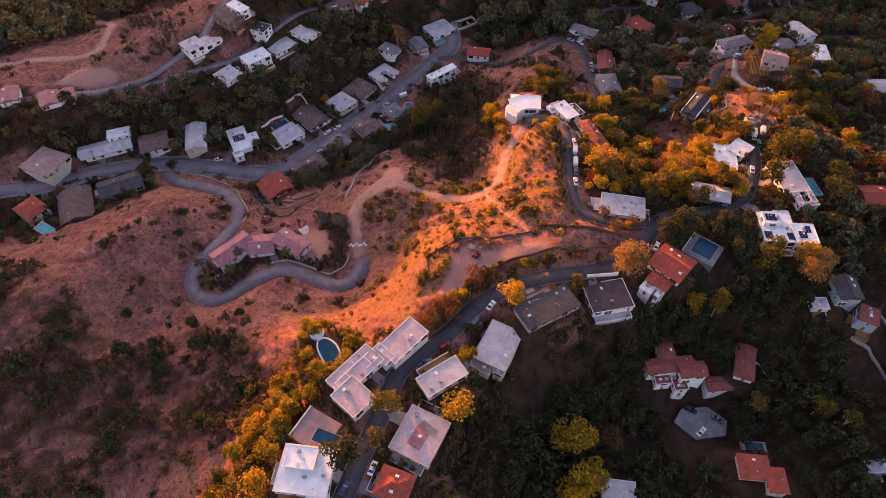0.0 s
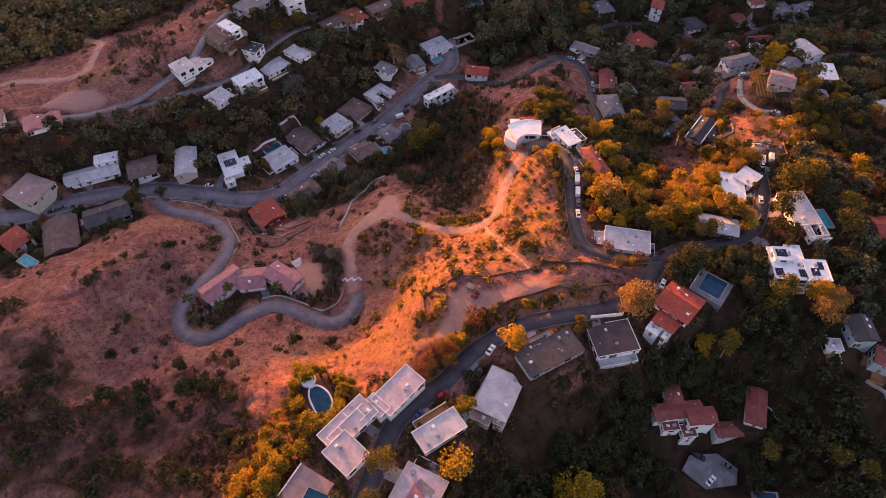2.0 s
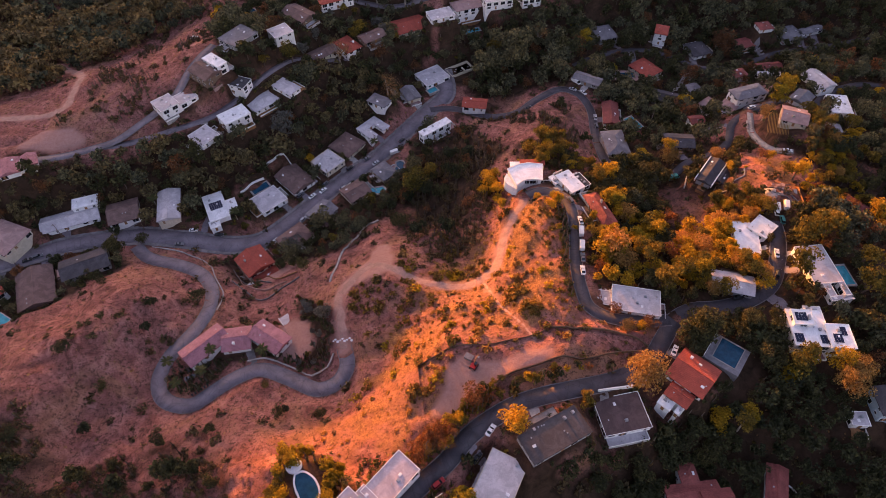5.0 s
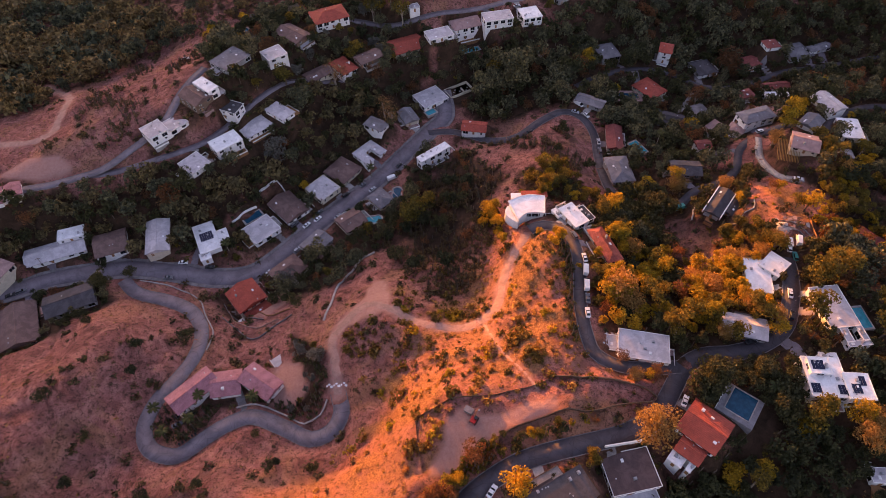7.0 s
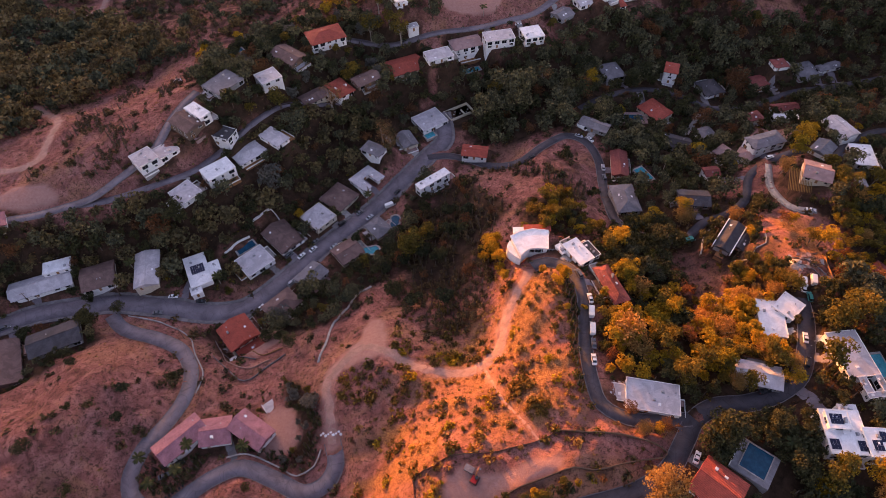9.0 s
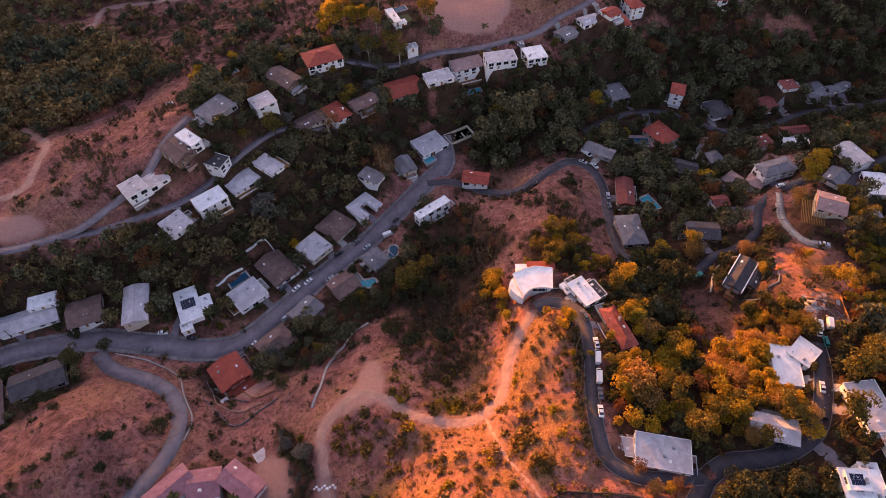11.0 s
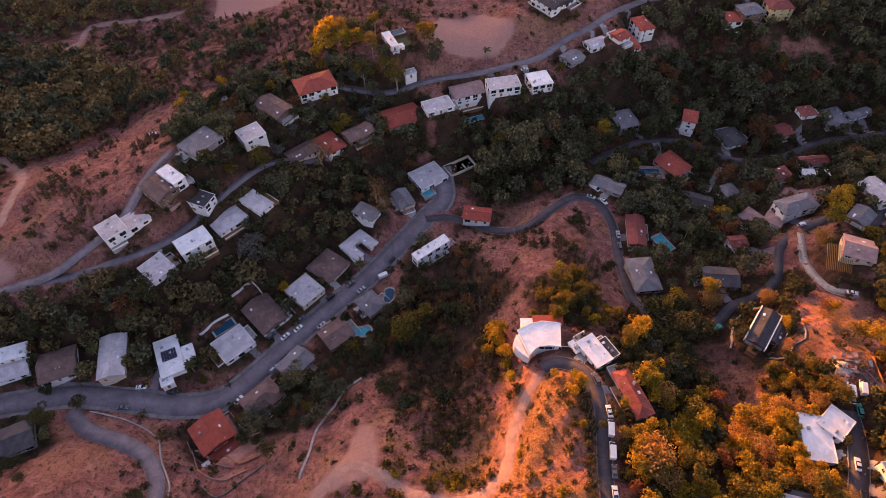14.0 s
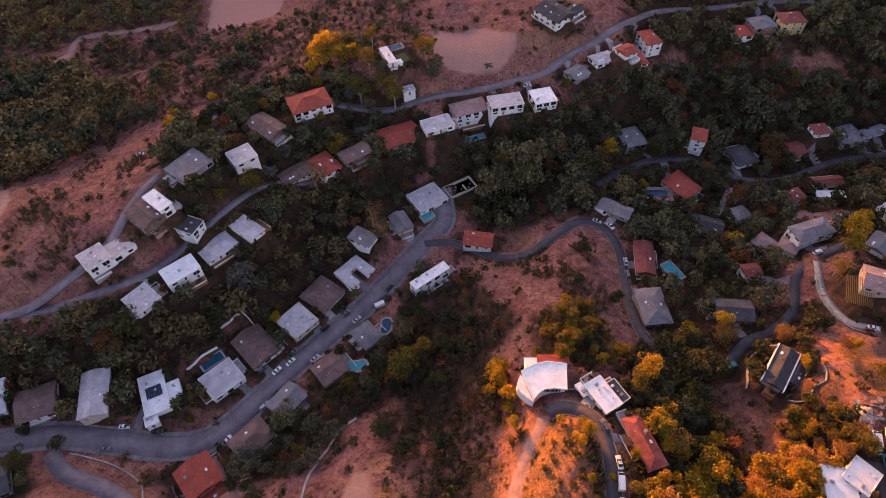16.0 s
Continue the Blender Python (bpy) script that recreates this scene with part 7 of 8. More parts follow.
# the shaded canyon and the pool deck
grove(("oak1", 112.5, 85, 1.3), ("euc0", 146, 86, 1.1), ("oak2", 112, 92, 1.1), ("euc1", 139, 92, 1.0), ("euc2", 118, 95, 1.0), ("gold3", 99, 128, 0.8),
      ("euc0", 106.9, 128.3, 1.0), ("gold2", 109, 131, 1.1), ("gold1", 99, 131.5, 1.2), ("amber", 146.3, 140, 1.15), ("amber", 73.4, 141.5, 1.45), ("gold1", 126, 144, 1.2),
      ("gold0", 149, 146, 0.9), ("amber", 151.6, 146.2, 0.9), ("olive2", 130.3, 147, 1.5), ("gold3", 143.9, 148, 1.2), ("gold0", 134, 149.5, 1.1), ("oak2", 120.2, 149.8, 1.2),
      ("gold0", 131.5, 153.8, 0.9), ("round", 97, 161.5, 1.3), ("oak1", 160.2, 163.4, 1.3), ("round", 116.8, 162.5, 0.95), ("olive1", 113.0, 179.4, 1.1), ("gold2", 117.4, 180.4, 0.95), ("amber", 71.2, 163.8, 0.55), ("gold1", 77.1, 164, 0.7))
grove(("rust1", 79, 164, 0.85), ("oak0", 70, 113, 1.1), ("oak3", 78, 119, 1.0), ("oak1", 61, 107, 1.0), ("oak2", 86, 123, 0.9), ("oak2", 94, 120, 1.0), ("oak0", 90, 129, 0.8), ("oak3", 99, 123, 1.0), ("oak1", 53, 108, 0.9))
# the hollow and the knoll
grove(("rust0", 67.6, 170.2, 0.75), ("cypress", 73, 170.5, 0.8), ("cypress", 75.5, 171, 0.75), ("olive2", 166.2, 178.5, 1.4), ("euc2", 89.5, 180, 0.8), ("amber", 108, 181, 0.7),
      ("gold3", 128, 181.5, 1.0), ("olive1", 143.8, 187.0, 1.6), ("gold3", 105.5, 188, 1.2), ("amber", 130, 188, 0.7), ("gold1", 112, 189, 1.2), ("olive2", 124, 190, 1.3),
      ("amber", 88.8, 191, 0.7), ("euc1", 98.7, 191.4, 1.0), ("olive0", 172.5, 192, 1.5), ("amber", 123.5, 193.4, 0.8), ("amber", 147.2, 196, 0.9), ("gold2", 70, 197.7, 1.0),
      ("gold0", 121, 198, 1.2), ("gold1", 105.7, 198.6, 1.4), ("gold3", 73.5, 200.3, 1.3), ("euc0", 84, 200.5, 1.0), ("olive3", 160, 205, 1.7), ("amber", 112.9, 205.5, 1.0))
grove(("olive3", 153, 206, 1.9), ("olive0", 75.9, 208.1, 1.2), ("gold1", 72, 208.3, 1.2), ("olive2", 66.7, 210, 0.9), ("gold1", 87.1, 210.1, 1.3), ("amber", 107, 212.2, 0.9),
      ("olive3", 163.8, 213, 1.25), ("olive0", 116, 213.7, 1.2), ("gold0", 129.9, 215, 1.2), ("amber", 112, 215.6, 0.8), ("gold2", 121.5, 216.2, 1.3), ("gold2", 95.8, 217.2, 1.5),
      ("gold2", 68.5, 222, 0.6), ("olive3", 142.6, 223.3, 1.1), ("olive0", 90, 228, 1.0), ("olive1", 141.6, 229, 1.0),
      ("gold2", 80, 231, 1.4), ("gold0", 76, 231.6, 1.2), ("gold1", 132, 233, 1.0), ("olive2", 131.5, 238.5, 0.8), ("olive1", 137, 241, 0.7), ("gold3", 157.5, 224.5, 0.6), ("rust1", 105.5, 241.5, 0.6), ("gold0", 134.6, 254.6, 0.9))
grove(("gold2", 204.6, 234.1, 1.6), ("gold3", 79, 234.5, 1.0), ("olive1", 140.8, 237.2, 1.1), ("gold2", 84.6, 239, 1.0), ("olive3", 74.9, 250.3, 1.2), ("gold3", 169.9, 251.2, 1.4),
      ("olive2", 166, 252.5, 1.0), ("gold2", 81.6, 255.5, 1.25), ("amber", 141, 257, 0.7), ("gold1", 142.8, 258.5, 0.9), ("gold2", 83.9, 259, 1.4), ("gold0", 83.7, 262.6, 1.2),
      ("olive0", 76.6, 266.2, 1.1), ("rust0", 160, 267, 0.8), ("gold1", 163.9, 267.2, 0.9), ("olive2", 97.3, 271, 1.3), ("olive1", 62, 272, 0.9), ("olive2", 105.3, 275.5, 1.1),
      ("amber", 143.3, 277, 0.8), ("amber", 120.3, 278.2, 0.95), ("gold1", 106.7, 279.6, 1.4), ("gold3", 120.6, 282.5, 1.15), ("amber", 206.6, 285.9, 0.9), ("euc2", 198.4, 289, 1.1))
grove(("euc0", 197, 293, 0.9), ("oak3", 91, 295.2, 1.2), ("oak0", 100.6, 264.2, 1.5), ("oak2", 106.8, 262.6, 1.6), ("oak1", 112.6, 261.6, 1.35), ("oak3", 95.0, 271.5, 1.4), ("oak0", 110, 272.5, 1.4), ("oak2", 103, 274, 1.2))
# the spur
grove(("olive0", 51, 135, 0.6), ("gold0", 52, 213.5, 0.5), ("gold1", 59.4, 214, 0.4), ("gold1", 50.2, 225.5, 0.8), ("gold0", 53.2, 229.3, 0.9), ("gold0", 53.3, 231, 0.75),
      ("gold1", 52, 232, 0.6), ("gold0", 45.5, 234, 0.6), ("oak2", -18.6, 240.1, 1.0), ("amber", 34.5, 241.6, 0.75), ("rust0", 32, 242, 0.85), ("gold0", 29.2, 248, 1.1),
      ("gold2", 22.5, 252, 0.8), ("gold1", 26.8, 255, 1.0), ("gold1", 26, 259, 1.2), ("olive1", 49.7, 262.5, 1.0), ("olive3", 56, 267.5, 0.9), ("olive3", -11, 269, 1.8),
      ("olive3", -14.5, 271.5, 1.15), ("gold0", 55, 276, 0.9), ("olive2", 53.8, 280, 1.2), ("sage0", -12.1, 289.2, 1.35))
# the valley and the loop road
grove(("oak0", -132, 135, 0.75), ("oak1", -43, 138.1, 0.55), ("oak3", -59.6, 138.8, 0.6), ("oak0", -57, 141, 0.5), ("oak3", -132, 152.5, 0.6), ("oak2", -67.6, 152.8, 0.45),
      ("oak2", -147, 164.7, 0.75), ("oak1", -122.5, 180, 0.7), ("oak1", -140, 182, 0.5), ("blue1", -48.6, 184.7, 1.1), ("blue0", -56, 189, 0.9), ("oak0", -123, 191.9, 0.8),
      ("oak3", -107.7, 198.7, 0.8), ("oak2", -150, 205, 0.5), ("oak3", -62, 217.3, 0.9), ("oak1", -162, 229.5, 0.9), ("sage2", -71.6, 230.1, 1.2), ("round", -156.9, 232.1, 0.9),
      ("blue2", -70.7, 234.1, 1.35), ("oak2", -148, 240.5, 0.75), ("sage3", -65.8, 242.7, 1.5), ("oak0", -163, 246, 0.8), ("sage1", -57.2, 248.4, 1.5), ("olive0", -100, 253, 0.7))
grove(("oak1", -103, 258.3, 1.0), ("olive2", -114.9, 259.8, 1.0), ("bare", -90.2, 262.2, 1.3), ("sage2", -133, 274, 1.3), ("bare", -137, 276, 0.9), ("rust0", -134.8, 279.5, 1.5),
      ("oak3", -129.6, 285.8, 1.4), ("olive1", -121.8, 290.1, 1.4), ("rust1", -127, 300, 1.4), ("gold0", -72, 300, 0.9), ("gold0", -77.5, 301.5, 0.7), ("blue1", -84.5, 312, 1.9))
# the north-western houses
grove(("sage2", -76.6, 345, 1.7), ("bare", -25.6, 345, 1.8), ("bare", -29.6, 352.3, 1.7), ("olive1", -84.5, 356, 1.5), ("bare", -30, 361, 1.2), ("olive2", -92.4, 364, 1.9),
      ("bare", -58.5, 368.2, 2.0), ("rust2", -70, 377, 1.4), ("gold3", -127.6, 384.5, 0.8), ("gold1", -140.8, 407.7, 1.2), ("sage3", -70.6, 412, 1.2), ("gold1", -133, 414, 0.8),
      ("sage3", -34, 419, 0.9), ("euc2", -20, 419, 1.4), ("gold0", -143, 421.5, 0.9), ("euc1", -38.8, 424, 1.3), ("sage0", -20.4, 424.5, 1.0), ("sage2", -14.8, 425, 0.9),
      ("sage2", -38.4, 428, 1.4), ("euc0", -27.2, 428, 1.0), ("sage2", -50.8, 432, 1.4), ("sage1", -27, 434.5, 1.0), ("gold1", -124.6, 435, 1.0), ("sage1", -0.3, 436, 1.2))
grove(("euc1", -34, 437.2, 1.1), ("gold0", -66.8, 442.5, 1.4), ("sage0", 2, 443, 1.2), ("euc2", -2.6, 444.3, 1.2), ("euc0", -6.8, 446, 1.0), ("gold3", -62.6, 446.8, 1.9),
      ("gold2", -50.6, 447, 1.7), ("gold1", -42.6, 448.3, 1.5), ("euc2", -2.5, 449.5, 1.0), ("euc1", -55.5, 453, 1.3), ("euc0", -33.6, 453.5, 1.1), ("sage1", -38, 455, 1.4),
      ("gold2", -61.8, 457, 2.0), ("gold3", -52, 458, 1.2), ("oak1", -35.3, 459.4, 0.8), ("oak2", -26, 460, 0.7), ("oak3", -7.4, 460, 0.8), ("gold0", -72, 462, 1.2),
      ("sage2", -48, 462, 1.3), ("gold2", -60.6, 465.5, 1.5), ("oak0", 0.8, 465.7, 0.7), ("euc1", -66, 468, 1.0))
# the eastern canyon
grove(("euc1", 224.6, 302.5, 0.9), ("amber", 180.1, 309.8, 1.0), ("sage1", 156.7, 318.4, 1.6), ("gold1", 160, 325, 1.0), ("gold2", 193.1, 325.6, 1.6), ("rust1", 209, 328.5, 0.9),
      ("gold2", 200.5, 335.5, 1.7), ("gold2", 148, 338, 1.4), ("gold2", 200.5, 340, 1.1), ("gold2", 210, 345, 1.2), ("sage1", 75.9, 366.9, 1.3), ("sage2", 98.5, 369.5, 1.4),
      ("gold0", 234, 369.5, 1.0), ("rust2", 162.4, 372, 1.4), ("sage1", 28.3, 373.6, 1.9), ("sage0", 42.3, 377, 1.9), ("rust1", 163, 377, 1.0), ("sage0", 50, 378, 2.2),
      ("sage2", 77, 379.6, 1.7), ("sage0", 36, 380, 2.0), ("gold1", 115.5, 384.5, 0.9), ("oak3", 85.7, 386.9, 1.9), ("sage3", 44.2, 389, 2.3), ("sage3", 55.2, 389.8, 1.9))
grove(("euc2", 36, 390.5, 1.1), ("bare", 66.9, 400.3, 1.4), ("gold2", 96.5, 400.6, 1.4), ("round", 127, 408.2, 1.2), ("gold0", 92, 415, 0.9), ("rust1", 196.4, 416, 1.9),
      ("round", 137, 416.2, 1.25), ("rust0", 199, 418.3, 1.9), ("rust2", 195, 420, 1.3), ("olive1", 75.5, 439.4, 1.0), ("euc0", 215, 457, 0.9), ("rust0", 247, 477, 1.0))
for _x, _y, _t in ((-93, 169.2, 6), (-95, 160, 5), (-71, 167.5, 5.5), (-110.7, 165.3, 4.5), (-105, 156, 5), (118, 157, 6), (123.7, 321, 12), (-146, 262, 6), (-104, 256, 7), (-36, 312, 8), (147, 66, 6), (160, 60, 7), (32, 447, 7), (136, 478, 7)):
    palm(_x, _y, _t)


grove(("olive2", -12, 272, 1.35), ("oak2", -6, 266, 1.1), ("olive3", -4, 276, 1.2), ("oak1", 3, 262, 1.0), ("gold2", 30, 236, 0.75), ("bare", 28, 232, 0.7))
grove(("oak1", 6.7, 127.5, 0.42), ("olive0", 9, 131, 0.4), ("oak2", 12, 134, 0.42), ("oak0", 15.5, 136.5, 0.45), ("olive2", 19, 139, 0.4), ("oak1", 22.5, 140.5, 0.4), ("oak3", 28.5, 139.5, 0.45), ("olive1", 41, 145, 0.42), ("oak0", 50, 147, 0.42))


# ---- woods and scrub that nobody could count ----
def clear_of_works(x, y, room):
    """Whether points keep that room from houses, pools and roads."""
    ok = np.ones(x.shape, bool)
    for px, py, a, b, t in FOOTPRINTS:
        ok &= off_pad(x, y, (px, py, a, b, t)) > room
    for width, xy, _ in LINES.values():
        lo, hi = xy.min(0) - 10, xy.max(0) + 10
        near = (x > lo[0]) & (x < hi[0]) & (y > lo[1]) & (y < hi[1]) & ok
        if near.any():
            ok[near] = to_line(x[near], y[near], xy)[0] > width / 2 + room * 0.8
    return ok


SEEN = [(-200, 40), (-130, 25), (175, 30), (225, 140), (250, 230), (300, 330), (345, 400), (345, 565), (15, 565), (-345, 635), (-352, 410), (-262, 290), (-245, 230), (-215, 150)]      # the stretch of country that the flight passes over


def free_room(x, y):
    """Distance from points to the nearest house, pool or road edge."""
    room = np.full(x.shape, 99.0)
    for px, py, a, b, t in FOOTPRINTS:
        near = np.hypot(x - px, y - py) < a + b + 14
        if near.any():
            room[near] = np.minimum(room[near], off_pad(x[near], y[near], (px, py, a, b, t)))
    for width, xy, _ in LINES.values():
        lo, hi = xy.min(0) - 14, xy.max(0) + 14
        near = (x > lo[0]) & (x < hi[0]) & (y > lo[1]) & (y < hi[1])
        if near.any():
            room[near] = np.minimum(room[near], to_line(x[near], y[near], xy)[0] - width / 2)
    return room


def spaced(rng, outline, gap, tries, room=1.8):
    """Scattered points in an outline, no two closer than gap."""
    o = np.array(outline, float)
    lo, hi = o.min(0), o.max(0)
    p = rng.uniform(lo, hi, (tries, 2))
    p = p[(inside(p[:, 0], p[:, 1], outline) > 0) & (inside(p[:, 0], p[:, 1], SEEN) > 0) & (in_glade(p[:, 0], p[:, 1]) < 0)]
    p = p[clear_of_works(p[:, 0], p[:, 1], room)]
    taken, out = {}, []
    for q in p:
        cell = (int(q[0] // gap), int(q[1] // gap))
        if all(np.hypot(*(q - r)) >= gap for i in (-1, 0, 1) for j in (-1, 0, 1) for r in taken.get((cell[0] + i, cell[1] + j), ())):
            taken.setdefault(cell, []).append(q)
            out.append(q)
    return np.array(out)


def wood(name, outline, kinds, gap, tries, seed, label, least=0.55, most=1.1, clumped=0.0):
    """One stretch of woodland: trees of several kinds, joined by foliage."""
    rng = np.random.default_rng(seed)
    spots = spaced(rng, outline, gap, tries)
    if clumped:
        x, y = spots[:, 0], spots[:, 1]
        spots = spots[lattice(x / 15, y / 15, seed) * 0.6 + lattice(x / 6, y / 6, seed + 1) * 0.4 > clumped]
    grow(name, spots, kinds, rng, label, least, most)


def grow(name, spots, kinds, rng, label, least, most):
    if not len(spots):
        return
    z = height(spots[:, 0], spots[:, 1])
    room = np.minimum(free_room(spots[:, 0], spots[:, 1]), free_room(spots[:, 0], spots[:, 1] + 3.0) + 1.0)
    sets = {}
    for (x, y), h, clear in zip(spots, z, room):
        k = TREES[kinds[rng.integers(len(kinds))]]
        s, t = rng.uniform(least, most), rng.uniform(0, math.tau)
        s = max(min(s, (max(clear, 0) + 0.9) / (0.85 * k["wide"])), 0.3)
        v = k["v"] * s
        v = np.column_stack([v[:, 0] * math.cos(t) - v[:, 1] * math.sin(t) + x, v[:, 0] * math.sin(t) + v[:, 1] * math.cos(t) + y, v[:, 2] + h - 0.3])
        sets.setdefault(k["leaf"].name, (k["leaf"], []))[1].append((v, k["f"]))
    thing = tagged(base_at(name, *spots[0], 0), label, "woodland", kind="stuff")
    thing.matrix_basis = Matrix.Identity(4)
    for leaf, made in sets.values():
        vs, fs, n = [], [], 0
        for v, f in made:
            vs.append(v)
            fs.append(f + n)
            n += len(v)
        share("foliage", from_arrays("foliage", np.vstack(vs), np.vstack(fs), leaf), thing)
    stems = bmesh.new()
    for (x, y), h in zip(spots, z):
        bmesh.ops.create_cone(stems, cap_ends=False, segments=5, radius1=0.3, radius2=0.15, depth=5.0, matrix=Matrix.Translation((x, y, h + 2.0)))
    part("trunks", stems, BARK, thing)


OAKS, OLIVES, GOLDS = ["oak0", "oak1", "oak2", "oak3"], ["olive0", "olive1", "olive2", "olive3"], ["gold0", "gold1", "gold2", "gold3"]
SHRUBS, FARS = ["shrub0", "shrub1", "shrub2"], ["far0", "far1", "far2"]
SAGES = ["sage0", "sage1", "sage2", "sage3"]
wood("canyon_woods", WOODS["south_canyon"], ["oak0", "far0", "far0", "oak3"], 4.7, 4200, 1, "dense dark oak woodland filling a shaded canyon", 0.65, 1.2)
wood("knoll_woods", WOODS["knoll_south"], OAKS * 4 + SAGES[:1], 4.2, 1200, 11, "dark trees round a pool deck", 0.7, 1.15)
wood("knoll_woods", WOODS["knoll_east"], OAKS[:2] + FARS * 2 + ["olive0", "rust1"], 5.2, 3200, 12, "mixed dark woodland between houses on the knoll", 0.7, 1.3)
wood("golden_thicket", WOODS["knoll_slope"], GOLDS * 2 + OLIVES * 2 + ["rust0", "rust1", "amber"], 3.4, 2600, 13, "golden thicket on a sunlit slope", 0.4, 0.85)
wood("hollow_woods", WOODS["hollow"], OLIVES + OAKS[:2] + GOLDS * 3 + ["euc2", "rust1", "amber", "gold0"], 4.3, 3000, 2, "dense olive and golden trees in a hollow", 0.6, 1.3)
wood("hollow_floor_woods", WOODS["hollow_floor"], OAKS * 3 + OLIVES[:2] + SAGES[:1], 4.6, 1400, 3, "dark trees on the floor of a hollow", 0.6, 1.2)
wood("house_grove", WOODS["house_grove"], OLIVES + OAKS[:2] + GOLDS[:2], 4.0, 600, 14, "dense grove behind a white house", 0.5, 0.9)
wood("bank_trees", WOODS["curve_bank"], GOLDS + OLIVES[:1], 3.6, 200, 15, "golden trees on the bank of a house", 0.6, 0.95)
wood("east_woods", WOODS["east_canyon"], OAKS[:1] + FARS * 2 + ["far0", "far0", "rust0"], 5.2, 9000, 4, "dense dark woodland among canyon houses", 0.65, 1.35)
wood("east_gardens", WOODS["east_gardens"], OAKS + SAGES + ["olive0", "gold1", "rust1"], 5.4, 2200, 16, "garden trees between houses on the far slope", 0.6, 1.25)
wood("north_woods", WOODS["north_woods"], FARS, 7.0, 3400, 17, "dark woodland on the far canyon side", 0.85, 1.5)
wood("slope_woods", WOODS["valley_slope"], ["far0", "far0", "dome0", "dome0", "far1", "dome2", "rust1"], 4.9, 5200, 5, "dark brushy woodland on a shaded slope", 0.5, 1.3)
wood("lower_gardens", WOODS["lower_gardens"], OAKS * 2 + SAGES + ["olive0", "rust1"], 4.2, 1500, 18, "garden trees between valley houses", 0.4, 0.95)
wood("left_gardens", WOODS["left_gardens"], OAKS + SAGES[:2] + ["rust0"], 4.6, 1300, 19, "dark trees between houses below the street", 0.4, 0.95)
wood("upper_woods", WOODS["upper_houses"], OAKS[:2] + FARS * 2 + ["olive0", "rust0", "blue1"], 5.0, 2800, 6, "trees between hillside houses", 0.6, 1.35)
wood("far_woods", WOODS["far_canyon"], ["dome0", "dome1", "dome2"], 6.6, 4200, 7, "rounded oaks filling the far canyon", 0.75, 1.7)
wood("far_rim_woods", WOODS["far_rim"], ["dome0", "dome1", "dome2"], 7.0, 1600, 28, "rounded oaks along the far canyon rim", 0.7, 1.4)
wood("far_slope_brush", WOODS["far_slope"], SHRUBS * 3 + ["dome0", "dome1"], 3.4, 3600, 29, "brown brush over a far shaded slope", 0.5, 1.2, 0.46)
wood("summit_brush", WOODS["summit_brush"], SHRUBS * 2 + ["far0", "far1"], 5.0, 1500, 20, "scrubby trees on a far summit", 0.4, 0.9)
wood("gully_brush", WOODS["gully"], SHRUBS * 2 + ["far0", "rust1"], 3.6, 1200, 8, "dark brush filling a steep gully", 0.4, 0.9)
wood("hairpin_brush", WOODS["hairpin"], SHRUBS * 4 + ["oak0", "garden0"], 2.5, 2200, 27, "dark brush on a bare hill inside a hairpin bend", 0.4, 1.05, 0.46)
wood("ridge_scrub", [(-214, 300), (-196, 326), (-198, 352), (-184, 372), (-184, 402), (-166, 410), (-146, 420), (-134, 400), (-140, 372), (-146, 340), (-160, 312), (-180, 300)], SHRUBS, 2.6, 4000, 30, "brown scrub over a bare eroded ridge", 0.3, 1.1, 0.62)
wood("spur_brush", WOODS["spur_west"], SHRUBS * 5 + ["oak0"], 2.6, 4000, 25, "brown brush on the shaded side of a spur", 0.5, 1.3, 0.42)
wood("left_brush", WOODS["left_canyon"], SHRUBS * 3 + ["oak0"], 2.7, 6000, 9, "dark chaparral filling a canyon below the ridge", 0.5, 1.45, 0.44)
wood("south_brush", WOODS["south_slope"], OAKS + SHRUBS * 2, 3.6, 1600, 24, "dark brush and oaks on a steep shaded slope", 0.45, 0.95)
wood("bank_brush", WOODS["below_white"], SAGES + SHRUBS + ["oak1"], 4.4, 900, 26, "brush and trees on a bank below white houses", 0.5, 1.1)
wood("ridge_garden", WOODS["ridge_garden"], GOLDS * 2 + OLIVES[:3], 3.6, 1200, 21, "golden garden trees on the ridge", 0.55, 1.1)
wood("ridge_verge", WOODS["ridge_verge"], OAKS[:2] + ["olive0", "olive1", "rust0", "gold0"], 2.7, 700, 22, "mixed bushes along the street bank", 0.35, 0.66)
wood("pink_garden", WOODS["pink_garden"], OAKS[:2] + ["blue0", "olive0"], 3.6, 300, 23, "dark garden trees behind a rose-roofed house", 0.3, 0.6)


wood("lane_hedge", [(51.5, 176), (54.6, 182), (54.8, 196), (56.4, 210), (57.2, 222), (55.2, 231), (52, 229), (53.4, 218), (52.2, 200), (50.8, 184)], ["garden0", "garden1", "garden2", "garden1"], 1.7, 1600, 63, "green and golden hedge along the lane", 0.5, 1.0)
wood("bend_bank", [(-15, 101), (-8, 108), (1, 116), (8, 123.5), (20, 133), (17, 138), (3, 128), (-5, 121), (-11, 114), (-17, 107)], ["garden1", "garden0", "garden1", "rust0"], 1.5, 2600, 66, "bushes on the bank above the street", 0.6, 1.15)
wood("pool_garden", [(-54, 96), (-53, 110), (-51, 118), (-44, 121), (-34, 116), (-29, 108), (-32, 99), (-42, 93)], ["garden0", "garden1", "garden1", "gold0"], 2.1, 1500, 67, "golden and green garden shrubs round a pool", 0.35, 0.95)
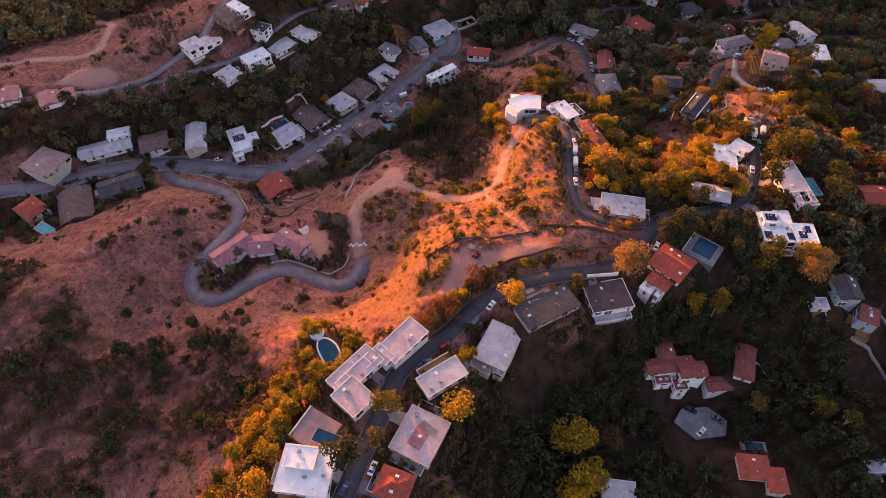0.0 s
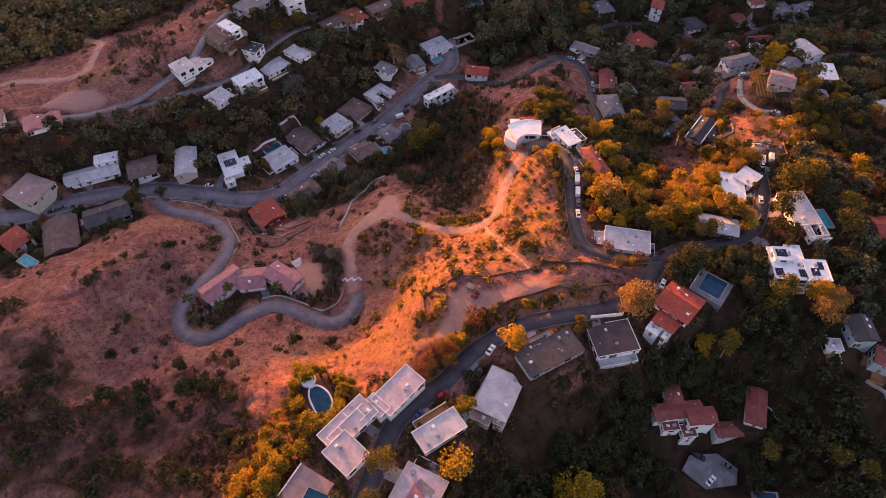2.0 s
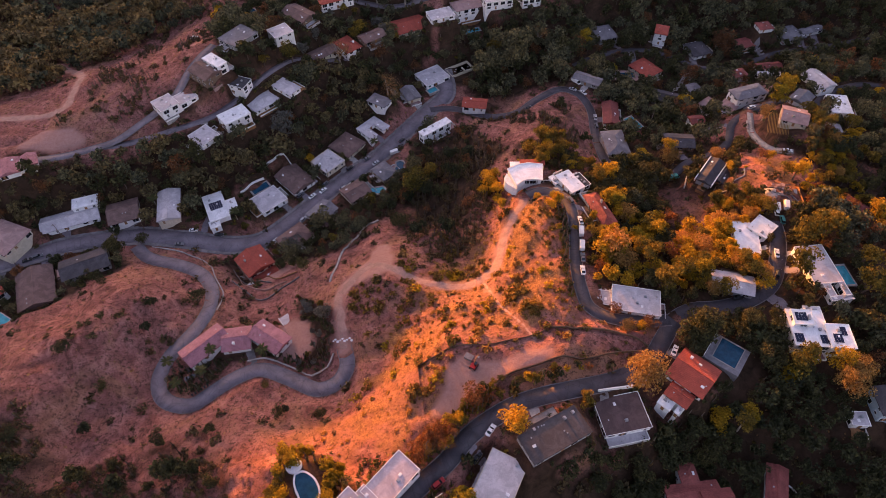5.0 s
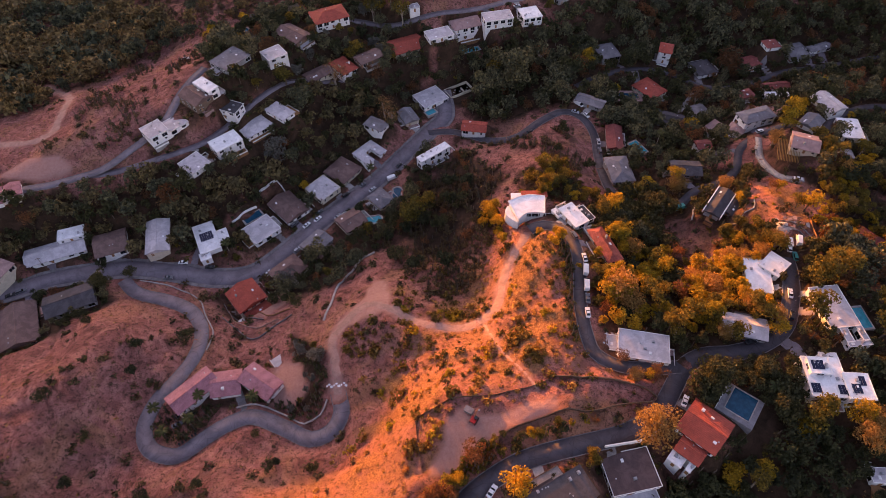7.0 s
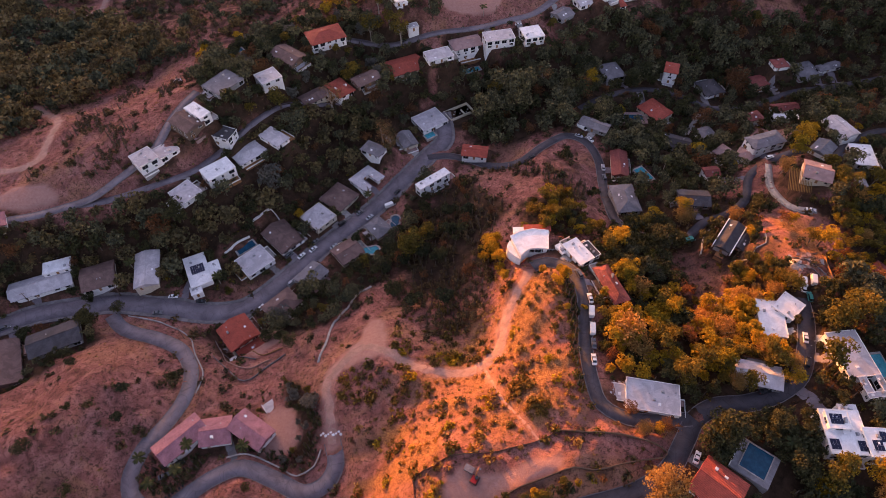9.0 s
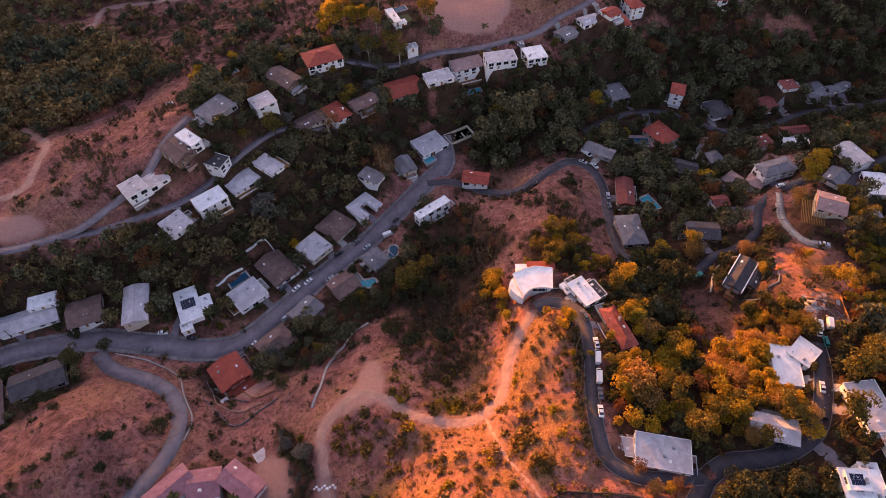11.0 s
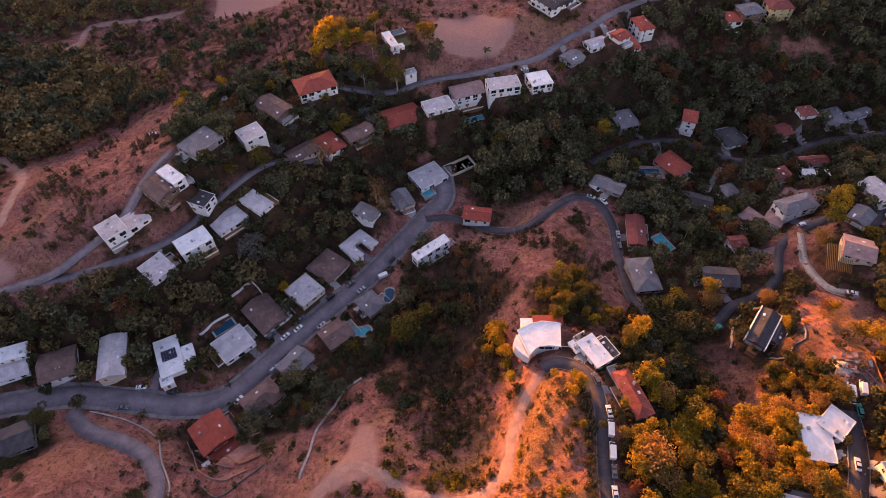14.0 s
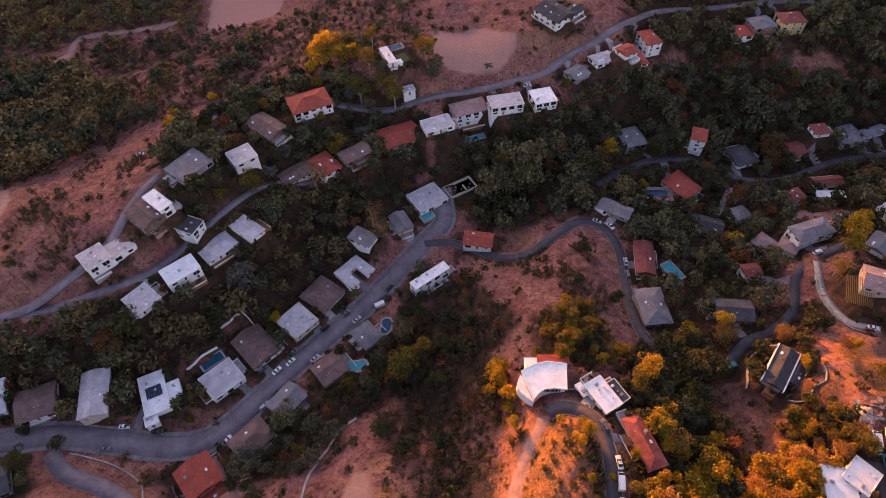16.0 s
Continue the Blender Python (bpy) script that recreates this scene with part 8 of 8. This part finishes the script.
wood("island_garden", [(-111, 166), (-109, 155), (-98, 152), (-90, 158), (-86, 163), (-95, 168), (-104, 174)], ["garden0", "garden2"], 2.0, 900, 64, "dark garden plants in the bend of a road", 0.5, 1.0)
wood("drive_hedge", [(-80, 163.6), (-68, 166.4), (-57, 162.6), (-48, 158.6), (-43.5, 163), (-44, 178), (-50, 190), (-47, 176), (-49, 166), (-58, 166), (-69, 169), (-79, 166)], ["garden0", "garden2", "garden0"], 1.8, 2200, 65, "dark clipped hedge round a rose-roofed house", 0.5, 0.9)
# the ground between the woods of the eastern slopes, and the gardens of the ridge


def fill_between(name, outline, kinds, gap, tries, seed, label, least, most, apart):
    """Undergrowth in an outline where no wood stands, nor on the ground in apart."""
    rng = np.random.default_rng(seed)
    spots = spaced(rng, outline, gap, tries, 0.9)
    taken = np.full(len(spots), -99.0)
    for o in list(WOODS.values()) + list(GRADED.values()) + list(apart):
        taken = np.maximum(taken, inside(spots[:, 0], spots[:, 1], o))
    grow(name, spots[taken < 0], kinds, rng, label, least, most)


fill_between("undergrowth", EAST_SHADE, SHRUBS[:2] + ["garden0", "garden2", "far0", "oak0"], 3.4, 9000, 61, "dark undergrowth between houses and woods", 0.45, 1.0, [KNOLL_LIT_STRAW])
wood("ridge_gardens", [(-52, 48), (-18, 42), (6, 58), (22, 84), (30, 104), (14, 112), (-4, 101), (-20, 112), (-34, 106), (-50, 84)], ["garden0", "garden1", "garden2"], 2.3, 3000, 62, "garden shrubs between the ridge houses", 0.5, 1.1)


def bushes(name, seed, tries, leaf, label, low, high, cards, size, dense, power=2.2):
    """Scattered low bushes over the open hillsides. dense: a function of x, y giving how likely one is."""
    rng = np.random.default_rng(seed)
    p = np.column_stack([rng.uniform(-330, 330, tries), rng.uniform(15, 610, tries)])
    keep = rng.uniform(0, 1, tries) < dense(p[:, 0], p[:, 1])
    p = p[keep]
    bare = np.full(len(p), -99.0)
    for o in GRADED.values():
        bare = np.maximum(bare, inside(p[:, 0], p[:, 1], o))
    p = p[(bare < -1)]
    p = p[clear_of_works(p[:, 0], p[:, 1], 0.9)]
    z = height(p[:, 0], p[:, 1])
    n = len(p)
    r = low + (high - low) * rng.uniform(0, 1, n) ** power
    at = np.repeat(np.arange(n), cards)
    u = rng.normal(0, 1, (n * cards, 3))
    u /= np.linalg.norm(u, axis=1)[:, None]
    u[:, 2] = np.abs(u[:, 2])
    lump = 0.25 + 0.8 * rng.uniform(0, 1, n * cards)
    c = np.column_stack([p[at], z[at] - 0.05]) + u * (r[at] * lump)[:, None] * np.array([1, 1, 0.8])
    v, f = leaf_cards(c, u, size * r[at] * rng.uniform(0.6, 1.2, n * cards), rng)
    tagged(new(name, from_arrays(name, v, f, leaf)), label, "bushes", kind="stuff")


def patchy(x, y):
    return np.clip((lattice(x / 26, y / 26, 21) * 0.6 + lattice(x / 9, y / 9, 22) * 0.6 - 0.42) * 2.2, 0.02, 1)


def settled(x, y):
    """Gardens: close round the houses."""
    near = np.full(x.shape, 99.0)
    for px, py, a, b, t in FOOTPRINTS:
        near = np.minimum(near, off_pad(x, y, (px, py, a, b, t)))
    return np.clip(1.0 - near / 9.0, 0, 1)


bushes("chaparral", 31, 12000, LEAF_SCRUB, "dark chaparral bushes scattered over dry hillsides", 0.6, 3.2, 34, 0.29, lambda x, y: (inside(x, y, SEEN) > 0) * patchy(x, y) * np.where((x < -160) & (y > 290), 0.65, np.where(inside(x, y, LIT_STRAW) > 0, 0.2, 0.75)), 1.25)
bushes("dry_brush", 32, 27000, LEAF_DRY, "pale dry brush and grass tufts on the slopes", 0.25, 0.85, 4, 0.7, lambda x, y: (inside(x, y, SEEN) > 0) * np.clip(1.1 - patchy(x, y), 0.1, 0.9))
bushes("amber_brush", 38, 10000, LEAF_AMBER, "rusty golden brush over a sunny slope", 0.6, 2.8, 40, 0.3,
       lambda x, y: np.clip(1.2 - np.hypot((x - 22) / 55, (y - 185) / 55), 0, 1) * 0.8 * patchy(x - 30, y + 12), 1.7)
bushes("olive_brush", 36, 30000, LEAF_BURNT, "sunburnt olive bushes over a sunny slope", 0.7, 3.2, 50, 0.27,
       lambda x, y: np.clip(1.15 - np.hypot((x - 20) / 60, (y - 190) / 55), 0, 1) * 0.7 * patchy(x + 40, y), 1.8)
bushes("golden_brush", 37, 2600, LEAF_SUNLIT, "bushes on a knoll with sunlight's gold in their leaf colour", 0.4, 2.0, 44, 0.32,
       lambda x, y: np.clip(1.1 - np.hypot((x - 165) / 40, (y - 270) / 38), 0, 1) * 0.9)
bushes("burnt_brush", 33, 60000, LEAF_BURNT, "sunburnt bushes along the ridge", 0.6, 3.0, 50, 0.27,
       lambda x, y: np.clip(1.15 - np.hypot((x - 40) / 70, (y - 190) / 60), 0, 1) * 0.8 * patchy(x, y))
def clumps(*spots):
    """Likelihood of a bush: high within each spot (x, y, radius)."""
    def likely(x, y):
        best = np.zeros(x.shape)
        for sx, sy, r in spots:
            best = np.maximum(best, np.clip(1.6 - np.hypot(x - sx, y - sy) / r * 1.1, 0, 1))
        return best
    return likely


bushes("golden_clumps", 41, 60000, LEAF_SUNLIT, "clumps of bushes beside the dirt track, sunlit gold in their colour", 1.1, 2.8, 52, 0.25,
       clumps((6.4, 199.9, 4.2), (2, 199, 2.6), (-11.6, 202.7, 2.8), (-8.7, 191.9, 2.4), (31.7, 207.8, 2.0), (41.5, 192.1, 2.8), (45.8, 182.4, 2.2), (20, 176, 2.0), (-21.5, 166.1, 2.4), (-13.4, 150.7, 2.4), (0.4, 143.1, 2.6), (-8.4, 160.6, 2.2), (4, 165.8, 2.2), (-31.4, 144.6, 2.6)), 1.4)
bushes("olive_clumps", 42, 60000, LEAF_BURNT, "clumps of sunburnt olive bushes over the sunny slope", 1.1, 3.0, 52, 0.25,
       clumps((-33, 187, 5.2), (-36.6, 187.7, 2.5), (-24, 184, 2.6), (28.7, 178.9, 2.4), (36.4, 171.3, 3.2), (35.6, 196.2, 2.2), (-13, 206, 2.6), (9, 201.5, 2.4), (-17.8, 188.9, 1.8), (-24.2, 148.1, 2.6), (-6.1, 137.7, 2.8), (6.7, 128.1, 3.0), (10, 132.9, 3.0), (15, 136.6, 2.8), (21.8, 141.2, 2.6), (28.2, 139.9, 2.4), (41, 145.7, 2.2)), 1.4)
bushes("amber_tufts", 44, 70000, LEAF_AMBER, "rusty golden low shrubs over the grassed slope", 0.35, 1.5, 26, 0.34,
       lambda x, y: np.where(inside(x, y, LIT_STRAW) > -3, 0.5, 0) * patchy(x - 51, y + 33), 1.8)
bushes("straw_tufts", 43, 60000, LEAF_DRY, "golden dry tufts over the grassed slope", 0.25, 0.9, 14, 0.42,
       lambda x, y: np.where(inside(x, y, LIT_STRAW) > 0, 0.55, 0) * patchy(x + 13, y - 7), 2.0)
bushes("hedges", 34, 42000, LEAF_DARK, "dark hedges and garden shrubs round the houses", 0.7, 2.6, 30, 0.33, lambda x, y: settled(x, y) * 0.75)
bushes("garden_shrubs", 35, 12000, LEAF_OLIVE, "olive-green garden shrubs round the houses", 0.6, 2.0, 30, 0.33, lambda x, y: settled(x, y) * 0.5)
